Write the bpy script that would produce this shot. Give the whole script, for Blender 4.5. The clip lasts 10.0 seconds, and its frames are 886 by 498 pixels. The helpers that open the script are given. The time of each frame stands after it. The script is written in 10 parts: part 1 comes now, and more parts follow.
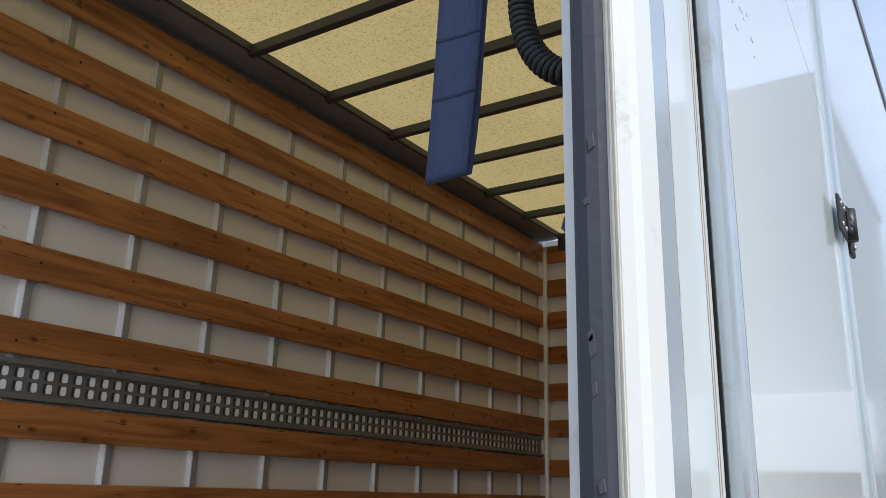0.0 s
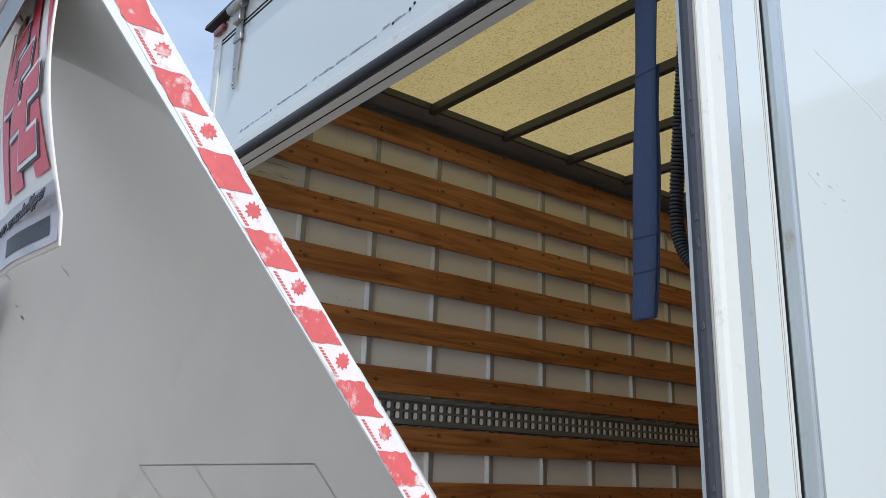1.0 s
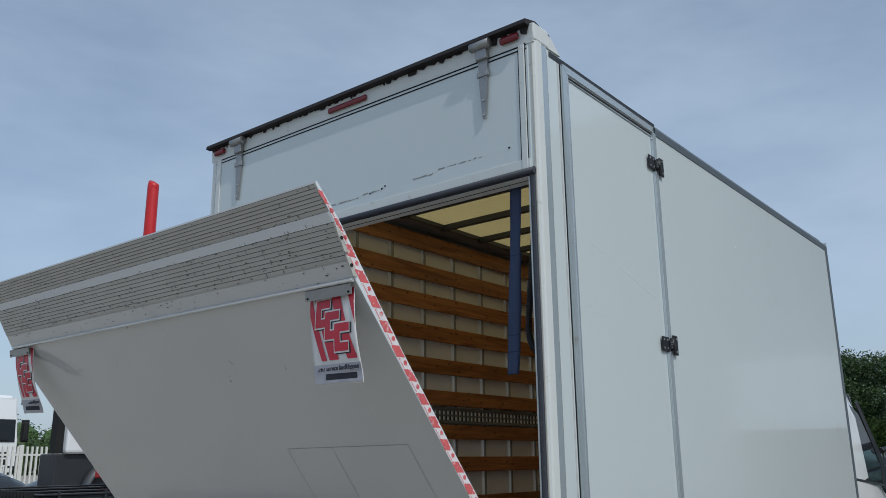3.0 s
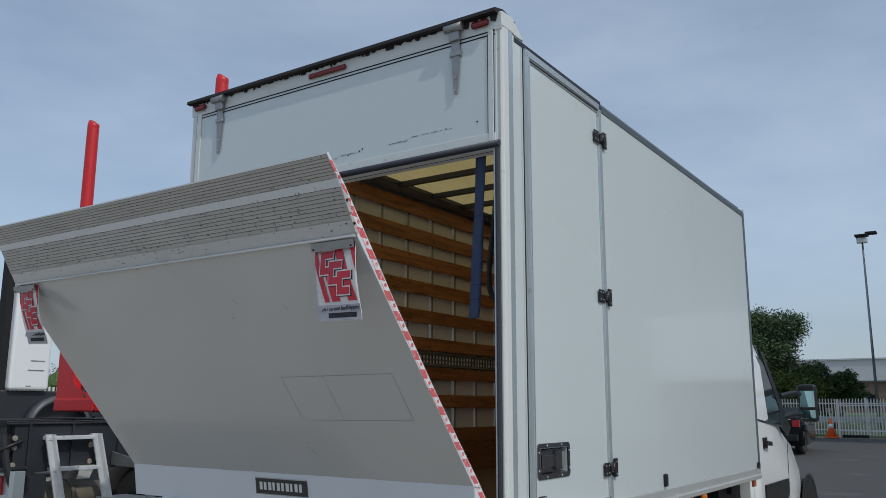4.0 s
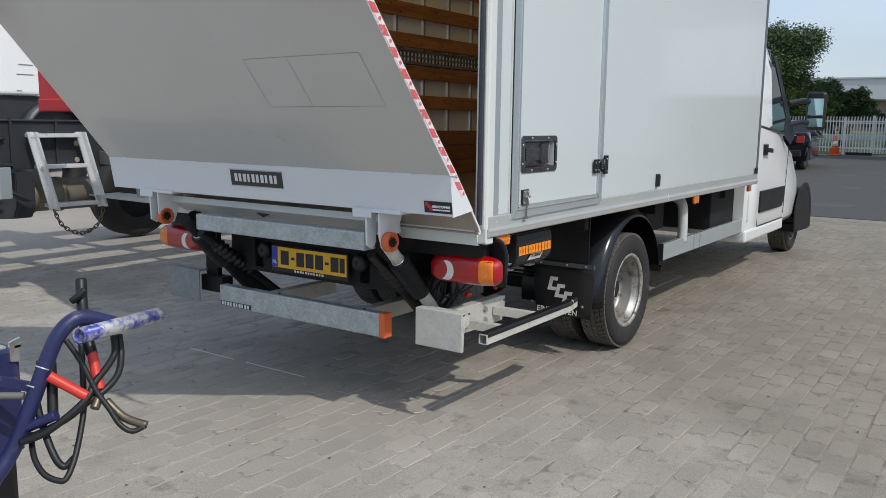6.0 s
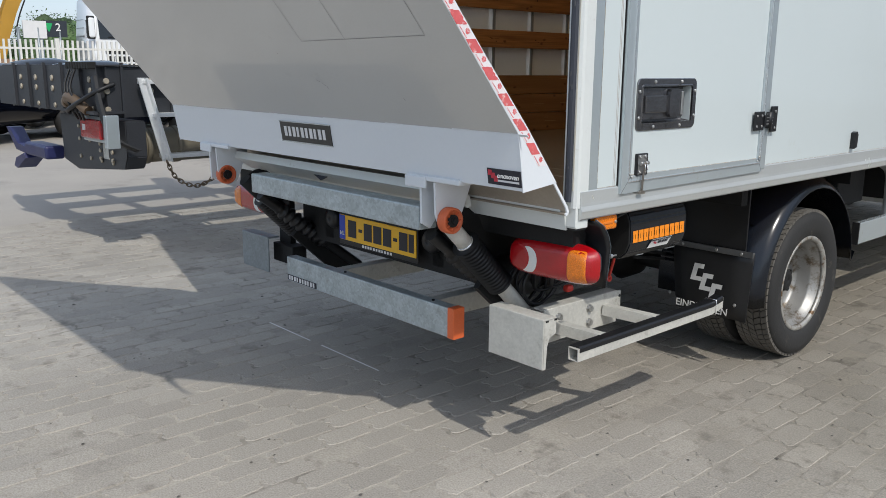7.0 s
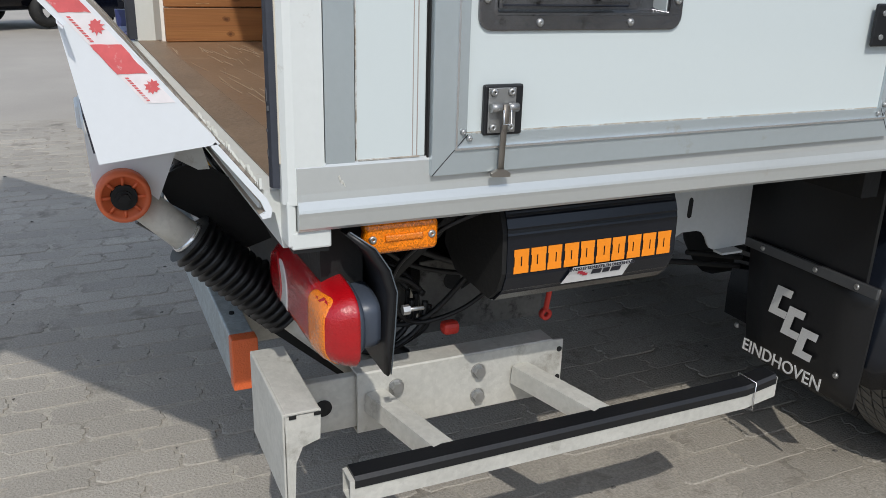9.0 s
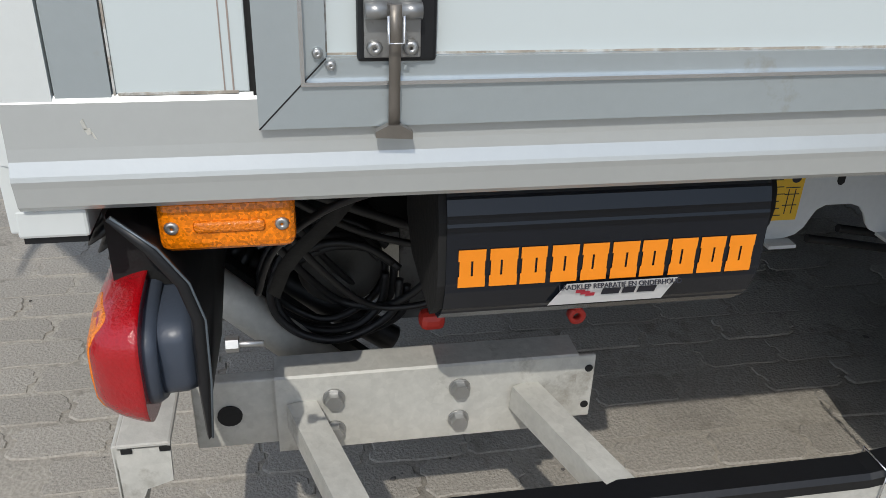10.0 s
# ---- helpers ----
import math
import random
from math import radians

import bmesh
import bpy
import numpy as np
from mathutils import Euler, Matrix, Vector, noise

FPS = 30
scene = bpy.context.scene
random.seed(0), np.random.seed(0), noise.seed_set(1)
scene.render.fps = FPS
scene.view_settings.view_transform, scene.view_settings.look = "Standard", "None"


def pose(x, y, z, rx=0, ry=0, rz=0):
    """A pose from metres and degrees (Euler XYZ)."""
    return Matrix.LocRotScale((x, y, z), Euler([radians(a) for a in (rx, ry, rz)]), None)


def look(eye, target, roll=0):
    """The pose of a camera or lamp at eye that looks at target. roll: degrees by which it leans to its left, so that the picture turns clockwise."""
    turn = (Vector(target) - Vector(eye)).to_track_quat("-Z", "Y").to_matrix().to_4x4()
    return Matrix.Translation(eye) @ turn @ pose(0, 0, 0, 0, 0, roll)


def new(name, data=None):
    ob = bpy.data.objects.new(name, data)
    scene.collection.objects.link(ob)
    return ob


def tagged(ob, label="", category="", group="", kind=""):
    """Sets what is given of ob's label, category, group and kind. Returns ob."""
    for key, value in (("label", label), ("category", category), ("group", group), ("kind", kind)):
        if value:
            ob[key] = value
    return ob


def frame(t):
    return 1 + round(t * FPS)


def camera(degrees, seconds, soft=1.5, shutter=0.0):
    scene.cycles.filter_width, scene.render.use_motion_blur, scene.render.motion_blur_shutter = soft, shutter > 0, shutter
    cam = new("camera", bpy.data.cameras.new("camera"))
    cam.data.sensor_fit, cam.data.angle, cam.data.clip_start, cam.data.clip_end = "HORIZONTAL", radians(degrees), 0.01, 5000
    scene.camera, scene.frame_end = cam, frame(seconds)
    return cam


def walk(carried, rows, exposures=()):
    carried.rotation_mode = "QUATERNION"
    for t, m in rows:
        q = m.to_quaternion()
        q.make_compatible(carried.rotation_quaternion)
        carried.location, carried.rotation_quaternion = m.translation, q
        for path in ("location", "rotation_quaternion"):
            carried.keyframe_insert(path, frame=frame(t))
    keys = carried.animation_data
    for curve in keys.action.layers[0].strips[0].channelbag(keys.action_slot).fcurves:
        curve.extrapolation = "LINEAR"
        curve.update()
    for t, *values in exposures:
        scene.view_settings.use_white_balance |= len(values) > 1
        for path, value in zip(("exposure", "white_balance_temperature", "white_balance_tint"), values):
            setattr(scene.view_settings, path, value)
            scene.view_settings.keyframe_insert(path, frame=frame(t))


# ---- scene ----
cam = camera(56.7, 10.0, soft=0.65)
PATH = [
    (0, (0.185, -0.567, 1.614), (-0.877, 1.03, 2.182), 1.5),
    (0.5, (0.449, -0.834, 1.642), (-0.972, 0.462, 2.191), 2.12),
    (1, (0.716, -1.166, 1.624), (-0.793, 0.030, 2.163), 1.6),
    (1.5, (1.000, -1.561, 1.620), (-0.497, -0.3465, 2.145), 1.25),
    (2, (1.269, -1.982, 1.628), (-0.201, -0.724, 2.131), 0.9),
    (2.5, (1.507, -2.343, 1.607), (0.175, -0.938, 2.107), -0.3),
    (2.7, (1.595, -2.503, 1.602), (0.311, -1.053, 2.099), -0.5),
    (3.8, (1.85, -3.207, 1.51), (0.737, -1.606, 1.957), -0.0),
    (3.9, (1.859, -3.231, 1.504), (0.746, -1.62, 1.911), 0.2),
    (4, (1.857, -3.26, 1.509), (0.749, -1.638, 1.886), 0.2),
    (4.5, (1.859, -3.318, 1.482), (0.762, -1.677, 1.805), 0.4),
    (5, (1.846, -3.281, 1.455), (0.746, -1.619, 1.615), 0.5),
    (5.5, (1.865, -3.204, 1.429), (0.763, -1.538, 1.331), 0.8),
    (5.7, (1.852, -3.137, 1.412), (0.758, -1.478, 1.191), 0.8),
    (6.8, (1.615, -2.18, 1.364), (0.25, -0.78, 0.947), 0.4),
    (7, (1.565, -1.983, 1.362), (0.112, -0.677, 0.934), 0.45),
    (7.5, (1.408, -1.526, 1.326), (-0.071, -0.254, 0.883), 0.8),
    (8, (1.288, -1.046, 1.297), (-0.203, 0.185, 0.785), 1.1),
    (8.5, (1.135, -0.628, 1.281), (-0.431, 0.457, 0.674), 1.2),
    (9, (1.031, -0.263, 1.257), (-0.686, 0.525, 0.6), 1.6),
    (9.5, (0.87, 0.027, 1.24), (-0.951, 0.483, 0.551), 1.7),
    (10, (0.631, 0.218, 1.194), (-1.109, 0.556, 0.269), 2.0),
]
walk(cam, [(t, look(eye, target, roll)) for t, eye, target, roll in PATH],
     exposures=((0.0, 0.60, 6350, 12), (1.0, 0.47, 6300, 10), (1.5, 0.33, 6250, 8), (2.2, -0.18, 6080, 5), (3.8, -0.36, 6200, 7), (5.0, -0.30, 6250, 7), (5.8, 0.06, 6450, 9), (7.0, 0.24, 6430, 9), (8.0, 0.24, 6420, 9), (9.2, 0.17, 6430, 9), (10.0, 0.13, 6450, 9)))

# ---- world, sun, exposure ----
SUN_WAY = Vector((0.639, -0.170, 0.749)).normalized()  # towards the sun
world = bpy.data.worlds.new("sky")
scene.world = world
world.use_nodes = True
wn = world.node_tree.nodes
wl = world.node_tree.links
wn.clear()
sky = wn.new("ShaderNodeTexSky")
sky.sky_type = "NISHITA"
sky.sun_disc = False
sky.sun_elevation = math.asin(SUN_WAY.z)
sky.sun_rotation = math.atan2(SUN_WAY.x, SUN_WAY.y)
sky.altitude, sky.air_density, sky.dust_density, sky.ozone_density = 20, 1.0, 2.2, 2.0
haze = wn.new("ShaderNodeTexNoise")
haze.inputs["Scale"].default_value = 1.6
haze.inputs["Detail"].default_value = 5
haze.inputs["Roughness"].default_value = 0.6
stretch = wn.new("ShaderNodeMapping")
stretch.inputs["Scale"].default_value = (1, 1, 3.0)
coords = wn.new("ShaderNodeTexCoord")
veil = wn.new("ShaderNodeValToRGB")
veil.color_ramp.elements[0].position, veil.color_ramp.elements[0].color = 0.36, (0.30, 0.30, 0.30, 1)
veil.color_ramp.elements[1].position, veil.color_ramp.elements[1].color = 0.74, (0.62, 0.62, 0.62, 1)
cover = wn.new("ShaderNodeMixRGB")
cover.inputs["Color2"].default_value = (6.0, 6.9, 8.2, 1)
back = wn.new("ShaderNodeBackground")
back.inputs["Strength"].default_value = 0.125
out = wn.new("ShaderNodeOutputWorld")
wl.new(coords.outputs["Generated"], stretch.inputs["Vector"])
wl.new(stretch.outputs["Vector"], haze.inputs["Vector"])
wl.new(haze.outputs["Fac"], veil.inputs["Fac"])
wl.new(veil.outputs["Color"], cover.inputs["Fac"])
wl.new(sky.outputs["Color"], cover.inputs["Color1"])
wl.new(cover.outputs["Color"], back.inputs["Color"])
wl.new(back.outputs["Background"], out.inputs["Surface"])

sun = new("sun", bpy.data.lights.new("sun", "SUN"))
sun.data.energy, sun.data.angle, sun.data.color = 2.15, radians(0.6), (1.0, 0.955, 0.885)
sun.matrix_world = look((0, 0, 20), Vector((0, 0, 20)) - SUN_WAY)


# ---- materials ----
def surface(name, col, rough=0.5, metal=0.0, var=0.12, scale=4.0, grain=0.06, fine=90.0, bump=0.15, dirt=None,
            dirt_at=0.6, dirt_scale=2.5, coat=0.0, per_piece=0.0, stretch_to=(1, 1, 1), rough_var=0.12, spangle=0.0, spangle_size=60.0):
    """A painted, metal or stone surface with stains at one scale, grain at another, fine relief and dirt."""
    m = bpy.data.materials.new(name)
    m.use_nodes = True
    n, l = m.node_tree.nodes, m.node_tree.links
    b = n["Principled BSDF"]
    tc = n.new("ShaderNodeTexCoord")
    mp = n.new("ShaderNodeMapping")
    mp.inputs["Scale"].default_value = stretch_to
    l.new(tc.outputs["Object"], mp.inputs["Vector"])

    def noise_at(s, detail):
        t = n.new("ShaderNodeTexNoise")
        t.inputs["Scale"].default_value, t.inputs["Detail"].default_value = s, detail
        l.new(mp.outputs["Vector"], t.inputs["Vector"])
        return t

    big, small = noise_at(scale, 4), noise_at(fine, 3)
    hsv = n.new("ShaderNodeHueSaturation")
    hsv.inputs["Color"].default_value = (*col, 1)
    ma = n.new("ShaderNodeMath")
    ma.operation = "MULTIPLY_ADD"
    ma.inputs[1].default_value, ma.inputs[2].default_value = 2 * var, 1 - var
    l.new(big.outputs["Fac"], ma.inputs[0])
    mb = n.new("ShaderNodeMath")
    mb.operation = "MULTIPLY_ADD"
    mb.inputs[1].default_value = 2 * grain
    l.new(small.outputs["Fac"], mb.inputs[0])
    sub = n.new("ShaderNodeMath")
    sub.operation = "SUBTRACT"
    sub.inputs[1].default_value = grain
    l.new(ma.outputs[0], sub.inputs[0])
    l.new(sub.outputs[0], mb.inputs[2])
    value = mb.outputs[0]
    if per_piece:
        info = n.new("ShaderNodeObjectInfo")
        geo = n.new("ShaderNodeNewGeometry")
        add = n.new("ShaderNodeMath")
        add.operation = "ADD"
        l.new(info.outputs["Random"], add.inputs[0])
        l.new(geo.outputs["Random Per Island"], add.inputs[1])
        fr = n.new("ShaderNodeMath")
        fr.operation = "FRACT"
        l.new(add.outputs[0], fr.inputs[0])
        pp = n.new("ShaderNodeMath")
        pp.operation = "MULTIPLY_ADD"
        pp.inputs[1].default_value, pp.inputs[2].default_value = 2 * per_piece, 1 - per_piece
        l.new(fr.outputs[0], pp.inputs[0])
        mm = n.new("ShaderNodeMath")
        mm.operation = "MULTIPLY"
        l.new(value, mm.inputs[0])
        l.new(pp.outputs[0], mm.inputs[1])
        value = mm.outputs[0]
    if spangle:
        vo = n.new("ShaderNodeTexVoronoi")
        vo.inputs["Scale"].default_value = spangle_size
        l.new(mp.outputs["Vector"], vo.inputs["Vector"])
        se = n.new("ShaderNodeSeparateColor")
        l.new(vo.outputs["Color"], se.inputs["Color"])
        vm = n.new("ShaderNodeMath")
        vm.operation = "MULTIPLY_ADD"
        vm.inputs[1].default_value, vm.inputs[2].default_value = 2 * spangle, 1 - spangle
        l.new(se.outputs[0], vm.inputs[0])
        sm = n.new("ShaderNodeMath")
        sm.operation = "MULTIPLY"
        l.new(value, sm.inputs[0])
        l.new(vm.outputs[0], sm.inputs[1])
        value = sm.outputs[0]
    l.new(value, hsv.inputs["Value"])
    colour = hsv.outputs["Color"]
    if dirt:
        spot = noise_at(dirt_scale, 6)
        spot.inputs["Roughness"].default_value = 0.7
        rp = n.new("ShaderNodeValToRGB")
        rp.color_ramp.elements[0].position, rp.color_ramp.elements[1].position = dirt_at, min(1.0, dirt_at + 0.12)
        l.new(spot.outputs["Fac"], rp.inputs["Fac"])
        mx = n.new("ShaderNodeMixRGB")
        mx.inputs["Color2"].default_value = (*dirt, 1)
        l.new(rp.outputs["Color"], mx.inputs["Fac"])
        l.new(colour, mx.inputs["Color1"])
        colour = mx.outputs["Color"]
    l.new(colour, b.inputs["Base Color"])
    rr = n.new("ShaderNodeMath")
    rr.operation = "MULTIPLY_ADD"
    rr.inputs[1].default_value, rr.inputs[2].default_value = rough_var, max(0.02, rough - rough_var / 2)
    l.new(big.outputs["Fac"], rr.inputs[0])
    l.new(rr.outputs[0], b.inputs["Roughness"])
    b.inputs["Metallic"].default_value = metal
    b.inputs["Coat Weight"].default_value = coat
    b.inputs["Coat Roughness"].default_value = 0.04
    if bump:
        bp = n.new("ShaderNodeBump")
        bp.inputs["Strength"].default_value, bp.inputs["Distance"].default_value = bump, 0.004
        l.new(small.outputs["Fac"], bp.inputs["Height"])
        l.new(bp.outputs["Normal"], b.inputs["Normal"])
    return m


def plain(name, col, rough=0.5, metal=0.0, emit=None, trans=0.0, ior=1.45):
    m = bpy.data.materials.new(name)
    m.use_nodes = True
    b = m.node_tree.nodes["Principled BSDF"]
    b.inputs["Base Color"].default_value = (*col, 1)
    b.inputs["Roughness"].default_value, b.inputs["Metallic"].default_value = rough, metal
    b.inputs["Transmission Weight"].default_value, b.inputs["IOR"].default_value = trans, ior
    if emit:
        b.inputs["Emission Color"].default_value, b.inputs["Emission Strength"].default_value = (*emit[0], 1), emit[1]
    return m


def wood(name, light, dark, along, ring=14.0, rough=0.55, knots=True, per_piece=0.15):
    """Sawn boards: grain drawn out along one axis, rings, knots and a tint of its own for each board."""
    m = bpy.data.materials.new(name)
    m.use_nodes = True
    n, l = m.node_tree.nodes, m.node_tree.links
    b = n["Principled BSDF"]
    tc = n.new("ShaderNodeTexCoord")
    info = n.new("ShaderNodeObjectInfo")
    shift = n.new("ShaderNodeVectorMath")
    shift.operation = "ADD"
    comb = n.new("ShaderNodeCombineXYZ")
    sc = n.new("ShaderNodeMath")
    sc.operation = "MULTIPLY"
    sc.inputs[1].default_value = 37.0
    l.new(info.outputs["Random"], sc.inputs[0])
    l.new(sc.outputs[0], comb.inputs["X"])
    l.new(sc.outputs[0], comb.inputs["Y"])
    l.new(tc.outputs["Object"], shift.inputs[0])
    l.new(comb.outputs[0], shift.inputs[1])
    mp = n.new("ShaderNodeMapping")
    s = [ring, ring, ring]
    s[along] = ring * 0.06
    mp.inputs["Scale"].default_value = s
    l.new(shift.outputs[0], mp.inputs["Vector"])
    g = n.new("ShaderNodeTexNoise")
    g.inputs["Scale"].default_value, g.inputs["Detail"].default_value, g.inputs["Distortion"].default_value = 1.0, 6, 1.4
    l.new(mp.outputs["Vector"], g.inputs["Vector"])
    ramp = n.new("ShaderNodeValToRGB")
    e = ramp.color_ramp.elements
    e[0].position, e[0].color = 0.3, (*dark, 1)
    e[1].position, e[1].color = 0.68, (*light, 1)
    l.new(g.outputs["Fac"], ramp.inputs["Fac"])
    colour = ramp.outputs["Color"]
    fine = n.new("ShaderNodeTexNoise")
    mp2 = n.new("ShaderNodeMapping")
    s2 = [260.0, 260.0, 260.0]
    s2[along] = 6.0
    mp2.inputs["Scale"].default_value = s2
    l.new(shift.outputs[0], mp2.inputs["Vector"])
    l.new(mp2.outputs["Vector"], fine.inputs["Vector"])
    fine.inputs["Scale"].default_value = 1.0
    mul = n.new("ShaderNodeMixRGB")
    mul.blend_type = "MULTIPLY"
    mul.inputs["Fac"].default_value = 0.35
    l.new(colour, mul.inputs["Color1"])
    l.new(fine.outputs["Fac"], mul.inputs["Color2"])
    colour = mul.outputs["Color"]
    if knots:
        # one knot or so to each hand's length, drawn in the face of the board, with a paler ring round a dark heart
        v = n.new("ShaderNodeTexVoronoi")
        v.voronoi_dimensions = "2D"
        v.inputs["Scale"].default_value = 1.0
        wob = n.new("ShaderNodeTexNoise")
        wob.inputs["Scale"].default_value, wob.inputs["Detail"].default_value = 26.0, 3
        l.new(shift.outputs[0], wob.inputs["Vector"])
        wv = n.new("ShaderNodeVectorMath")
        wv.operation = "MULTIPLY_ADD"
        wv.inputs[1].default_value = (0.02, 0.02, 0.02)
        l.new(wob.outputs["Color"], wv.inputs[0])
        l.new(shift.outputs[0], wv.inputs[2])
        sep, face = n.new("ShaderNodeSeparateXYZ"), n.new("ShaderNodeCombineXYZ")
        l.new(wv.outputs[0], sep.inputs[0])
        for axis, size, into in (("XYZ"[along], 5.0, "X"), ("Z", 8.0, "Y")):
            times = n.new("ShaderNodeMath")
            times.operation = "MULTIPLY"
            times.inputs[1].default_value = size
            l.new(sep.outputs[axis], times.inputs[0])
            l.new(times.outputs[0], face.inputs[into])
        l.new(face.outputs[0], v.inputs["Vector"])
        kr = n.new("ShaderNodeValToRGB")
        kr.color_ramp.elements[0].position, kr.color_ramp.elements[0].color = 0.020, (0.9, 0.9, 0.9, 1)
        kr.color_ramp.elements[1].position, kr.color_ramp.elements[1].color = 0.085, (0, 0, 0, 1)
        mid_stop = kr.color_ramp.elements.new(0.050)
        mid_stop.color = (0.45, 0.45, 0.45, 1)
        rim_stop = kr.color_ramp.elements.new(0.064)
        rim_stop.color = (0.55, 0.55, 0.55, 1)
        l.new(v.outputs["Distance"], kr.inputs["Fac"])
        mx = n.new("ShaderNodeMixRGB")
        mx.inputs["Color2"].default_value = (dark[0] * 0.3, dark[1] * 0.25, dark[2] * 0.2, 1)
        l.new(kr.outputs["Color"], mx.inputs["Fac"])
        l.new(colour, mx.inputs["Color1"])
        colour = mx.outputs["Color"]
    hsv = n.new("ShaderNodeHueSaturation")
    l.new(colour, hsv.inputs["Color"])
    pm = n.new("ShaderNodeMath")
    pm.operation = "MULTIPLY_ADD"
    pm.inputs[1].default_value, pm.inputs[2].default_value = 2 * per_piece, 1 - per_piece
    l.new(info.outputs["Random"], pm.inputs[0])
    l.new(pm.outputs[0], hsv.inputs["Value"])
    l.new(hsv.outputs["Color"], b.inputs["Base Color"])
    b.inputs["Roughness"].default_value = rough
    bp = n.new("ShaderNodeBump")
    bp.inputs["Strength"].default_value, bp.inputs["Distance"].default_value = 0.25, 0.003
    l.new(fine.outputs["Fac"], bp.inputs["Height"])
    l.new(bp.outputs["Normal"], b.inputs["Normal"])
    return m


WHITE = surface("white_panel", (0.587, 0.645, 0.648), 0.13, var=0.025, scale=0.9, grain=0.008, bump=0.0, coat=0.6, dirt=(0.545, 0.575, 0.55), dirt_at=0.62, dirt_scale=1.6, rough_var=0.06)
WHITE_EDGE = surface("white_profile", (0.64, 0.665, 0.65), 0.35, var=0.05, scale=3, grain=0.03, dirt=(0.47, 0.455, 0.41), dirt_at=0.61, dirt_scale=14, bump=0.05)
WHITE_LIFT = surface("white_lift_paint", (0.70, 0.73, 0.76), 0.32, var=0.04, scale=2, grain=0.02, dirt=(0.5, 0.48, 0.45), dirt_at=0.7, dirt_scale=7, bump=0.06)
GREY_LIFT = surface("grey_lift_plate", (0.56, 0.565, 0.56), 0.22, metal=0.10, var=0.07, scale=1.1, grain=0.03, fine=160, dirt=(0.47, 0.475, 0.47), dirt_at=0.62, dirt_scale=1.7, bump=0.03, coat=1.0)
RIBBED = surface("ribbed_aluminium", (0.48, 0.475, 0.455), 0.42, metal=0.35, var=0.16, scale=5, grain=0.08, fine=40, dirt=(0.12, 0.115, 0.105), dirt_at=0.68, dirt_scale=34, bump=0.2, stretch_to=(0.35, 1, 1))
SKIN = surface("load_side_plate", (0.80, 0.80, 0.79), 0.42, metal=0.85, var=0.12, scale=6, grain=0.12, fine=300, bump=0.35)
ALU = surface("anodised_aluminium", (0.51, 0.57, 0.595), 0.21, metal=0.55, var=0.08, scale=3, grain=0.03, bump=0.05, dirt=(0.40, 0.385, 0.345), dirt_at=0.62, dirt_scale=9)
ALU_BRIGHT = surface("bright_aluminium", (0.74, 0.75, 0.76), 0.25, metal=0.9, var=0.08, scale=6, grain=0.05, bump=0.08)
GALV = surface("galvanised_steel", (0.41, 0.46, 0.475), 0.40, metal=0.35, spangle=0.13, spangle_size=105, var=0.34, scale=15, grain=0.08, fine=50, dirt=(0.28, 0.29, 0.28), dirt_at=0.6, dirt_scale=8, bump=0.08)
GALV_DULL = surface("dull_galvanised_steel", (0.52, 0.51, 0.465), 0.6, metal=0.15, spangle=0.04, spangle_size=80, var=0.2, scale=8, grain=0.14, dirt=(0.31, 0.29, 0.25), dirt_at=0.60, dirt_scale=9, bump=0.2)
STEEL = surface("bolt_steel", (0.45, 0.45, 0.44), 0.4, metal=0.85, var=0.15, scale=40, bump=0.1)
BLACK = surface("black_plastic", (0.007, 0.0075, 0.009), 0.45, var=0.2, scale=5, grain=0.1, bump=0.1, dirt=(0.042, 0.04, 0.037), dirt_at=0.66, dirt_scale=7)
BLACK_GLOSS = surface("black_gloss_cover", (0.007, 0.009, 0.014), 0.2, var=0.2, scale=4, grain=0.05, bump=0.03, dirt=(0.05, 0.05, 0.05), dirt_at=0.7, dirt_scale=8)
UNDER = surface("chassis_black", (0.006, 0.006, 0.006), 0.75, var=0.3, scale=5, grain=0.15, bump=0.3, dirt=(0.035, 0.03, 0.024), dirt_at=0.66, dirt_scale=6)
RUBBER = surface("rubber_seal", (0.036, 0.041, 0.055), 0.55, var=0.25, scale=6, grain=0.1, bump=0.2, dirt=(0.13, 0.13, 0.135), dirt_at=0.62, dirt_scale=5)
TREAD = surface("dusty_tread", (0.115, 0.106, 0.092), 0.85, var=0.3, scale=9, grain=0.2, bump=0.3, dirt=(0.15, 0.135, 0.11), dirt_at=0.58, dirt_scale=14)
TYRE = surface("tyre_rubber", (0.022, 0.0215, 0.021), 0.75, var=0.2, scale=7, grain=0.12, bump=0.3, dirt=(0.085, 0.075, 0.06), dirt_at=0.6, dirt_scale=10)
RUST_LIP = surface("rusty_rim_lip", (0.40, 0.39, 0.36), 0.45, metal=0.4, var=0.3, scale=18, grain=0.15, dirt=(0.13, 0.075, 0.035), dirt_at=0.50, dirt_scale=22, bump=0.2)
DARK_ALU = surface("dark_roof_edge", (0.115, 0.14, 0.16), 0.4, metal=0.3, var=0.12, scale=3, grain=0.05)
HINGE = surface("hinge_steel", (0.33, 0.33, 0.325), 0.35, metal=0.7, var=0.2, scale=15, grain=0.1, dirt=(0.14, 0.12, 0.10), dirt_at=0.62, dirt_scale=30)
RIM = surface("silver_wheel_paint", (0.31, 0.305, 0.29), 0.42, metal=0.5, var=0.2, scale=8, grain=0.05, dirt=(0.13, 0.10, 0.068), dirt_at=0.50, dirt_scale=11, bump=0.1)
BOARD = wood("varnished_board", (0.635, 0.266, 0.086), (0.28, 0.096, 0.029), 1, ring=24.0, rough=0.36)
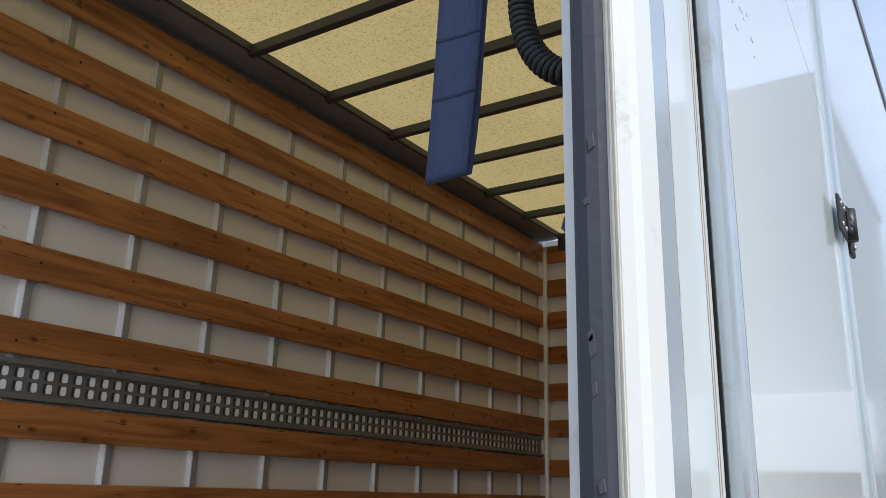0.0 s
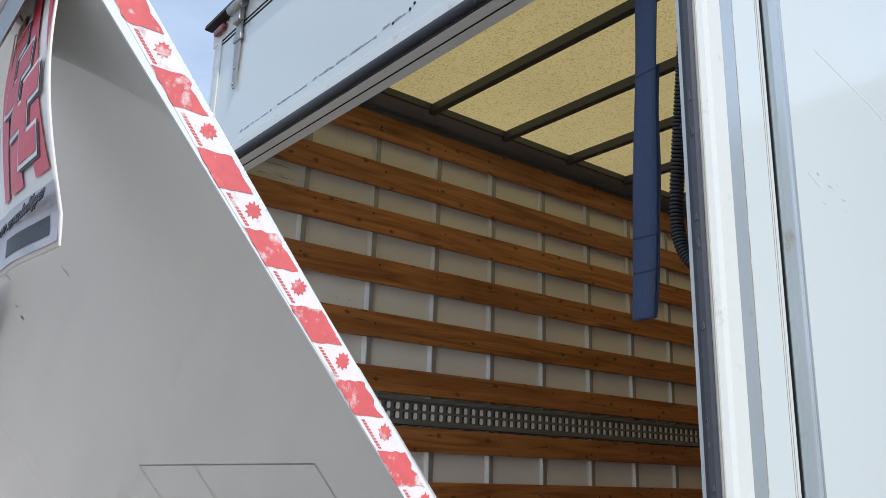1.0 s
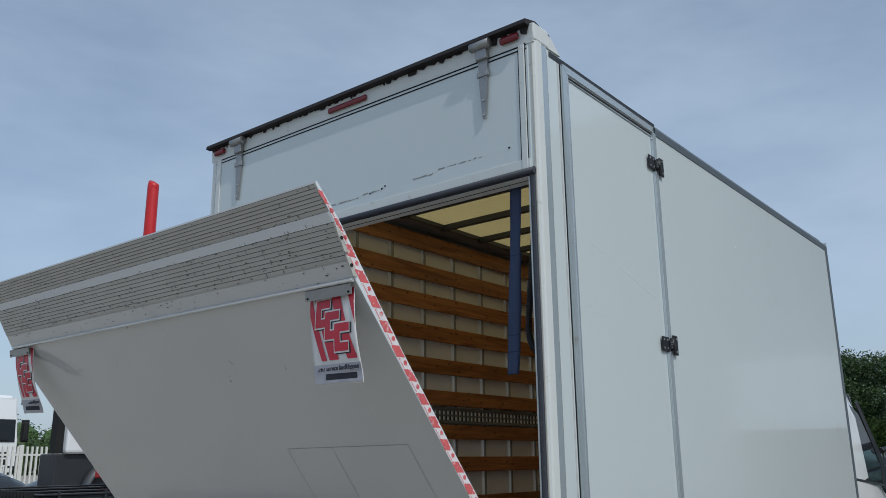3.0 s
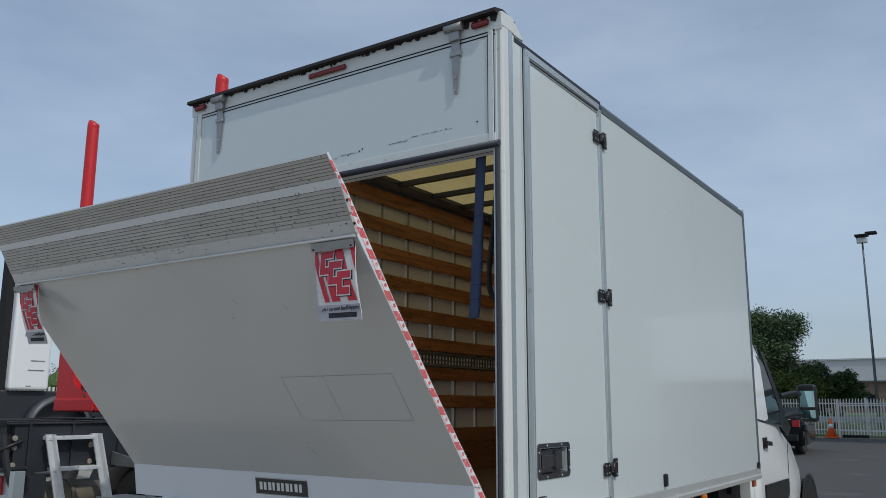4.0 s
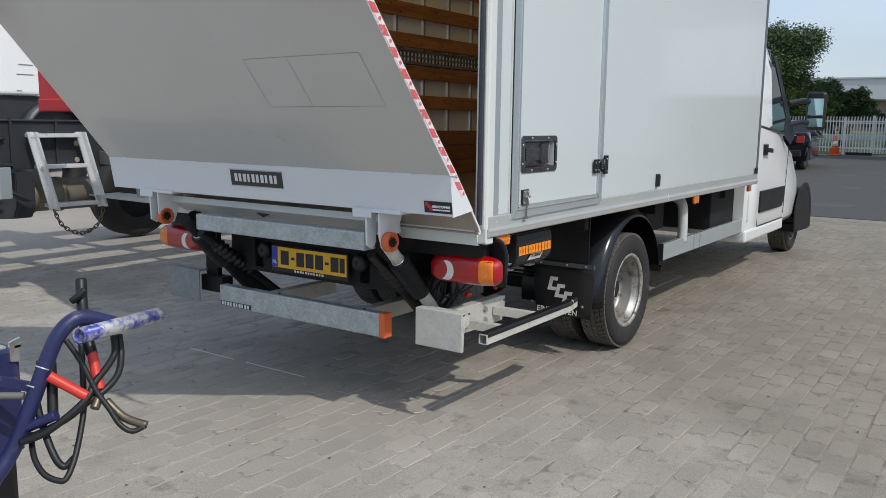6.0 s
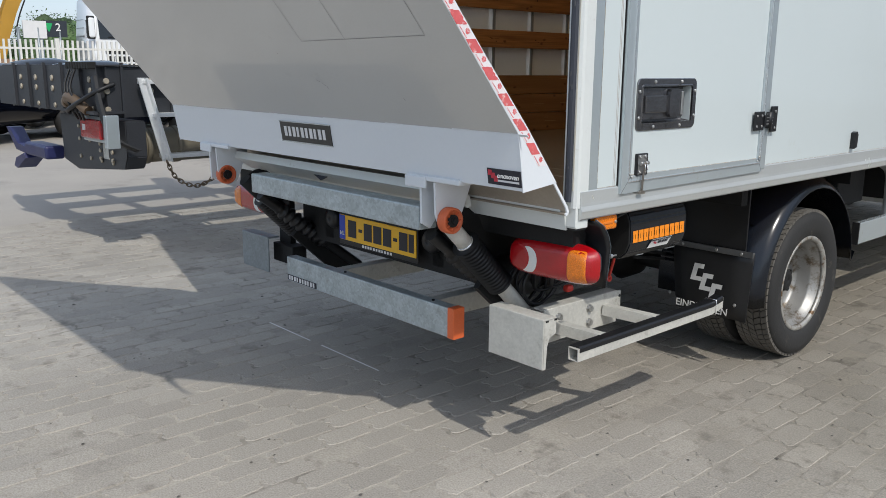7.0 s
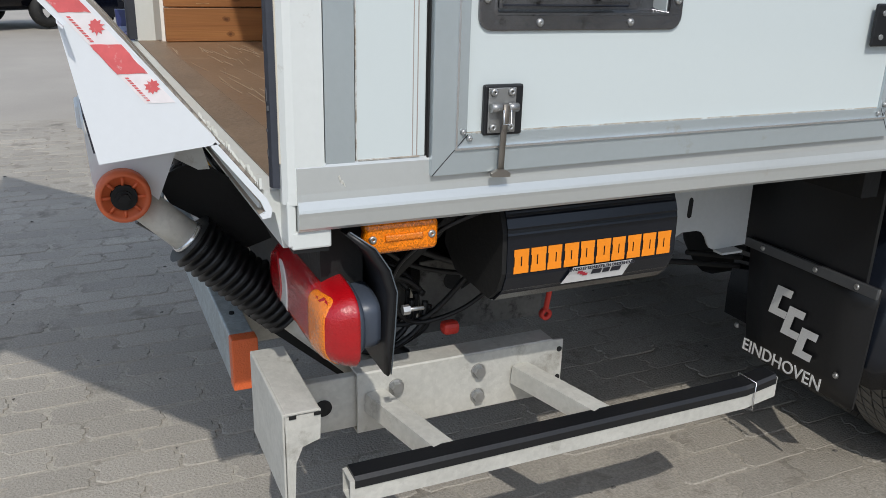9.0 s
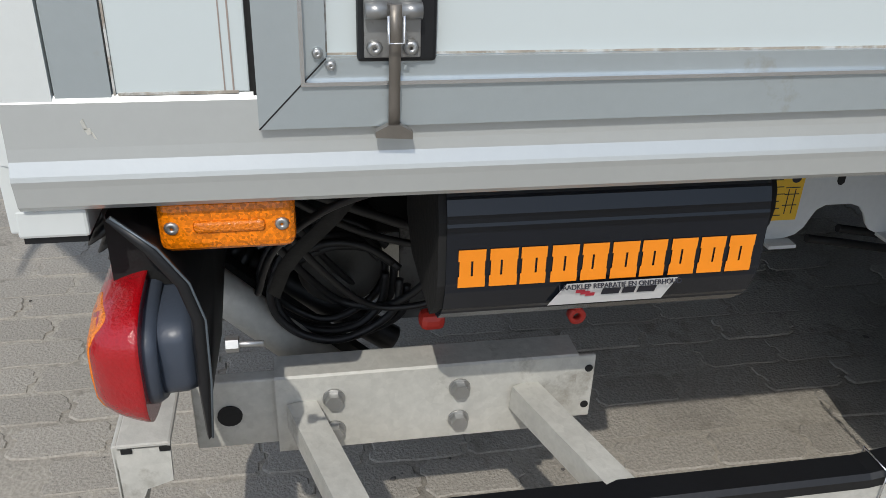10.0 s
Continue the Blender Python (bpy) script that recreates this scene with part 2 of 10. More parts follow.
BOARD_X = wood("varnished_board_front", (0.60, 0.255, 0.082), (0.34, 0.118, 0.037), 0, rough=0.36)
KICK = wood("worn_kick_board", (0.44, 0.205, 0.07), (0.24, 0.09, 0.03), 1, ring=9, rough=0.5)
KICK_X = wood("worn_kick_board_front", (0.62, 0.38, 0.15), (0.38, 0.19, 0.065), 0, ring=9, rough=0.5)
FLOOR_WOOD = surface("worn_floor_plywood", (0.205, 0.130, 0.080), 0.45, var=0.30, scale=3, grain=0.16, fine=140, dirt=(0.36, 0.26, 0.17), dirt_at=0.66, dirt_scale=9, bump=0.35, stretch_to=(1, 0.25, 1))
LIT_SLOT = plain("lit_slot_white", (0.95, 0.95, 0.94), 0.4)
GRP = surface("inner_wall_panel", (0.92, 0.905, 0.86), 0.45, var=0.06, scale=3, grain=0.03, bump=0.05, dirt=(0.55, 0.51, 0.44), dirt_at=0.7, dirt_scale=3)
STUD_GREY = surface("stud_aluminium", (0.36, 0.375, 0.385), 0.38, metal=0.35, var=0.14, scale=7, grain=0.08, bump=0.08, dirt=(0.40, 0.39, 0.36), dirt_at=0.62, dirt_scale=9)
STUD = surface("wall_stud", (0.92, 0.925, 0.92), 0.35, metal=0.1, var=0.08, scale=6, bump=0.05)
DARK_RAIL = surface("dark_roof_rail", (0.060, 0.066, 0.078), 0.4, metal=0.3, var=0.2, scale=4, bump=0.1)
WEB = surface("navy_webbing", (0.035, 0.055, 0.12), 0.7, var=0.15, scale=8, grain=0.25, fine=400, bump=0.6, stretch_to=(1, 1, 0.15))
RED_LENS = surface("red_lens", (0.36, 0.003, 0.007), 0.10, var=0.15, scale=30, grain=0.15, fine=300, bump=0.35, coat=0.6)
AMBER_LENS = surface("amber_lens", (0.78, 0.20, 0.006), 0.14, spangle=0.14, spangle_size=420, var=0.15, scale=30, grain=0.25, fine=350, bump=0.7, coat=0.6)
CLEAR_LENS = surface("white_lens", (0.72, 0.72, 0.70), 0.15, var=0.05, scale=30, grain=0.08, fine=300, bump=0.2, coat=0.6)
RED_DARK = surface("dark_red_lens", (0.17, 0.004, 0.008), 0.2, var=0.2, scale=20, grain=0.1, coat=0.3)
SCRAPE = surface("scrape_grey", (0.27, 0.275, 0.27), 0.6, var=0.5, scale=40, grain=0.3, dirt=(0.10, 0.095, 0.09), dirt_at=0.55, dirt_scale=50)
RED_TAPE = surface("red_reflective_tape", (0.64, 0.125, 0.13), 0.3, var=0.2, scale=22, grain=0.12, fine=120, dirt=(0.74, 0.62, 0.61), dirt_at=0.55, dirt_scale=38, bump=0.1)
WHITE_TAPE = surface("white_reflective_tape", (0.77, 0.73, 0.74), 0.35, var=0.08, scale=14, grain=0.08, dirt=(0.46, 0.40, 0.40), dirt_at=0.60, dirt_scale=34, bump=0.1)
FLAG_WHITE = surface("white_vinyl", (0.70, 0.69, 0.68), 0.45, var=0.07, scale=7, grain=0.04, dirt=(0.5, 0.48, 0.46), dirt_at=0.68, dirt_scale=9)
FLAG_RED = surface("red_vinyl", (0.52, 0.03, 0.055), 0.4, var=0.12, scale=8, grain=0.06)
FLAG_GREY = surface("grey_vinyl", (0.40, 0.40, 0.45), 0.45, var=0.08, scale=8, grain=0.05)
INK = plain("printed_black", (0.02, 0.02, 0.03), 0.5)
ORANGE_INK = surface("orange_print", (0.90, 0.27, 0.012), 0.4, var=0.06, scale=20, grain=0.04)
PALE_INK = surface("silver_print", (0.70, 0.70, 0.70), 0.5, var=0.12, scale=30, grain=0.1)
PLATE_YELLOW = surface("yellow_plate", (0.83, 0.46, 0.012), 0.3, var=0.05, scale=8, grain=0.03)
PLATE_BLUE = plain("plate_blue", (0.015, 0.05, 0.42), 0.35)
ROLLER = surface("orange_roller", (0.62, 0.13, 0.045), 0.5, var=0.12, scale=18, grain=0.1, dirt=(0.25, 0.12, 0.08), dirt_at=0.66, dirt_scale=20)
REFLECT_ORANGE = surface("orange_reflector", (0.72, 0.14, 0.04), 0.3, var=0.12, scale=25, grain=0.1, fine=250, bump=0.4)
RUST = surface("rust_flake_trim", (0.014, 0.010, 0.010), 0.7, var=0.3, scale=12, grain=0.2, bump=0.4)
GLASS = plain("dark_glass", (0.02, 0.025, 0.03), 0.04)
MIRROR = plain("mirror_glass", (0.35, 0.52, 0.55), 0.03, 1.0)
LADDER = surface("ladder_aluminium", (0.80, 0.81, 0.81), 0.32, metal=0.35, var=0.15, scale=9, grain=0.06, dirt=(0.34, 0.33, 0.31), dirt_at=0.62, dirt_scale=14)
GRIME = surface("brown_grime", (0.34, 0.30, 0.25), 0.8, var=0.4, scale=60, grain=0.3, dirt=(0.55, 0.56, 0.54), dirt_at=0.48, dirt_scale=40)
CAB_WHITE = surface("white_car_paint", (0.80, 0.81, 0.81), 0.2, var=0.02, scale=1.5, grain=0.005, bump=0.0, coat=0.5)
BLUE_PAINT = surface("blue_cart_paint", (0.019, 0.023, 0.090), 0.42, var=0.2, scale=10, grain=0.15, dirt=(0.10, 0.10, 0.13), dirt_at=0.60, dirt_scale=14, bump=0.1)
WORN_BLUE = surface("worn_blue_grip", (0.05, 0.06, 0.32), 0.35, metal=0.3, var=0.15, scale=10, grain=0.1, dirt=(0.50, 0.50, 0.49), dirt_at=0.43, dirt_scale=22, bump=0.1)
JAW = surface("brass_jaw", (0.15, 0.13, 0.09), 0.4, metal=0.7, var=0.3, scale=30)
GREY_CABLE = surface("grey_cable", (0.14, 0.14, 0.135), 0.5, var=0.1, scale=20)
RED_RUBBER = surface("red_grip", (0.62, 0.045, 0.03), 0.45, var=0.12, scale=20, grain=0.05)
CABLE = surface("black_cable", (0.010, 0.010, 0.011), 0.5, var=0.2, scale=12, grain=0.1, bump=0.1)
RED_PAINT = surface("red_truck_paint", (0.55, 0.014, 0.018), 0.42, var=0.14, scale=3, grain=0.05)
CHASSIS = surface("dark_truck_frame", (0.026, 0.028, 0.033), 0.5, var=0.25, scale=4, grain=0.12, dirt=(0.08, 0.07, 0.06), dirt_at=0.66, dirt_scale=6, bump=0.2)
YELLOW = surface("yellow_machine_paint", (0.42, 0.225, 0.025), 0.45, var=0.15, scale=1.5, dirt=(0.2, 0.13, 0.06), dirt_at=0.62, dirt_scale=2)
FENCE = surface("white_fence_paint", (0.70, 0.69, 0.64), 0.5, var=0.08, scale=3)
DARK_CAR = surface("dark_car_paint", (0.003, 0.004, 0.008), 0.07, var=0.1, scale=1, bump=0.0)
DARK_CAR.node_tree.nodes["Principled BSDF"].inputs["Specular IOR Level"].default_value = 0.25
CONE = plain("cone_orange", (0.80, 0.13, 0.03), 0.5)
BARK = surface("bark", (0.10, 0.075, 0.05), 0.9, var=0.3, scale=8, bump=0.5)
LEAF = surface("leaf", (0.055, 0.10, 0.028), 0.6, var=0.35, scale=1.2, grain=0.2, per_piece=0.45)
LEAF_LIGHT = surface("light_leaf", (0.10, 0.15, 0.03), 0.6, var=0.35, scale=1.2, grain=0.2, per_piece=0.4)
GRASS = surface("grass", (0.20, 0.25, 0.09), 0.8, var=0.3, scale=2, grain=0.2)
ASPHALT = surface("asphalt", (0.058, 0.055, 0.051), 0.85, var=0.25, scale=0.8, grain=0.2, fine=120, dirt=(0.105, 0.100, 0.092), dirt_at=0.58, dirt_scale=0.5, bump=0.5)
STONE = surface("stone_wall", (0.22, 0.17, 0.135), 0.85, var=0.3, scale=1.2, grain=0.25, fine=9, dirt=(0.10, 0.085, 0.07), dirt_at=0.58, dirt_scale=0.9, bump=0.4)
CLAD = surface("pale_cladding", (0.50, 0.54, 0.55), 0.5, var=0.06, scale=0.3)
POLE = surface("lamp_pole_grey", (0.24, 0.27, 0.28), 0.4, metal=0.5, var=0.1, scale=2)
PAVER = surface("concrete_paver", (0.350, 0.322, 0.280), 0.85, var=0.36, scale=1.3, grain=0.48, fine=150, dirt=(0.225, 0.203, 0.172), dirt_at=0.555, dirt_scale=6.0, bump=0.8, per_piece=0.09)
SAND = surface("joint_sand", (0.355, 0.326, 0.280), 0.95, var=0.34, scale=3, grain=0.4, fine=120, dirt=(0.20, 0.182, 0.155), dirt_at=0.53, dirt_scale=4, bump=0.8)

# far paving: rows and stones drawn by the material where single stones can no longer be told apart
FAR_PAVING = surface("far_paving", (0.345, 0.317, 0.278), 0.85, var=0.16, scale=1.1, grain=0.1, fine=60, dirt=(0.23, 0.215, 0.19), dirt_at=0.58, dirt_scale=0.5, bump=0.3)

# roof sheet that lets daylight through

def darkened(m, tint):
    """Darker colour in the drive lane along the truck's right-hand side, fading out in uneven patches."""
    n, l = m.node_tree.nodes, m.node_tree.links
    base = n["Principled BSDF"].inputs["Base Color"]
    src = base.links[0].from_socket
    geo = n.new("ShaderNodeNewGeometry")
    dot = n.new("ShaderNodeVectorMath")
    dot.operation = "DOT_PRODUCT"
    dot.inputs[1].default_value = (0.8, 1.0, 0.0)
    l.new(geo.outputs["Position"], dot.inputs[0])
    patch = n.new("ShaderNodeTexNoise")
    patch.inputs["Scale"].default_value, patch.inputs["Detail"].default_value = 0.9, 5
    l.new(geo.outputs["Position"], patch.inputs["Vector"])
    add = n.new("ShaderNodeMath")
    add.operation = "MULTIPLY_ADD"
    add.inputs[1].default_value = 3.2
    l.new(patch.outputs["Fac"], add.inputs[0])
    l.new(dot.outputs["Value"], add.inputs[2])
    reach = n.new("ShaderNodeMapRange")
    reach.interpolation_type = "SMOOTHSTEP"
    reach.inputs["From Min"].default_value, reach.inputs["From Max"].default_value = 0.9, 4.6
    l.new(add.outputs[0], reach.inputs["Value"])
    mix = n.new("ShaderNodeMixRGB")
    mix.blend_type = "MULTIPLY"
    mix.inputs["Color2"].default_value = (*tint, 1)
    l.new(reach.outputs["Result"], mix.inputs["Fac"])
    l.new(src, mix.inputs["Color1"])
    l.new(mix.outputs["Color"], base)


darkened(PAVER, (0.64, 0.62, 0.57))
darkened(SAND, (0.58, 0.56, 0.51))
darkened(FAR_PAVING, (0.64, 0.62, 0.57))

ROOF = bpy.data.materials.new("translucent_roof_sheet")
ROOF.use_nodes = True
rn, rl = ROOF.node_tree.nodes, ROOF.node_tree.links
r_tc = rn.new("ShaderNodeTexCoord")
r_no = rn.new("ShaderNodeTexNoise")
r_no.inputs["Scale"].default_value, r_no.inputs["Detail"].default_value, r_no.inputs["Roughness"].default_value = 120.0, 4, 0.6
r_big = rn.new("ShaderNodeTexNoise")
r_big.inputs["Scale"].default_value = 2.2
r_ramp = rn.new("ShaderNodeValToRGB")
r_ramp.color_ramp.elements[0].position, r_ramp.color_ramp.elements[0].color = 0.33, (0.262, 0.187, 0.067, 1)
r_ramp.color_ramp.elements[1].position, r_ramp.color_ramp.elements[1].color = 0.50, (0.418, 0.325, 0.136, 1)
r_mul = rn.new("ShaderNodeMixRGB")
r_mul.blend_type = "MULTIPLY"
r_mul.inputs["Fac"].default_value = 0.25
r_tr = rn.new("ShaderNodeBsdfTranslucent")
r_df = rn.new("ShaderNodeBsdfDiffuse")
r_mix = rn.new("ShaderNodeMixShader")
r_mix.inputs["Fac"].default_value = 0.25
rl.new(r_tc.outputs["Object"], r_no.inputs["Vector"])
rl.new(r_tc.outputs["Object"], r_big.inputs["Vector"])
rl.new(r_no.outputs["Fac"], r_ramp.inputs["Fac"])
rl.new(r_ramp.outputs["Color"], r_mul.inputs["Color1"])
rl.new(r_big.outputs["Fac"], r_mul.inputs["Color2"])
rl.new(r_mul.outputs["Color"], r_tr.inputs["Color"])
rl.new(r_mul.outputs["Color"], r_df.inputs["Color"])
rl.new(r_tr.outputs[0], r_mix.inputs[1])
rl.new(r_df.outputs[0], r_mix.inputs[2])
rl.new(r_mix.outputs[0], rn["Material Output"].inputs["Surface"])


# ---- mesh helpers ----
def box(bm, x0, x1, y0, y1, z0, z1, bevel=0.0, seg=2):
    if bevel:
        bt = bmesh.new()
        bmesh.ops.create_cube(bt, size=1, matrix=Matrix.Translation(((x0 + x1) / 2, (y0 + y1) / 2, (z0 + z1) / 2)) @ Matrix.Diagonal((abs(x1 - x0), abs(y1 - y0), abs(z1 - z0), 1)))
        bmesh.ops.bevel(bt, geom=bt.edges[:], offset=bevel, segments=seg, affect="EDGES", profile=0.5)
        merge(bm, bt)
    else:
        v = [bm.verts.new((x, y, z)) for x in (x0, x1) for y in (y0, y1) for z in (z0, z1)]
        for f in ((0, 1, 3, 2), (4, 6, 7, 5), (0, 4, 5, 1), (2, 3, 7, 6), (0, 2, 6, 4), (1, 5, 7, 3)):
            bm.faces.new([v[i] for i in f])
    return bm


def merge(bm, other):
    at = {}
    for v in other.verts:
        at[v] = bm.verts.new(v.co)
    for f in other.faces:
        nf = bm.faces.new([at[v] for v in f.verts])
        nf.smooth = f.smooth
    other.free()
    return bm


def turned(bm, m):
    bmesh.ops.transform(bm, matrix=m, verts=bm.verts[:])
    return bm


def frame_of(way):
    way = Vector(way).normalized()
    side = way.cross(Vector((0, 0, 1)))
    if side.length < 1e-4:
        side = Vector((1, 0, 0))
    side.normalize()
    return way, side, side.cross(way)


def cyl(bm, a, b, r, r2=None, seg=16, caps=True, smooth=True):
    a, b = Vector(a), Vector(b)
    w, s, u = frame_of(b - a)
    r2 = r if r2 is None else r2
    rings = []
    for p, rr in ((a, r), (b, r2)):
        rings.append([bm.verts.new(p + s * rr * math.cos(t) + u * rr * math.sin(t)) for t in (2 * math.pi * i / seg for i in range(seg))])
    for i in range(seg):
        f = bm.faces.new((rings[0][i], rings[0][(i + 1) % seg], rings[1][(i + 1) % seg], rings[1][i]))
        f.smooth = smooth
    if caps:
        bm.faces.new(rings[0][::-1])
        bm.faces.new(rings[1])
    return bm


def smooth_line(pts, n=8):
    """A soft curve through the points."""
    pts = [Vector(p) for p in pts]
    got = []
    for i in range(len(pts) - 1):
        p0, p1, p2, p3 = pts[max(i - 1, 0)], pts[i], pts[i + 1], pts[min(i + 2, len(pts) - 1)]
        for k in range(n):
            t = k / n
            got.append(0.5 * ((2 * p1) + (p2 - p0) * t + (2 * p0 - 5 * p1 + 4 * p2 - p3) * t * t + (3 * p1 - p0 - 3 * p2 + p3) * t ** 3))
    got.append(pts[-1])
    return got


def tube(bm, pts, r, seg=10, n=8, curve=True, radius_at=None):
    line = smooth_line(pts, n) if curve else [Vector(p) for p in pts]
    rings, up = [], None
    for i, p in enumerate(line):
        w = (line[min(i + 1, len(line) - 1)] - line[max(i - 1, 0)]).normalized()
        if up is None:
            _, s, up = frame_of(w)
        s = w.cross(up).normalized()
        up = s.cross(w).normalized()
        rr = radius_at(i / (len(line) - 1)) if radius_at else r
        rings.append([bm.verts.new(p + s * rr * math.cos(t) + up * rr * math.sin(t)) for t in (2 * math.pi * k / seg for k in range(seg))])
    for a, b in zip(rings, rings[1:]):
        for k in range(seg):
            f = bm.faces.new((a[k], a[(k + 1) % seg], b[(k + 1) % seg], b[k]))
            f.smooth = True
    bm.faces.new(rings[0][::-1])
    bm.faces.new(rings[-1])
    return bm


def lathe(bm, profile, centre, axis="X", seg=48, closed=True):
    """Turns (radius, along) points round an axis through centre."""
    c = Vector(centre)
    rings = []
    for k in range(seg):
        t = 2 * math.pi * k / seg
        ring = []
        for r, a in profile:
            p = {"X": (a, r * math.cos(t), r * math.sin(t)), "Y": (r * math.cos(t), a, r * math.sin(t)), "Z": (r * math.cos(t), r * math.sin(t), a)}[axis]
            ring.append(bm.verts.new(c + Vector(p)))
        rings.append(ring)
    n = len(profile)
    for k in range(seg):
        a, b = rings[k], rings[(k + 1) % seg]
        for i in range(n if closed else n - 1):
            j = (i + 1) % n
            f = bm.faces.new((a[i], b[i], b[j], a[j]))
            f.smooth = True
    return bm


def prism(bm, outline, axis, lo, hi):
    """A flat outline pushed along an axis; outline gives the two other coordinates in order."""
    def at(p, d):
        return {"X": (d, p[0], p[1]), "Y": (p[0], d, p[1]), "Z": (p[0], p[1], d)}[axis]
    a = [bm.verts.new(at(p, lo)) for p in outline]
    b = [bm.verts.new(at(p, hi)) for p in outline]
    bm.faces.new(a[::-1])
    bm.faces.new(b)
    n = len(outline)
    for i in range(n):
        bm.faces.new((a[i], a[(i + 1) % n], b[(i + 1) % n], b[i]))
    return bm


def sheet(bm, rows, thick, way):
    """A bent sheet from rows of points, with thickness."""
    way = Vector(way) * thick
    top = [[bm.verts.new(Vector(p)) for p in r] for r in rows]
    low = [[bm.verts.new(Vector(p) + way) for p in r] for r in rows]
    for g, flip in ((top, False), (low, True)):
        for i in range(len(g) - 1):
            for j in range(len(g[0]) - 1):
                q = (g[i][j], g[i][j + 1], g[i + 1][j + 1], g[i + 1][j])
                f = bm.faces.new(q[::-1] if flip else q)
                f.smooth = True
    nr, nc = len(rows), len(rows[0])
    rim = [(0, j) for j in range(nc)] + [(i, nc - 1) for i in range(1, nr)] + [(nr - 1, j) for j in range(nc - 2, -1, -1)] + [(i, 0) for i in range(nr - 2, 0, -1)]
    for k in range(len(rim)):
        (i, j), (i2, j2) = rim[k], rim[(k + 1) % len(rim)]
        bm.faces.new((top[i][j], low[i][j], low[i2][j2], top[i2][j2]))
    return bm


BASE = {}


def thing(name, base, label, category, group="", kind=""):
    e = new(name)
    e.location = base
    e.empty_display_size = 0.2
    BASE[e] = Vector(base)
    return tagged(e, label, category, group, kind)


def part(name, bm, material, parent, label=""):
    """One mesh object under a thing or part; its points are given in the place's own metres."""
    me = bpy.data.meshes.new(name)
    bmesh.ops.recalc_face_normals(bm, faces=bm.faces[:])
    bm.to_mesh(me)
    bm.free()
    me.materials.append(material)
    ob = new(name, me)
    if parent is not None:
        ob.parent = parent
        ob.matrix_parent_inverse = Matrix.Translation(-BASE.get(parent, Vector((0, 0, 0))))
    BASE[ob] = Vector((0, 0, 0))
    return tagged(ob, label)


def parts(name, bm, material, parent, label=""):
    """Each loose piece of the bmesh becomes a part of its own."""
    done, first = set(), True
    for v in bm.verts[:]:
        if v in done:
            continue
        got, todo = {v}, [v]
        while todo:
            for e in todo.pop().link_edges:
                for w in e.verts:
                    if w not in got:
                        got.add(w)
                        todo.append(w)
        done |= got
        order = sorted(got, key=lambda q: (round(q.co.x, 4), round(q.co.y, 4), round(q.co.z, 4)))
        piece = bmesh.new()
        at = {q: piece.verts.new(q.co) for q in order}
        for f in dict.fromkeys(f for q in order for f in q.link_faces):
            piece.faces.new([at[q] for q in f.verts]).smooth = f.smooth
        part(name, piece, material, parent, label if first else "")
        first = False
    bm.free()


def solo(name, bm, material, label, category, group="", kind=""):
    return tagged(part(name, bm, material, None), label, category, group, kind)


def B(*a, **k):
    return box(bmesh.new(), *a, **k)


def words(name, text, size, m, material, parent, label="", wide=1.0):
    """Raised lettering in the built-in font; m is its pose."""
    cu = bpy.data.curves.new(name, "FONT")
    cu.body, cu.size, cu.extrude = text, size, 0.0006
    cu.align_x, cu.align_y = "CENTER", "CENTER"
    cu.offset = size * 0.008
    tmp = bpy.data.objects.new(name, cu)
    me = bpy.data.meshes.new_from_object(tmp)
    bpy.data.objects.remove(tmp)
    me.transform(m @ Matrix.Diagonal((wide, 1, 1, 1)))
    me.materials.clear()
    me.materials.append(material)
    ob = new(name, me)
    ob.parent = parent
    ob.matrix_parent_inverse = Matrix.Translation(-BASE.get(parent, Vector((0, 0, 0))))
    return tagged(ob, label)

# ---- ground ----
# one sheet out to the horizon, with the paved yard's joint sand as its own upper layer near the truck
gb = bmesh.new()
vs = [gb.verts.new(p) for p in ((-900, -900, -0.02), (900, -900, -0.02), (900, 900, -0.02), (-900, 900, -0.02))]
gb.faces.new(vs)
solo("ground", gb, FAR_PAVING, "grey-beige concrete paving of a truck yard", "ground", kind="structure")
yard = solo("pavement", B(-6.2, 3.2, -4.2, 10.6, -0.05, -0.0022), SAND, "sandy joints and bed of the block paving", "pavement", kind="structure")
solo("road", B(-30, 60, 11.2, 43.5, -0.05, -0.012), ASPHALT, "dark grey asphalt lane across the yard", "road", kind="structure")
solo("grass_verge", prism(bmesh.new(), [(46.5, -0.05), (66, -0.05), (66, 1.15), (58, 1.05), (50, 0.10), (46.5, 0.03)], "X", -80, 90), GRASS, "green grass strip behind the fence", "grass", kind="structure")

# ---- the box truck ----
L, R, Y1 = -2.31, 0.0, 4.37          # outer sides and front of the box
FLOOR_Z = 0.955
CX = (L + R) / 2
truck = thing("box_truck", (CX, 2.2, 0), "white box truck with open rear and half-raised grey tail lift", "truck")


def tp(name, bm, material, label="", parent=truck):
    return part(name, bm, material, parent, label)


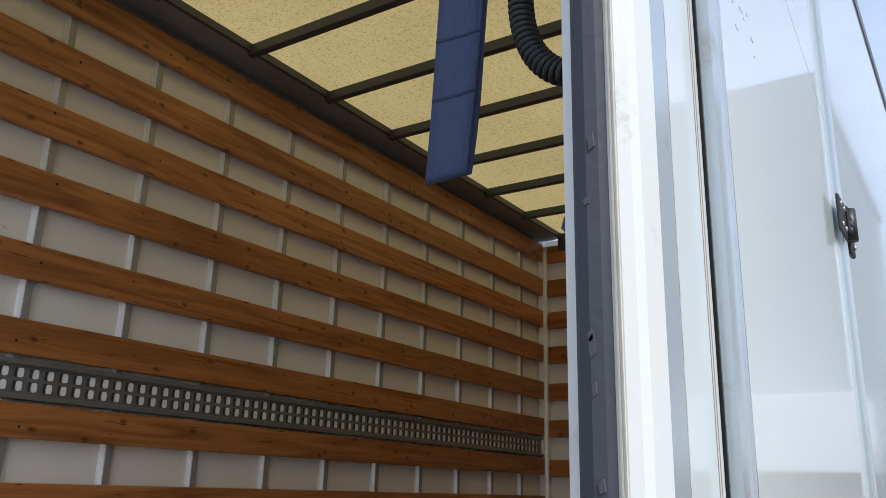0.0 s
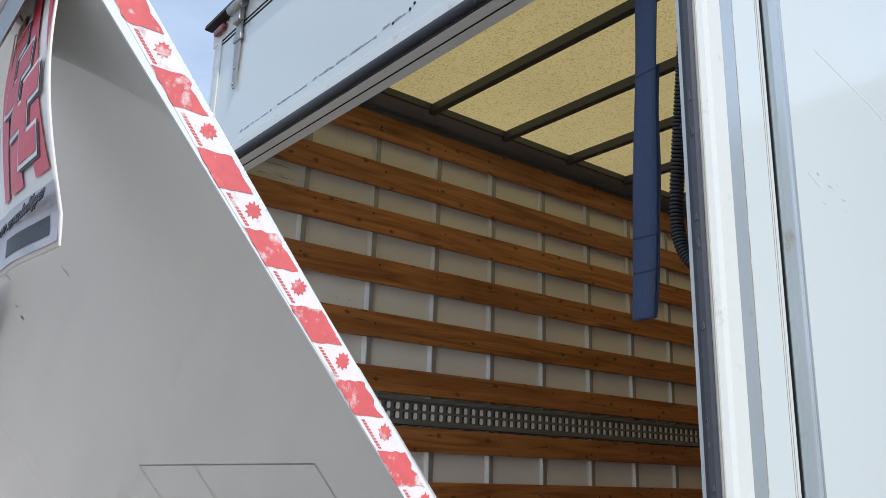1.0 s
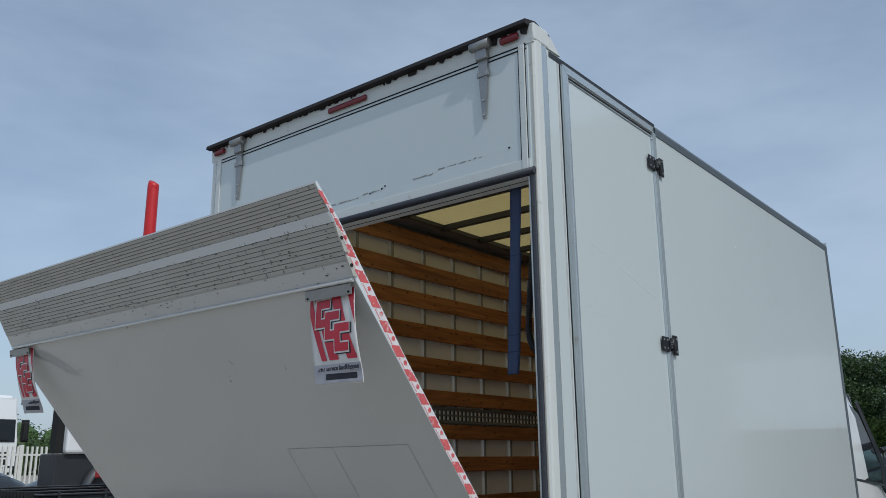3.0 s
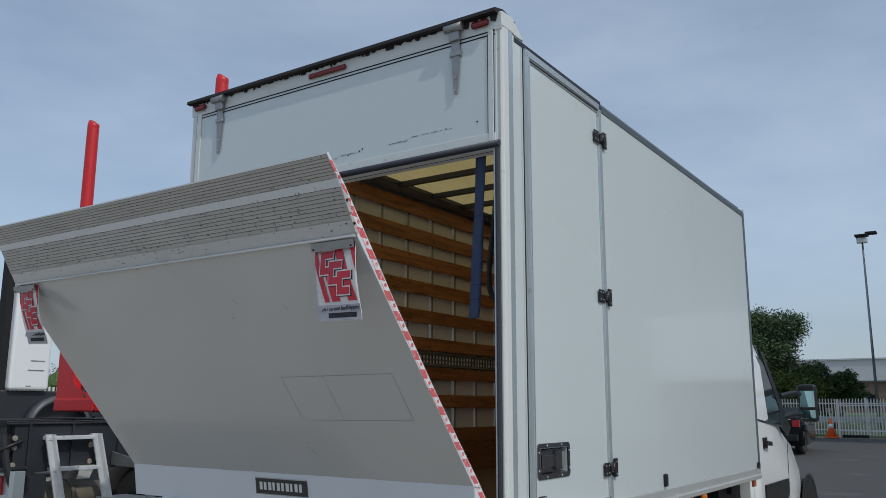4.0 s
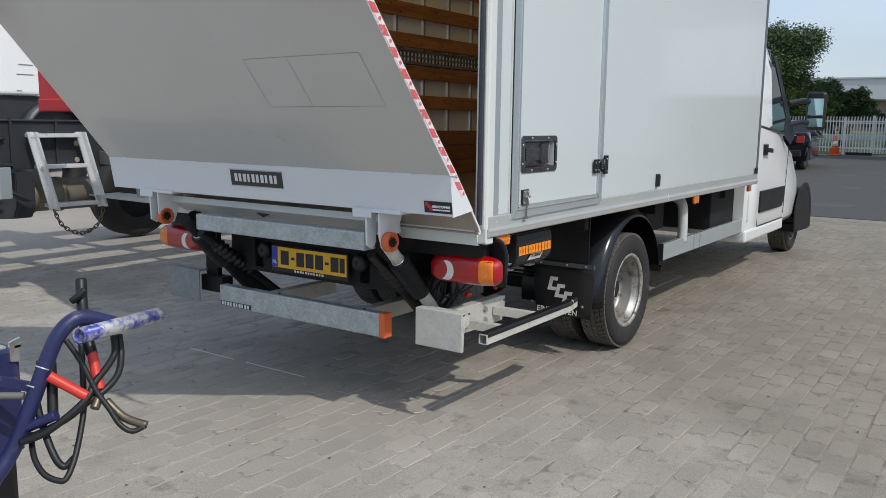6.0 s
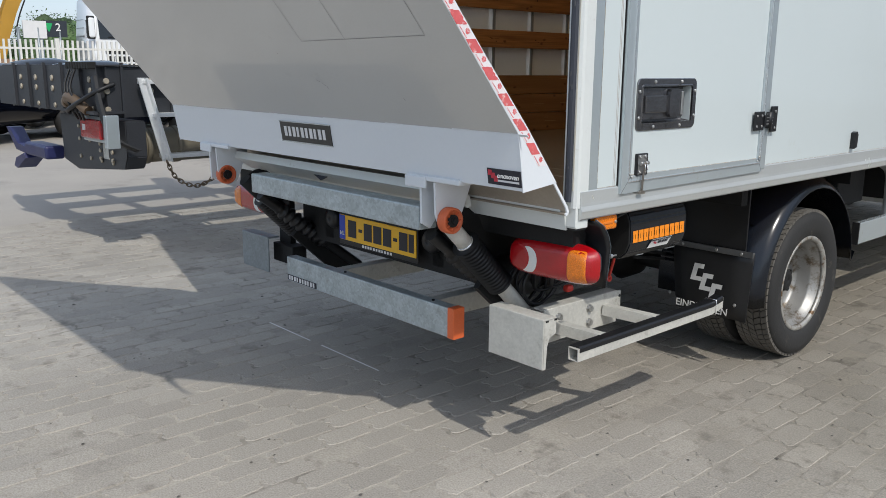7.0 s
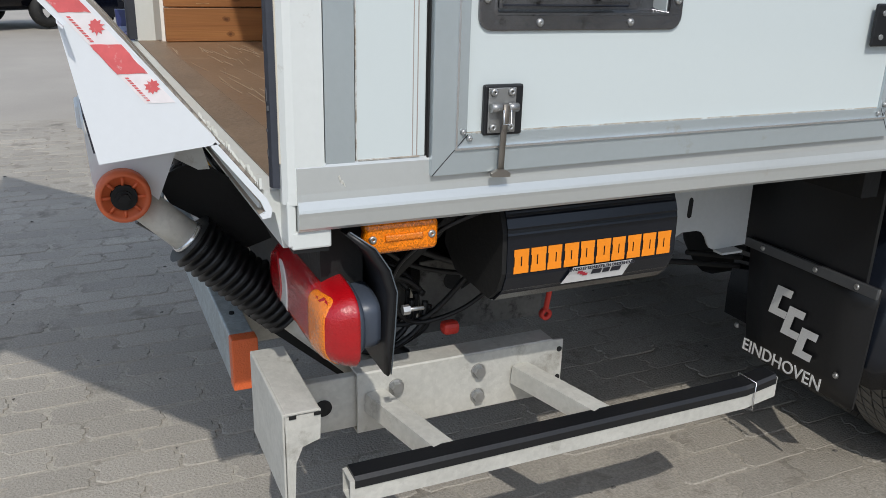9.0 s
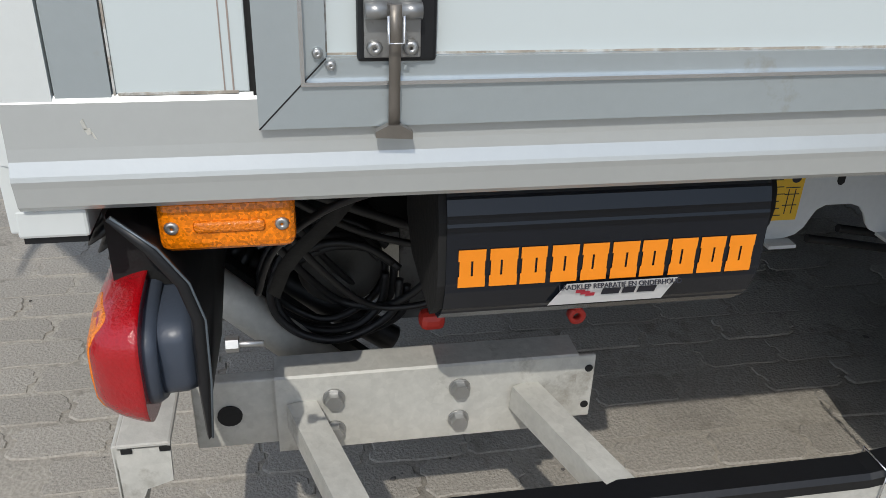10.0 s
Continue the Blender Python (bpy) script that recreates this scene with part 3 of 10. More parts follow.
# floor, roof, walls
tp("floor_panel", B(L + 0.03, R - 0.03, 0.012, Y1 - 0.02, FLOOR_Z - 0.03, FLOOR_Z), FLOOR_WOOD, "worn brown plywood load floor")
rs = bmesh.new()
box(rs, L + 0.03, R - 0.10, 0.03, Y1 - 0.02, 3.300, 3.320)
bmesh.ops.delete(rs, geom=[f for f in rs.faces if f.calc_center_median().z < 3.301], context="FACES")
tp("roof_sheet", rs, ROOF, "yellowish translucent roof sheet")
tp("side_wall", B(L, L + 0.045, 0.0, Y1, 0.95, 3.25), GRP, "white inner side wall panel")
tp("front_wall", B(L + 0.045, R - 0.045, Y1 - 0.04, Y1, 0.93, 3.25), GRP, "white front wall panel")
tp("cab_side_wall", B(-0.04, 0.0, 1.147, Y1 - 0.045, 1.0, 3.252), WHITE, "glossy white outer side wall panel")
tp("rear_side_panel", B(-0.04, 0.0, 0.0840, 0.1846, 1.0, 3.33, bevel=0.0015), WHITE, "narrow white panel beside the side door")
# roof rails outside and inside; the roof line falls slightly towards the cab
def sloped(bm, above=3.0):
    for v in bm.verts:
        if v.co.z > above:
            v.co.z += 0.037 - 0.0088 * (v.co.y - 0.15)
    return bm


rr = bmesh.new()
prism(rr, [(R - 0.05, 3.225), (R + 0.004, 3.225), (R + 0.006, 3.262), (R - 0.006, 3.284), (R - 0.03, 3.296), (R - 0.05, 3.296)], "Y", 1.15, Y1 + 0.004)
sloped(rr)
tp("roof_rail", rr, DARK_ALU, "dark grey roof edge rail")
rr = bmesh.new()
prism(rr, [(L + 0.05, 3.225), (L - 0.004, 3.225), (L - 0.006, 3.27), (L + 0.006, 3.296), (L + 0.03, 3.33), (L + 0.05, 3.33)], "Y", 0.04, Y1 + 0.004)
tp("roof_rail", rr, ALU, "grey aluminium roof edge rail")
rr = bmesh.new()
prism(rr, [(R - 0.05, 3.262), (R + 0.002, 3.262), (R + 0.006, 3.285), (R - 0.02, 3.298), (R - 0.05, 3.298)], "Y", 0.10, 1.145)
sloped(rr)
tp("door_header", rr, DARK_RAIL, "dark rail above the side door")
rr = bmesh.new()
prism(rr, [(L + 0.045, 3.318), (L + 0.045, 3.292), (L + 0.10, 3.284), (L + 0.15, 3.286), (L + 0.20, 3.296), (L + 0.205, 3.318)], "Y", 0.04, Y1 - 0.05)
tp("ceiling_rail", rr, surface("grey_ceiling_rail", (0.26, 0.275, 0.29), 0.45, metal=0.2, var=0.25, scale=5, grain=0.1, dirt=(0.12, 0.12, 0.12), dirt_at=0.6, dirt_scale=6), "grey coved rail along the ceiling")
tp("ceiling_rail", B(L + 0.206, L + 0.222, 0.04, Y1 - 0.05, 3.284, 3.316), DARK_RAIL, "dark edge strip of the ceiling")
rr = bmesh.new()
prism(rr, [(R - 0.045, 3.315), (R - 0.045, 3.262), (R - 0.10, 3.258), (R - 0.13, 3.262), (R - 0.20, 3.276), (R - 0.22, 3.282), (R - 0.22, 3.30), (R - 0.2, 3.315)], "Y", 0.14, Y1 - 0.05)
tp("ceiling_rail", rr, DARK_RAIL)
tp("ceiling_rail", B(L + 0.2, R - 0.2, Y1 - 0.09, Y1 - 0.045, 3.19, 3.315, bevel=0.006), DARK_RAIL)
for k in range(8):
    y = 0.515 + 0.4665 * k
    tp("roof_bow", B(L + 0.20, R - 0.20, y - 0.017, y + 0.017, 3.268, 3.314, bevel=0.004), DARK_RAIL, "dark steel roof bow" if k == 0 else "")

# corner posts at the front of the load space
fp = B(L + 0.048, L + 0.115, Y1 - 0.10, Y1 - 0.045, FLOOR_Z, 3.2, bevel=0.012)
tp("front_corner_post", fp, STUD, "grey aluminium corner post")
tp("front_corner_post", B(R - 0.115, R - 0.048, Y1 - 0.10, Y1 - 0.045, FLOOR_Z, 3.2, bevel=0.012), STUD)

# boards with screws along both side walls and the front
ROWS_Z = [(3.130, 3.247), (2.895, 3.010), (2.678, 2.790), (2.447, 2.560), (2.207, 2.318), (1.978, 2.085), (1.735, 1.838), (1.500, 1.609)]
STUDS = [0.428 + 0.3585 * k for k in range(11)]
for k, (z0, z1) in enumerate(ROWS_Z):
    tp("board", B(L + 0.067, L + 0.093, 0.056, Y1 - 0.09, z0, z1, bevel=0.004), BOARD, "orange-brown varnished lashing board")
    tp("board", B(R - 0.093, R - 0.067, 1.16, Y1 - 0.11, z0, z1, bevel=0.004), BOARD)
    tp("board", B(L + 0.12, R - 0.12, Y1 - 0.087, Y1 - 0.062, z0 - 0.012, z1 - 0.012, bevel=0.004), BOARD_X)
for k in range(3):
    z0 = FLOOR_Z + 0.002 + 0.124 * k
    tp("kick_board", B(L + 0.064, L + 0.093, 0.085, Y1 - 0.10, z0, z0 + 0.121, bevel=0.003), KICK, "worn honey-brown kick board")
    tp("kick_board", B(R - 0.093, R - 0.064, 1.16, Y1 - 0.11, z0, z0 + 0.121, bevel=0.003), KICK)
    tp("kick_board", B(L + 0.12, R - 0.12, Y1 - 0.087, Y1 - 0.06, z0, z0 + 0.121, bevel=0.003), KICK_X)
st = bmesh.new()
prism(st, [(L + 0.046, -0.011), (L + 0.046, 0.020), (L + 0.05, 0.020), (L + 0.05, 0.012), (L + 0.067, 0.012), (L + 0.067, -0.011)], "Z", FLOOR_Z, 3.2)
stud = tp("wall_stud", st, STUD_GREY, "grey aluminium wall stud")
se = bmesh.new()
prism(se, [(L + 0.046, -0.024), (L + 0.046, -0.0112), (L + 0.064, -0.0112), (L + 0.064, -0.0145), (L + 0.052, -0.019), (L + 0.049, -0.024)], "Z", FLOOR_Z, 3.2)
stud_edge = part("stud_edge", se, STUD, stud, "white sealed edge")
for y in STUDS:
    if y == STUDS[0]:
        stud.location.y = y
        continue
    o = new("wall_stud", stud.data)
    o.parent, o.matrix_parent_inverse = truck, stud.matrix_parent_inverse.copy()
    o.location.y = y
    edge = new("stud_edge", stud_edge.data)
    edge.parent, edge.matrix_parent_inverse = o, stud_edge.matrix_parent_inverse.copy()
sc = bmesh.new()
for z0, z1 in ROWS_Z:
    for i, y in enumerate(STUDS):
        zz, dy = z0 + (z1 - z0) * (0.52 + 0.22 * math.sin(7 * i + 31 * z0)), 0.03 * math.sin(3 * i + 17 * z0)
        cyl(sc, (L + 0.0925, y + dy, zz), (L + 0.0936, y + dy, zz), 0.0036 + 0.0012 * math.sin(5 * i + z0), seg=8)
tp("board_screws", sc, RUST, "small dark screw heads")["kind"] = "stuff"

# drying cracks along the grain and bruised edges of the boards
rnd = random.Random(33)
ck, ed = bmesh.new(), bmesh.new()
for z0, z1 in ROWS_Z:
    y = 0.12
    while y < 3.4:
        z = rnd.uniform(z0 + 0.02, z1 - 0.02)
        for k in range(rnd.choice((1, 1, 2, 3))):
            w, rise = rnd.uniform(0.02, 0.09), rnd.uniform(-0.007, 0.007)
            t = rnd.uniform(0.0007, 0.0017)
            prism(ck, [(y, z), (y + 0.4 * w, z + 0.7 * rise - t), (y + w, z + rise), (y + 0.5 * w, z + 0.7 * rise + t)], "X", L + 0.0925, L + 0.0934)
            y, z = y + w * rnd.uniform(0.4, 0.9), z + rise + rnd.uniform(-0.004, 0.004)
        y += rnd.uniform(0.08, 0.45)
    y = 0.1
    while y < 3.4:
        low, w, d = rnd.random() < 0.5, rnd.uniform(0.012, 0.05), rnd.uniform(0.002, 0.006)
        z, up = (z0, 1) if low else (z1, -1)
        prism(ed, [(y, z + 0.0035 * up), (y + w, z + 0.0035 * up), (y + 0.7 * w, z + (0.0035 + d) * up), (y + 0.25 * w, z + (0.0035 + 0.8 * d) * up)], "X", L + 0.0923, L + 0.0933)
        y += rnd.uniform(0.10, 0.5)
tp("board_crack", ck, surface("crack_brown", (0.075, 0.030, 0.012), 0.8, var=0.3, scale=30), "fine dark cracks along the grain of the boards")["kind"] = "stuff"
tp("board_bruise", ed, surface("bruise_brown", (0.12, 0.052, 0.020), 0.8, var=0.4, scale=40), "dark bruised edges of the boards")["kind"] = "stuff"

# dark rubbing marks on the white inner wall near the door
mk = bmesh.new()
for y0, zc, count, length in ((0.24, 2.855, 9, 0.10), (0.20, 2.600, 2, 0.05), (0.22, 2.375, 6, 0.045), (0.30, 2.150, 4, 0.05), (0.66, 2.375, 2, 0.02)):
    for k in range(count):
        y, z = y0 + rnd.uniform(-0.07, 0.07), zc + rnd.uniform(-0.036, 0.036)
        w, rise, t = length * rnd.uniform(0.35, 1.1), rnd.uniform(-0.014, 0.006), rnd.uniform(0.0006, 0.0016)
        prism(mk, [(y, z), (y + 0.5 * w, z + 0.7 * rise - t), (y + w, z + rise), (y + 0.5 * w, z + 0.7 * rise + t)], "X", L + 0.0445, L + 0.0458)
prism(mk, [(0.188, 2.395), (0.193, 2.395), (0.193, 2.440), (0.188, 2.446)], "X", L + 0.0445, L + 0.0458)
tp("rubbing_mark", mk, surface("rubbing_grey", (0.36, 0.35, 0.33), 0.7, var=0.3, scale=40), "thin dark rubbing marks on the inner wall")["kind"] = "stuff"

# flaked white paint spot and scratches on the kick boards
fl = bmesh.new()
rnd = random.Random(14)
for k in range(9):
    y, z = 1.82 + rnd.uniform(-0.035, 0.035), 1.268 + rnd.uniform(-0.035, 0.035)
    r = rnd.uniform(0.008, 0.022)
    prism(fl, [(y + r * rnd.uniform(0.5, 1.1) * math.cos(q), z + r * rnd.uniform(0.5, 1.1) * math.sin(q)) for q in (0.7 * i for i in range(9))], "X", L + 0.0928, L + 0.0936 + 0.0001 * k)
tp("paint_flake", fl, surface("flaked_white", (0.55, 0.54, 0.50), 0.7, var=0.2, scale=30), "flaked white paint spot on the kick board")["kind"] = "stuff"
fl = bmesh.new()
for k in range(60):
    y, z = rnd.uniform(0.15, 3.6), FLOOR_Z + rnd.uniform(0.02, 0.36)
    w = rnd.uniform(0.02, 0.13)
    prism(fl, [(y, z), (y + w, z + rnd.uniform(-0.004, 0.004)), (y + w, z + 0.0018), (y, z + 0.0022)], "X", L + 0.0928, L + 0.0933)
tp("board_scratch", fl, surface("raw_wood_scratch", (0.50, 0.33, 0.17), 0.8, var=0.3, scale=30), "pale scratches in the kick boards")["kind"] = "stuff"

# perforated lashing rail
lr = bmesh.new()
box(lr, L + 0.067, L + 0.070, 0.075, Y1 - 0.10, 1.846, 1.968)
prism(lr, [(L + 0.070, 1.846), (L + 0.088, 1.849), (L + 0.088, 1.862), (L + 0.079, 1.866), (L + 0.072, 1.866)], "Y", 0.075, Y1 - 0.10)
prism(lr, [(L + 0.070, 1.968), (L + 0.088, 1.965), (L + 0.088, 1.952), (L + 0.079, 1.948), (L + 0.072, 1.948)], "Y", 0.075, Y1 - 0.10)
tp("lashing_rail", lr, surface("dark_galvanised_rail", (0.235, 0.245, 0.25), 0.45, metal=0.5, var=0.2, scale=9, grain=0.1), "galvanised lashing rail with two rows of slots")
# slots are solid white shapes: the light in the openings is painted on
sl = bmesh.new()
y = 0.12
while y < Y1 - 0.13:
    for zc in (1.887, 1.927):
        prism(sl, [(y + 0.003 + 0.0095 * math.copysign(abs(math.cos(q)) ** 0.6, math.cos(q)), zc + 0.0145 * math.copysign(abs(math.sin(q)) ** 0.6, math.sin(q))) for q in (math.pi * k / 6 for k in range(12))], "X", L + 0.0702, L + 0.0745)
    y += 0.0485
tp("lashing_rail_slot", sl, LIT_SLOT, "slots of the lashing rail, their light painted white")["kind"] = "stuff"
sl = bmesh.new()
y = 0.12
while y < Y1 - 0.13:
    prism(sl, [(y - 0.016, 1.876), (y - 0.010, 1.872), (y - 0.007, 1.902), (y - 0.016, 1.902)], "X", L + 0.0702, L + 0.074)
    prism(sl, [(y - 0.016, 1.914), (y - 0.010, 1.912), (y - 0.007, 1.940), (y - 0.016, 1.940)], "X", L + 0.0702, L + 0.074)
    y += 0.0485
tp("lashing_rail_lip", sl, DARK_RAIL)["kind"] = "stuff"

# rear frame: sill, posts, header
sb = bmesh.new()
prism(sb, [(-0.045, 0.935), (-0.035, 0.957), (0.015, 0.957), (0.015, 0.872), (-0.012, 0.872), (-0.022, 0.925)], "X", L + 0.02, -0.055)
tp("rear_sill", sb, WHITE_EDGE, "white rear sill profile")
tp("sill_lip", B(L + 0.05, R - 0.06, -0.012, 0.06, 0.9575, 0.961), surface("worn_threshold", (0.23, 0.165, 0.115), 0.5, metal=0.2, var=0.35, scale=9, grain=0.2, dirt=(0.40, 0.36, 0.31), dirt_at=0.66, dirt_scale=20, bump=0.3), "worn brown threshold strip")
fs_ = bmesh.new()
rnd = random.Random(52)
for k in range(90):
    x, y = rnd.uniform(L + 0.15, R - 0.42), 0.07 + abs(rnd.gauss(0, 0.35))
    w, tilt_ = rnd.uniform(0.03, 0.26), rnd.uniform(-0.10, 0.10)
    t_ = rnd.uniform(0.0012, 0.0035)
    prism(fs_, [(x, y), (x + w, y + w * tilt_), (x + w, y + w * tilt_ + t_), (x, y + t_ * 0.5)], "Z", FLOOR_Z, FLOOR_Z + 0.0008)
tp("floor_scratch", fs_, surface("floor_scratch", (0.38, 0.29, 0.20), 0.8, var=0.3, scale=20), "pale scratches across the load floor")["kind"] = "stuff"
tp("floor_seam", B(L + 0.05, R - 0.06, 0.0612, 0.0655, FLOOR_Z, FLOOR_Z + 0.0012), UNDER, "dark seam behind the threshold")
pb = bmesh.new()
prism(pb, [(-0.056, 0.03), (-0.056, -0.012), (-0.018, -0.018), (-0.009, -0.018), (-0.001, -0.012), (0.003, -0.002), (0.003, 0.038), (-0.04, 0.038)], "Z", 0.945, 3.36)
tp("rear_post", pb, WHITE_EDGE, "white rear corner post")
pb = bmesh.new()
prism(pb, [(-0.03, 0.040), (0.0015, 0.040), (0.0015, 0.081), (-0.03, 0.081)], "Z", 0.997, 3.34)
ps = bmesh.new()
for a, b in ((-0.0145, -0.0130), (-0.0110, -0.0102)):
    box(ps, a, b, -0.0195, -0.0165, 1.0, 3.33)
parts("post_bead", ps, surface("ivory_bead", (0.60, 0.56, 0.47), 0.4, var=0.12, scale=8), truck, "thin ivory bead on the corner post")
ps = bmesh.new()
for a, b in ((0.1650, 0.1660), (0.1715, 0.1728)):
    box(ps, -0.01, 0.0006, a, b, 1.0, 3.325)
parts("panel_groove", ps, surface("dusty_groove", (0.34, 0.28, 0.25), 0.6, var=0.2, scale=10), truck, "thin dusty groove beside the door")
tp("post_strip", pb, ALU, "grey strip in the corner post")
pb = bmesh.new()
prism(pb, [(L + 0.07, 0.05), (L + 0.07, -0.012), (L + 0.04, -0.018), (L + 0.012, -0.018), (L + 0.002, -0.012), (L - 0.003, -0.002), (L - 0.003, 0.075), (L + 0.046, 0.075)], "Z", 0.96, 3.36)
tp("rear_post", pb, WHITE_EDGE, "white rear corner post")
pc = bmesh.new()
prism(pc, [(-0.054, 0.02), (-0.053, 0.0), (-0.047, -0.015), (-0.039, -0.026), (-0.030, -0.030), (-0.021, -0.027), (-0.017, -0.0185), (-0.036, -0.010)], "Z", 0.965, 2.735)
tp("rubber_seal", pc, RUBBER, "worn black rubber door seal")
pc = bmesh.new()
prism(pc, [(L + 0.068, 0.0), (L + 0.068, -0.040), (L + 0.062, -0.046), (L + 0.040, -0.046), (L + 0.034, -0.038), (L + 0.034, -0.019), (L + 0.050, -0.012)], "Z", 0.965, 2.735)
tp("rubber_seal", pc, RUBBER)
rag = bmesh.new()
rnd = random.Random(31)
z = 0.98
while z < 2.70:
    hh = rnd.uniform(0.006, 0.03)
    d = rnd.choice((0.002, 0.003, 0.005, 0.009)) * rnd.uniform(0.6, 1.2)
    prism(rag, [(-0.054, z), (-0.054 - d, z + hh * rnd.uniform(0.2, 0.6)), (-0.054 - d * rnd.uniform(0.2, 0.9), z + hh * 0.8), (-0.0525, z + hh)], "Y", -0.006, 0.012)
    z += hh + rnd.choice((0.0, 0.01, 0.03, 0.09))
tp("torn_seal_edge", rag, RUBBER, "torn edge of the rubber seal")["kind"] = "stuff"
rag = bmesh.new()
for k in range(26):
    x, z, w, hh = rnd.uniform(-0.034, -0.025), rnd.uniform(0.97, 1.75) if k < 18 else rnd.uniform(1.75, 2.7), rnd.uniform(0.002, 0.005), rnd.uniform(0.004, 0.022)
    prism(rag, [(x, z), (x + w, z + hh * 0.2), (x + w * 0.7, z + hh), (x - w * 0.3, z + hh * 0.7)], "Y", -0.0304, -0.0280)
tp("seal_scuff", rag, surface("seal_scuff", (0.075, 0.078, 0.085), 0.7, var=0.3, scale=30), "pale scuffs on the rubber seal")["kind"] = "stuff"
# corner foot under the sill
tp("sill_foot_pad", B(-0.058, -0.004, -0.006, 0.044, 0.874, 0.8795), BLACK)
tp("sill_end", box(B(-0.06, -0.0005, -0.014, -0.002, 0.885, 0.95, bevel=0.002), -0.062, 0.0, -0.009, 0.047, 0.880, 0.9065, bevel=0.003), WHITE_EDGE, "white end block of the sill")

# top of the rear: header with flaking trim
hb = bmesh.new()
prism(hb, [(0.03, 3.34), (-0.020, 3.325), (-0.026, 3.40), (0.0, 3.418), (0.12, 3.40), (0.2, 3.34)], "X", L, R - 0.015)
tp("rear_header", hb, WHITE_EDGE, "white rear header")
hb = bmesh.new()
prism(hb, [(-0.062, 3.404), (-0.058, 3.424), (0.02, 3.444), (0.14, 3.424), (0.14, 3.412), (0.0, 3.42), (-0.03, 3.402)], "X", L - 0.012, R - 0.03)
tp("header_trim", hb, RUST, "dark flaking rubber trim along the roof edge")
ragged = bmesh.new()
rnd = random.Random(5)
x = L
while x < R - 0.05:
    w = rnd.uniform(0.015, 0.07)
    d = rnd.choice((0.003, 0.006, 0.014, 0.030)) * rnd.uniform(0.5, 1.3)
    prism(ragged, [(x, 3.408), (x + w, 3.408), (x + w * rnd.uniform(0.5, 0.9), 3.402 - d), (x + w * rnd.uniform(0.05, 0.4), 3.402 - d * rnd.uniform(0.4, 1))], "Y", -0.0305, -0.0285)
    x += w
tp("torn_trim_edge", ragged, RUST, "torn lower edge of the roof trim")["kind"] = "stuff"
tp("corner_cap", B(-0.026, 0.005, -0.022, 0.10, 3.335, 3.418, bevel=0.008), WHITE_EDGE, "white corner cap")

# upper rear door: hinged flap with strap hinges, marker lamp and seal
flap = tp("rear_flap_door", B(L + 0.045, R - 0.045, -0.022, 0.006, 2.752, 3.322, bevel=0.003), WHITE, "white upper rear door flap, shut")
fr = bmesh.new()
for a in (3.300, 3.318):
    box(fr, L + 0.05, R - 0.05, -0.0245, -0.0215, a, a + 0.006)
box(fr, L + 0.055, L + 0.061, -0.0245, -0.0215, 2.80, 3.30)
box(fr, R - 0.095, R - 0.090, -0.0245, -0.0215, 2.80, 3.31)
box(fr, R - 0.062, R - 0.057, -0.0245, -0.0215, 2.76, 3.33)
part("door_groove", fr, UNDER, flap, "thin dark groove round the flap")
part("edge_profile", B(R - 0.09, R - 0.06, -0.0285, -0.0215, 2.755, 3.325, bevel=0.003), WHITE_EDGE, flap, "white edge profile")
part("edge_profile", B(L + 0.06, L + 0.10, -0.0285, -0.0215, 2.755, 3.325, bevel=0.003), WHITE_EDGE, flap)
part("edge_profile", B(L + 0.05, R - 0.05, -0.0265, -0.0215, 2.752, 2.800, bevel=0.002), WHITE_EDGE, flap)
fs = bmesh.new()
prism(fs, [(-0.030 + 0.0145 * math.cos(radians(a)), 2.742 + 0.0145 * math.sin(radians(a))) for a in range(0, 360, 24)], "X", L + 0.02, R - 0.028)
for f in fs.faces:
    f.smooth = len(f.verts) == 4
prism(fs, [(-0.022, 2.728), (0.004, 2.726), (0.004, 2.731), (-0.022, 2.740)], "X", L + 0.03, R - 0.05)
plate_ = prism(bmesh.new(), [(-0.014, 2.724), (0.050, 2.716), (0.052, 2.745), (-0.010, 2.752)], "X", L + 0.06, R - 0.06)
part("bottom_rail", plate_, WHITE_EDGE, flap, "grimy white rail under the flap")
line_ = prism(bmesh.new(), [(0.014, 2.7198), (0.019, 2.7192), (0.019, 2.7215), (0.014, 2.7215)], "X", L + 0.06, R - 0.06)
part("rail_groove", line_, UNDER, flap, "dark line along the rail")
part("bottom_seal", fs, RUBBER, flap, "black rubber seal under the flap")
scr = bmesh.new()
rnd = random.Random(9)
for a, b, z in ((-1.95, -1.70, 2.832), (-1.66, -1.46, 2.836), (-1.42, -1.22, 2.838), (-1.20, -1.06, 2.838), (-1.03, -0.90, 2.848), (-0.70, -0.58, 2.852), (-0.55, -0.30, 2.866)):
    zz, xx = z, a
    while xx < b:
        w = rnd.uniform(0.006, 0.04)
        prism(scr, [(xx, zz + rnd.uniform(-0.003, 0.002)), (min(xx + w, b), zz + rnd.uniform(-0.003, 0.002)), (min(xx + w, b), zz + rnd.uniform(0.002, 0.009)), (xx, zz + rnd.uniform(0.001, 0.008))], "Y", -0.0229, -0.0222)
        xx += w + rnd.choice((0.0, 0.0, 0.004, 0.015))
part("scrape_mark", scr, SCRAPE, flap, "long scrape marks in the paint")["kind"] = "stuff"
dots = bmesh.new()
for x, z in ((-0.155, 2.872), (-0.88, 2.862), (-0.90, 2.853), (-0.98, 2.845)):
    cyl(dots, (x, -0.024, z), (x, -0.021, z), 0.0048, seg=10)
parts("screw", dots, UNDER, flap)
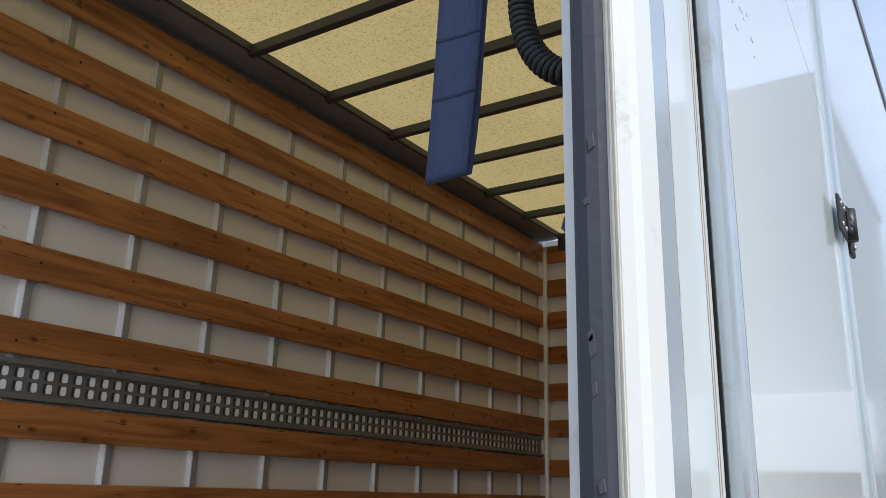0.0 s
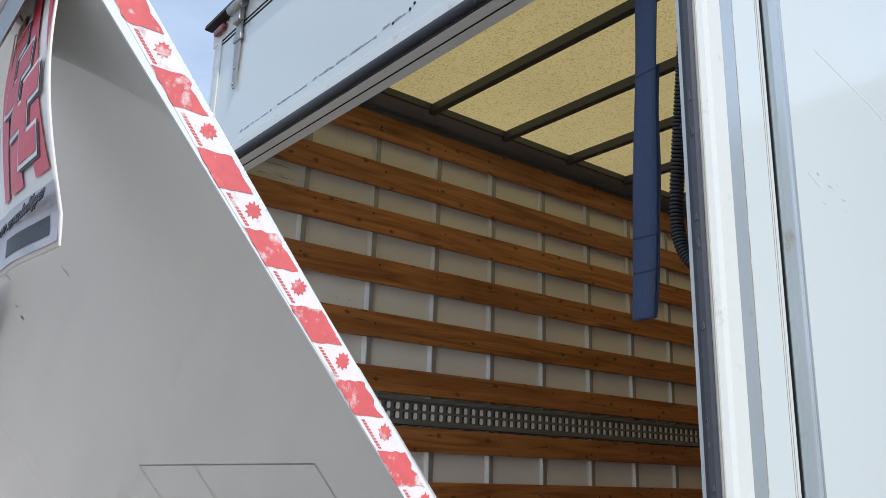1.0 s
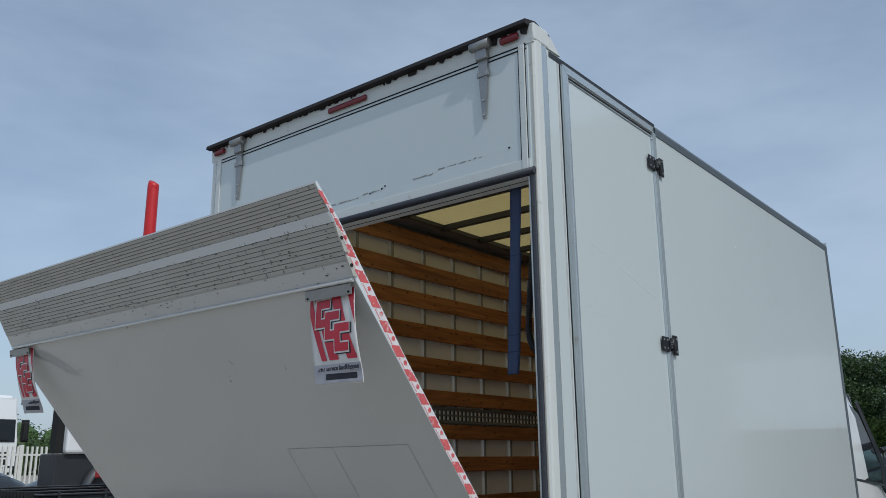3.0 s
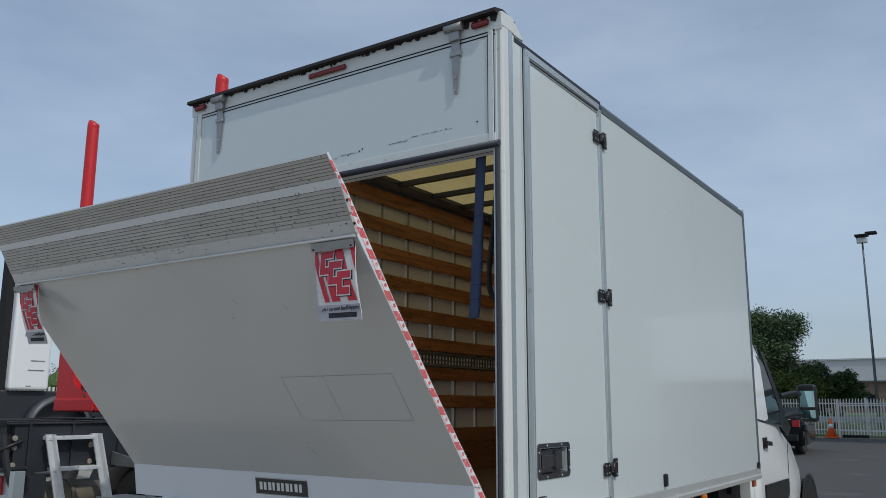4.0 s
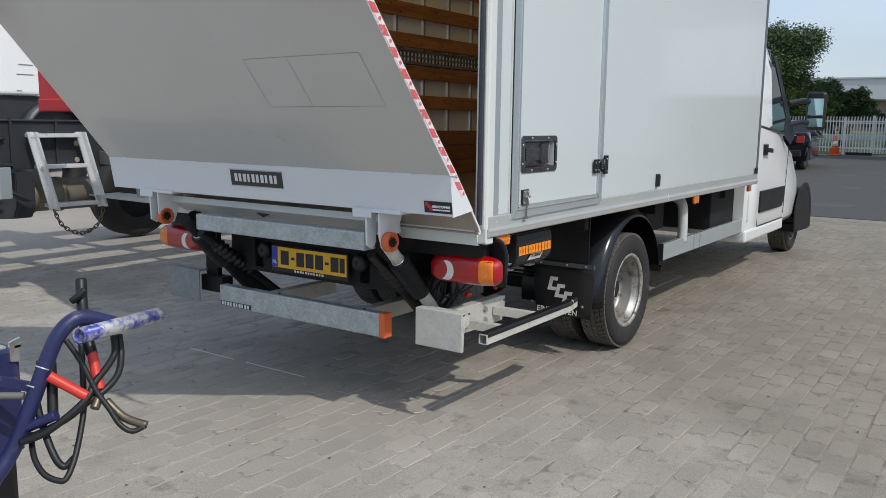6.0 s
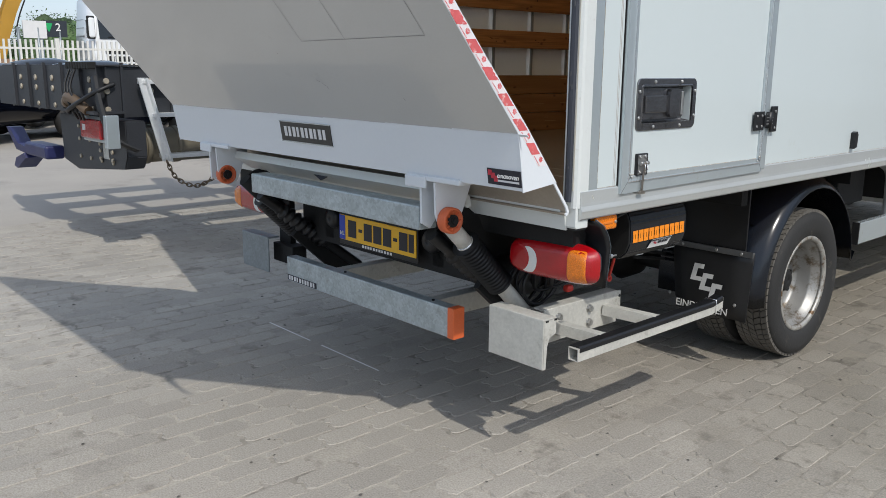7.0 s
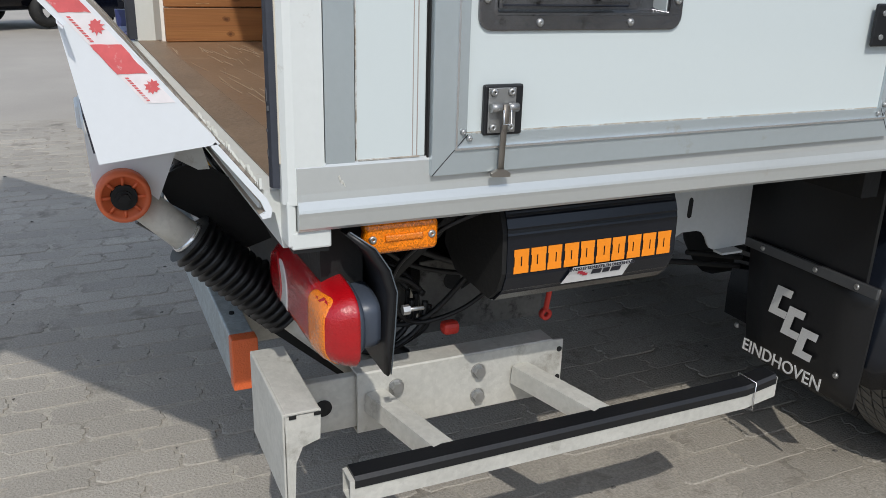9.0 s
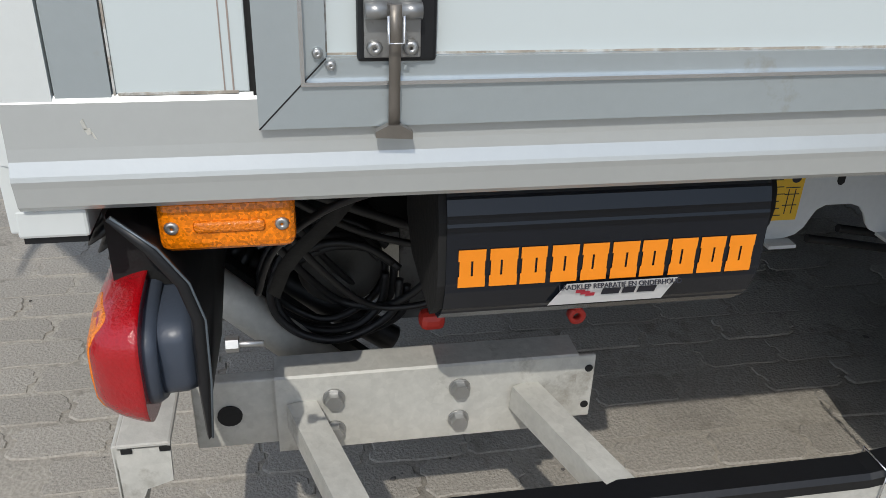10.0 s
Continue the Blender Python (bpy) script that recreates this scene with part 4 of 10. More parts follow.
for x in (-0.275, -2.03):
    h = bmesh.new()
    prism(h, [(x - 0.026, 3.34), (x - 0.022, 3.20), (x - 0.010, 3.06), (x - 0.007, 3.035), (x + 0.007, 3.035), (x + 0.010, 3.06), (x + 0.022, 3.20), (x + 0.026, 3.34)], "Y", -0.036, -0.0285)
    box(h, x - 0.032, x + 0.032, -0.041, -0.0285, 3.235, 3.262, bevel=0.003)
    cyl(h, (x - 0.052, -0.052, 3.382), (x + 0.052, -0.052, 3.382), 0.021, seg=14)
    box(h, x - 0.030, x + 0.030, -0.052, -0.028, 3.315, 3.385, bevel=0.004)
    hinge = part("strap_hinge", h, HINGE, flap, "long steel strap hinge")
    bo = bmesh.new()
    for dx, z in ((-0.020, 3.248), (0.020, 3.248), (0, 3.052), (0, 3.12)):
        cyl(bo, (x + dx, -0.042, z), (x + dx, -0.035, z), 0.0055, seg=8)
    parts("hinge_bolt", bo, STEEL, hinge)
lamp = bmesh.new()
box(lamp, -1.285, -1.005, -0.040, -0.024, 3.346, 3.376, bevel=0.010, seg=3)
part("marker_lamp", lamp, RED_DARK, flap, "long red marker lamp")
# the corner lamps' dark red has the shade under the header painted in
for x in (-0.13, -2.22):
    part("marker_lamp", B(x - 0.05, x + 0.05, -0.046, -0.024, 3.352, 3.388, bevel=0.012), RED_DARK, flap, "small red marker lamp, shade put into its red")

# pull strap and coiled cable in the opening
def strap_at(z, dy):
    """The strap hangs nearly straight, leaning a little inwards."""
    f = (2.735 - z) / 0.80
    return [(-0.196 - 0.062 * f + dx, 0.075 + 0.025 * math.sin(1.5 * f) + dy + 0.003 * math.sin(9 * f + 40 * dx), z) for dx in (-0.0275, -0.009, 0.009, 0.0275)]


wb = bmesh.new()
line = [(2.785 - 0.85 * k / 24, 0.0) for k in range(25)] + [(1.928, 0.003), (1.931, 0.008)] + [(1.945 + 0.5 * k / 14, 0.009 + 0.002 * math.sin(k)) for k in range(15)]
sheet(wb, [strap_at(z, dy) for z, dy in line], 0.0028, (0, 1, 0))
strap = tp("pull_strap", wb, WEB, "navy blue webbing pull strap with a sewn loop")
st = bmesh.new()
for z in (2.02, 2.09, 2.43):
    sheet(st, [[(x, y - 0.0004, zz) for x, y, _ in strap_at(z, 0.0)] for zz in (z, z + 0.004)], 0.0006, (0, 1, 0))
parts("stitch_row", st, surface("dark_thread", (0.02, 0.03, 0.07), 0.8, var=0.2, scale=60), strap, "dark stitching across the webbing")
cb = bmesh.new()
way = smooth_line([(-0.085, 0.06, 2.73), (-0.105, 0.08, 2.58), (-0.135, 0.09, 2.38), (-0.160, 0.095, 2.20), (-0.166, 0.095, 2.105), (-0.152, 0.09, 2.045), (-0.122, 0.085, 2.008), (-0.085, 0.08, 1.995), (-0.055, 0.075, 1.99)], 60)
even = [way[0]]
for p in way[1:]:
    while (p - even[-1]).length > 0.004:
        even.append(even[-1] + (p - even[-1]).normalized() * 0.004)
way = even
coil = []
up = Vector((0, 1, 0))
TURNS = 104
for k in range(TURNS * 10 + 1):
    f = k / (TURNS * 10) * (len(way) - 1.001)
    i = int(f)
    p, w = way[i].lerp(way[i + 1], f - i), (way[i + 1] - way[i]).normalized()
    s_ = w.cross(up).normalized()
    u_ = s_.cross(w)
    q = 2 * math.pi * k / 10
    coil.append(p + (s_ * math.cos(q) + u_ * math.sin(q)) * 0.0108)
tube(cb, coil, 0.0036, seg=6, curve=False)
tp("coiled_cable", cb, CABLE, "black coiled spring cable hanging in a loop")

# side door
dp = bmesh.new()
for ya, yb, za, zb in ((0.240, 0.283, 1.015, 3.205), (0.574, 1.082, 1.015, 3.205), (0.283, 0.574, 1.015, 1.195), (0.283, 0.574, 1.313, 3.205)):
    box(dp, -0.04, 0.006, ya, yb, za, zb)
bmesh.ops.remove_doubles(dp, verts=dp.verts[:], dist=0.0001)
door = tp("side_door", sloped(dp), WHITE, "glossy white side door, shut")
tp("door_gap", sloped(B(-0.05, -0.0012, 0.1848, 0.1885, 0.985, 3.272)), UNDER, "dark gap beside the door")
tp("door_gap", sloped(B(-0.05, -0.002, 1.109, 1.116, 0.99, 3.25)), UNDER)


def mitred(p0, p1, q0, q1, lo, hi):
    """A frame piece between an outer edge p0-p1 and an inner edge q0-q1 in the plane of the side."""
    return prism(bmesh.new(), [p0, p1, q1, q0], "X", lo, hi)


O = [(0.190, 0.973), (1.108, 0.978), (1.108, 3.255), (0.190, 3.260)]
M = [(0.224, 1.008), (1.088, 1.011), (1.088, 3.222), (0.224, 3.226)]
I = [(0.244, 1.029), (1.076, 1.030), (1.076, 3.196), (0.244, 3.200)]
part("frame_rubber", sloped(B(-0.03, 0.0020, 0.1870, 0.1898, 0.978, 3.258)), UNDER, door, "black rubber along the frame")
for k in range(4):
    j = (k + 1) % 4
    piece = part("door_frame", sloped(mitred(O[k], O[j], M[k], M[j], -0.03, 0.014)), ALU, door, "mitred aluminium door frame" if k == 0 else "")
    part("frame_lip", sloped(mitred(M[k], M[j], I[k], I[j], -0.03, 0.0115)), ALU, piece)
    d = [(M[q][0] + 0.0032 * (1 if q in (0, 3) else -1), M[q][1] + 0.0032 * (1 if q in (0, 1) else -1)) for q in (k, j)]
    part("frame_rib", sloped(mitred(M[k], M[j], d[0], d[1], 0.011, 0.0175)), ALU_BRIGHT, piece)
    e = [Vector(O[k]), Vector(I[k])]
    w = (e[1] - e[0]).normalized()
    w = Vector((-w.y, w.x)) * 0.0006
    part("mitre_line", sloped(prism(bmesh.new(), [tuple(e[0] - w), tuple(e[1] - w), tuple(e[1] + w), tuple(e[0] + w)], "X", 0.0138, 0.0143)), UNDER, piece)
part("frame_shadow_gap", sloped(B(-0.02, 0.0122, 0.242, 1.078, 3.203, 3.214)), UNDER, door)
riv = bmesh.new()
for y, z in ((0.2375, 1.033), (0.2475, 1.0235), (1.084, 1.036), (1.072, 1.021), (0.235, 3.22), (1.082, 3.21)):
    lathe(riv, [(0.0005, 0.0165), (0.0022, 0.0168), (0.004, 0.0155), (0.0045, 0.0118), (0.0005, 0.0113)], (0, y, z), "X", 12)
parts("frame_screw", riv, STEEL, door, "small frame screws")
tp("hinge_post", sloped(B(-0.04, 0.008, 1.116, 1.147, 0.985, 3.232, bevel=0.003)), ALU, "aluminium hinge post")
tp("front_edge_profile", B(-0.045, 0.006, Y1 - 0.045, Y1 + 0.004, 0.99, 3.232, bevel=0.004), DARK_ALU, "dark grey front edge profile")
for z in (3.070, 2.126, 1.176):
    h = bmesh.new()
    box(h, 0.014, 0.020, 1.012, 1.087, z - 0.036, z + 0.036, bevel=0.003)
    box(h, 0.008, 0.018, 1.148, 1.196, z - 0.046, z + 0.054, bevel=0.004)
    cyl(h, (0.022, 1.120, z - 0.03), (0.022, 1.120, z + 0.034), 0.012, seg=12)
    box(h, 0.014, 0.026, 1.082, 1.147, z - 0.022, z + 0.022, bevel=0.003)
    hg = part("hinge", h, BLACK, door, "black door hinge")
    b2 = bmesh.new()
    for dy, dz in ((1.030, 0.02), (1.030, -0.02), (1.067, 0.02), (1.067, -0.02), (1.172, 0.034), (1.172, -0.03)):
        cyl(b2, (0.018, dy, z + dz), (0.0225, dy, z + dz), 0.0048, seg=8)
    for q in (-0.012, 0.0, 0.012):
        box(b2, 0.026, 0.0275, 1.092, 1.140, z + q - 0.002, z + q + 0.002)
    parts("hinge_bolt", b2, STEEL, hg)

# recessed paddle handle
HANDLE = surface("handle_steel", (0.20, 0.20, 0.21), 0.17, metal=0.9, var=0.3, scale=14, grain=0.15, dirt=(0.03, 0.028, 0.026), dirt_at=0.60, dirt_scale=22, bump=0.1)
y0, y1, z0, z1 = 0.257, 0.602, 1.171, 1.338


def rounded(y0, y1, z0, z1, r, n=5):
    got = []
    for cy, cz, a0 in ((y1 - r, z1 - r, 0), (y0 + r, z1 - r, 90), (y0 + r, z0 + r, 180), (y1 - r, z0 + r, 270)):
        got += [(cy + r * math.cos(radians(a0 + 90 * k / n)), cz + r * math.sin(radians(a0 + 90 * k / n))) for k in range(n + 1)]
    return got


hb = bmesh.new()
loops = [[hb.verts.new((x, *p)) for p in q] for x, q in (
    (0.006, rounded(y0, y1, z0, z1, 0.020)), (0.010, rounded(y0, y1, z0, z1, 0.020)), (0.0115, rounded(y0 + 0.002, y1 - 0.002, z0 + 0.002, z1 - 0.002, 0.019)),
    (0.0115, rounded(y0 + 0.022, y1 - 0.022, z0 + 0.020, z1 - 0.020, 0.006)), (0.0135, rounded(y0 + 0.024, y1 - 0.024, z0 + 0.022, z1 - 0.022, 0.005)),
    (0.0135, rounded(y0 + 0.026, y1 - 0.026, z0 + 0.024, z1 - 0.024, 0.005)), (-0.026, rounded(y0 + 0.028, y1 - 0.028, z0 + 0.026, z1 - 0.026, 0.005)))]
for a, b in zip(loops, loops[1:]):
    for k in range(len(a)):
        j = (k + 1) % len(a)
        hb.faces.new((a[k], a[j], b[j], b[k]))
hb.faces.new(loops[-1])
handle = part("door_handle", hb, HANDLE, door, "dark steel recessed paddle handle")
part("handle_plate", box(bmesh.new(), -0.012, -0.002, y0 + 0.029, y1 - 0.088, z0 + 0.032, z1 - 0.030, bevel=0.003), HANDLE, handle)
part("paddle", box(bmesh.new(), -0.002, 0.005, y0 + 0.058, y1 - 0.150, z0 + 0.055, z1 - 0.055, bevel=0.003), HANDLE, handle, "dark metal paddle")
pd = bmesh.new()
tube(pd, [(0.004, y0 + 0.034, z0 + 0.030), (0.004, y0 + 0.034, z1 - 0.028)], 0.004, seg=8, curve=False)
part("hinge_pin", pd, STEEL, handle)
pd = bmesh.new()
prism(pd, rounded(y1 - 0.160, y1 - 0.078, z0 + 0.040, z1 - 0.036, 0.014), "X", 0.000, 0.012)
tongue = part("latch_tongue", pd, HANDLE, handle, "rounded latch tongue")
part("tongue_edge", box(bmesh.new(), 0.0115, 0.016, y1 - 0.096, y1 - 0.084, z0 + 0.046, z1 - 0.042, bevel=0.002), STEEL, tongue)
for py, pz in ((y0 + 0.095, z0 + 0.011), (y1 - 0.095, z0 + 0.011), (y0 + 0.095, z1 - 0.011), (y1 - 0.095, z1 - 0.011), (y0 + 0.011, z0 + 0.042), (y0 + 0.011, z1 - 0.042), (y1 - 0.011, z0 + 0.042), (y1 - 0.011, z1 - 0.042)):
    pd = bmesh.new()
    lathe(pd, [(0.0005, 0.0155), (0.0025, 0.0158), (0.005, 0.0145), (0.0065, 0.0112), (0.0005, 0.0108)], (0, py, pz), "X", 12)
    part("handle_screw", pd, STEEL, handle)

# over-centre latch below the handle
la = bmesh.new()
UPW = Matrix.Translation((0, 0.0, 0.010))
box(la, 0.006, 0.016, 0.268, 0.330, 1.016, 1.088, bevel=0.003)
latch = part("toggle_latch", turned(la, UPW), BLACK, door, "black toggle latch with a steel strap")
la = bmesh.new()
box(la, 0.016, 0.0185, 0.273, 0.317, 1.020, 1.084, bevel=0.001)
for y in (0.2735, 0.3005):
    cyl(la, (0.025, y, 1.057), (0.025, y + 0.016, 1.057), 0.0065, seg=12)
part("latch_body", turned(la, UPW), HINGE, latch, "bright steel latch body")
la = bmesh.new()
for y, z in ((0.281, 1.028), (0.309, 1.028), (0.281, 1.078), (0.309, 1.078)):
    lathe(la, [(0.0015, 0.0225), (0.005, 0.0225), (0.0065, 0.0185), (0.0015, 0.0185)], (0, y, z), "X", 10)
parts("latch_rivet", turned(la, UPW), STEEL, latch)
la = bmesh.new()
sheet(la, [[(x, 0.2915, z), (x, 0.3005, z)] for x, z in ((0.029, 1.072), (0.030, 1.05), (0.025, 1.03), (0.0225, 0.99), (0.0215, 0.972))], 0.0025, (-1, 0, 0))
prism(la, [(0.281, 0.967), (0.311, 0.965), (0.311, 0.971), (0.301, 0.977), (0.291, 0.977), (0.281, 0.972)], "X", 0.0165, 0.024)
part("latch_strap", la, surface("latch_strap_steel", (0.22, 0.20, 0.175), 0.45, metal=0.6, var=0.2, scale=30), latch, "grey steel latch strap")
la = bmesh.new()
tube(la, [(0.033, 0.290, 1.055), (0.035, 0.290, 1.035), (0.035, 0.302, 1.035), (0.033, 0.302, 1.055)], 0.0012, seg=6, curve=False)
part("latch_wire", turned(la, UPW), ALU_BRIGHT, latch)

# brown grime in the joints of the side
for y0, y1, z0, z1, x in ((0.245, 1.074, 1.0295, 1.0315, 0.0063), (0.086, 0.176, 0.9995, 1.0015, 0.0018), (0.0825, 0.0842, 1.0, 3.3, 0.0012), (0.244, 0.2455, 1.032, 3.2, 0.0063), (1.15, 4.3, 0.9995, 1.0012, 0.0008)):
    tp("grime_line", B(-0.001, x, y0, y1, z0, z1), GRIME, "thin brown grime in a joint")

# door holder on the side wall
ho = bmesh.new()
prism(ho, [(1.957, 1.018), (1.985, 1.024), (1.988, 1.082), (1.975, 1.096), (1.957, 1.09)], "X", 0.0, 0.022)
tp("door_holder", ho, BLACK, "small black door holder")

# side skirt profile with rib
sk = bmesh.new()
prism(sk, [(-0.03, 1.0), (0.0, 1.0), (0.004, 0.995), (0.0060, 0.960), (0.0072, 0.950), (0.0115, 0.939), (0.0125, 0.935), (0.0110, 0.929), (0.0085, 0.912), (0.004, 0.907), (-0.03, 0.907)], "Y", -0.001, Y1 + 0.006)
skirt = tp("side_skirt", sk, surface("skirt_profile", (0.58, 0.60, 0.59), 0.25, metal=0.45, var=0.06, scale=3, grain=0.03, dirt=(0.5, 0.48, 0.43), dirt_at=0.66, dirt_scale=8, bump=0.03), "ribbed light grey skirt profile")
sc = bmesh.new()
for q in ([(0.056, 0.981), (0.058, 0.983), (0.0605, 0.975), (0.058, 0.974)], [(0.0575, 0.975), (0.0625, 0.9755), (0.0635, 0.971), (0.060, 0.970)], [(0.0625, 0.972), (0.0645, 0.967), (0.0665, 0.966), (0.064, 0.972)]):
    prism(sc, q, "X", 0.004, 0.0058)
part("scratch", sc, GALV_DULL, skirt, "small scratch")
sk = bmesh.new()
prism(sk, [(L + 0.03, 1.0), (L, 1.0), (L - 0.006, 0.95), (L - 0.014, 0.936), (L - 0.009, 0.912), (L + 0.03, 0.907)], "Y", 0.004, Y1 + 0.006)
tp("side_skirt", sk, ALU)
tp("front_marker_lamp", B(0.004, 0.016, Y1 - 0.10, Y1 - 0.03, 1.0, 1.05, bevel=0.006), BLACK, "small dark lamp at the box front")
tp("left_outer_wall", B(L - 0.004, L - 0.0005, 0.08, Y1, 1.0, 3.225), WHITE, "white outer side wall")
tp("front_outer_wall", B(L + 0.01, R - 0.01, Y1 + 0.001, Y1 + 0.005, 0.93, 3.30), WHITE, "white outer front wall")
# faint scuffs on the side
sf = bmesh.new()
rnd = random.Random(3)
for k in range(14):
    y, z = 0.30 + rnd.uniform(0, 0.16), 2.19 + rnd.uniform(-0.03, 0.03)
    w = rnd.uniform(0.003, 0.012)
    prism(sf, [(y, z), (y + w, z - 0.002), (y + w, z), (y, z + 0.002)], "X", 0.006, 0.0065)
for y, z in ((2.2, 2.84), (2.21, 2.838), (1.7, 1.66)):
    prism(sf, [(y, z), (y + 0.03, z + 0.012), (y + 0.03, z + 0.015), (y, z + 0.003)], "X", 0.0, 0.0006)
tp("wall_scuff", sf, surface("scuff_grey", (0.55, 0.57, 0.57), 0.5, var=0.2, scale=30), "faint scuffs on the side")["kind"] = "stuff"
bm = prism(bmesh.new(), [(0.38, 2.505), (0.62, 2.455), (1.05, 2.335), (1.05, 2.331), (0.62, 2.451), (0.38, 2.503)], "X", 0.006, 0.0064)
tp("wall_crease", bm, surface("pale_crease", (0.66, 0.70, 0.69), 0.25), "faint pale crease in the side door")

# ---- tail lift ----
LX0, LX1 = L, -0.029
FOOT, BARP, MID, TIP = (-0.264, 1.181), (-1.046, 2.112), (-1.138, 2.275), (-1.218, 2.374)
WAY = Vector((0, BARP[0] - FOOT[0], BARP[1] - FOOT[1])).normalized()    # up along the plate
FACE = -Vector((0, WAY.z, -WAY.y))                                         # out of the underside


def on_plate(x, s, off=0.0):
    """A point on the underside: x along the truck's width, s up from the foot, off out of the plate."""
    return Vector((x, FOOT[0], FOOT[1])) + WAY * s + FACE * off


def plate_quad(bm, x0, x1, s0, s1, off=0.001, thick=0.001, skew=0.0):
    c = [on_plate(x0, s0, off), on_plate(x1, s0, off), on_plate(x1 + skew, s1, off), on_plate(x0 + skew, s1, off)]
    d = [p - FACE * thick for p in c]
    v = [bm.verts.new(p) for p in c] + [bm.verts.new(p) for p in d]
    for f in ((0, 1, 2, 3), (7, 6, 5, 4), (0, 4, 5, 1), (1, 5, 6, 2), (2, 6, 7, 3), (3, 7, 4, 0)):
        bm.faces.new([v[i] for i in f])


lb = bmesh.new()
prism(lb, [FOOT, (-0.240, 1.04), (-0.104, 1.046), (-0.232, 1.199), (-0.408, 1.402), (-0.582, 1.606), (-0.706, 1.757), (-0.836, 1.914), (-1.040, 2.178), BARP], "X", LX0 + 0.003, LX1 - 0.003)
lift = tp("tail_lift", lb, GREY_LIFT, "grey tail lift platform tilted half open")


def lp(name, bm, material, label=""):
    return part(name, bm, material, lift, label)


fb = bmesh.new()
prism(fb, [(-0.2665, 1.1835), (-0.240, 1.018), (-0.236, 1.0165), (-0.10, 1.032), (-0.10, 1.04), (-0.235, 1.024), (-0.258, 1.186)], "X", LX0 + 0.001, LX1 - 0.001)
lp("foot_profile", fb, WHITE_LIFT, "white painted foot profile")
nt = bmesh.new()
x = LX0 + 0.02
rnd = random.Random(21)
while x < LX1 - 0.03:
    w = rnd.uniform(0.02, 0.10)
    plate_quad(nt, x, x + w, -0.004, rnd.uniform(0.0025, 0.006), 0.0012, 0.002)
    x += w + 0.002
lp("foot_edge", nt, WHITE_LIFT)["kind"] = "stuff"
# tip: two ribbed aluminium sections with a white band between
ti = bmesh.new()
prism(ti, [BARP, (-1.040, 2.178), (-1.126, 2.284), (-1.214, 2.382), TIP, MID], "X", LX0 + 0.003, LX1 - 0.003)
lp("tip_section", ti, RIBBED, "scuffed ribbed aluminium tip section")


def on_tip(u, x, off):
    """u 0 to 1 from the bar to the bend, 1 to 2 from the bend to the tip."""
    a, b = (BARP, MID) if u <= 1 else (MID, TIP)
    f = u if u <= 1 else u - 1
    w = Vector((0, b[0] - a[0], b[1] - a[1]))
    nn = Vector((0, -w.z, w.y)).normalized()
    nn = Vector((0, -abs(nn.y), -abs(nn.z)))
    return Vector((x, a[0], a[1])) + w * f + nn * off


def tip_band(bm, u0, u1, off, x0=LX0 + 0.003, x1=LX1 - 0.003):
    q = [on_tip(u0, x0, off), on_tip(u0, x1, off), on_tip(u1, x1, off), on_tip(u1, x0, off)]
    p = [on_tip(u0, x0, -0.003), on_tip(u0, x1, -0.003), on_tip(u1, x1, -0.003), on_tip(u1, x0, -0.003)]
    v = [bm.verts.new(c) for c in q + p]
    for f in ((0, 1, 2, 3), (7, 6, 5, 4), (0, 4, 5, 1), (1, 5, 6, 2), (2, 6, 7, 3), (3, 7, 4, 0)):
        bm.faces.new([v[i] for i in f])


for k in range(8):
    bm = bmesh.new()
    tip_band(bm, 0.36 + k * 0.08, 0.36 + k * 0.08 + 0.069, 0.0028)
    lp("rib", bm, RIBBED, "ribbed aluminium strip" if k == 0 else "")
for k in range(7):
    bm = bmesh.new()
    tip_band(bm, 1.30 + k * 0.10, 1.30 + k * 0.10 + 0.084, 0.0028)
    lp("rib", bm, RIBBED)
bm = bmesh.new()
for u in [0.36 + k * 0.08 + 0.0705 for k in range(8)] + [1.30 + k * 0.10 + 0.086 for k in range(7)]:
    tip_band(bm, u, u + 0.008, 0.0006)
parts("groove", bm, surface("dirty_groove", (0.07, 0.066, 0.06), 0.8, var=0.4, scale=12, dirt=(0.22, 0.21, 0.19), dirt_at=0.6, dirt_scale=7), lift, "dark dirty groove between the ribs")
bm = bmesh.new()
tip_band(bm, 1.0, 1.27, 0.0035)
lp("white_band", bm, WHITE_LIFT, "white band across the tip section")
bm = bmesh.new()
tip_band(bm, 0.02, 0.33, 0.0015)
lp("plain_band", bm, GREY_LIFT, "plain grey band")
nk = bmesh.new()
rnd = random.Random(8)
for k in range(620):
    u = rnd.choice((rnd.uniform(0.36, 1.0), rnd.uniform(0.36, 1.0), rnd.uniform(0.05, 0.5), rnd.uniform(1.28, 1.98), 1.0 + rnd.uniform(-0.04, 0.03), 1.27))
    x = rnd.uniform(LX0 + 0.05, LX1 - 0.03)
    w, hh = rnd.uniform(0.002, 0.013), rnd.uniform(0.008, 0.04)
    if rnd.random() < 0.14:
        w, hh = rnd.uniform(0.001, 0.0025), rnd.uniform(0.05, 0.13)
    else:
        w, hh = w * 0.8, hh * 0.7
    v = [nk.verts.new(on_tip(u, x, 0.0042)), nk.verts.new(on_tip(u, x + w, 0.0042)), nk.verts.new(on_tip(min(u + hh, 2), x + w * rnd.uniform(0.4, 1.3), 0.0042)), nk.verts.new(on_tip(min(u + hh * rnd.uniform(0.5, 1), 2), x - w * rnd.uniform(0, 0.4), 0.0042))]
    nk.faces.new(v)
lp("scratch", nk, surface("dark_scratch", (0.085, 0.08, 0.076), 0.6, var=0.4, scale=60), "dark nicks and scratches")["kind"] = "stuff"
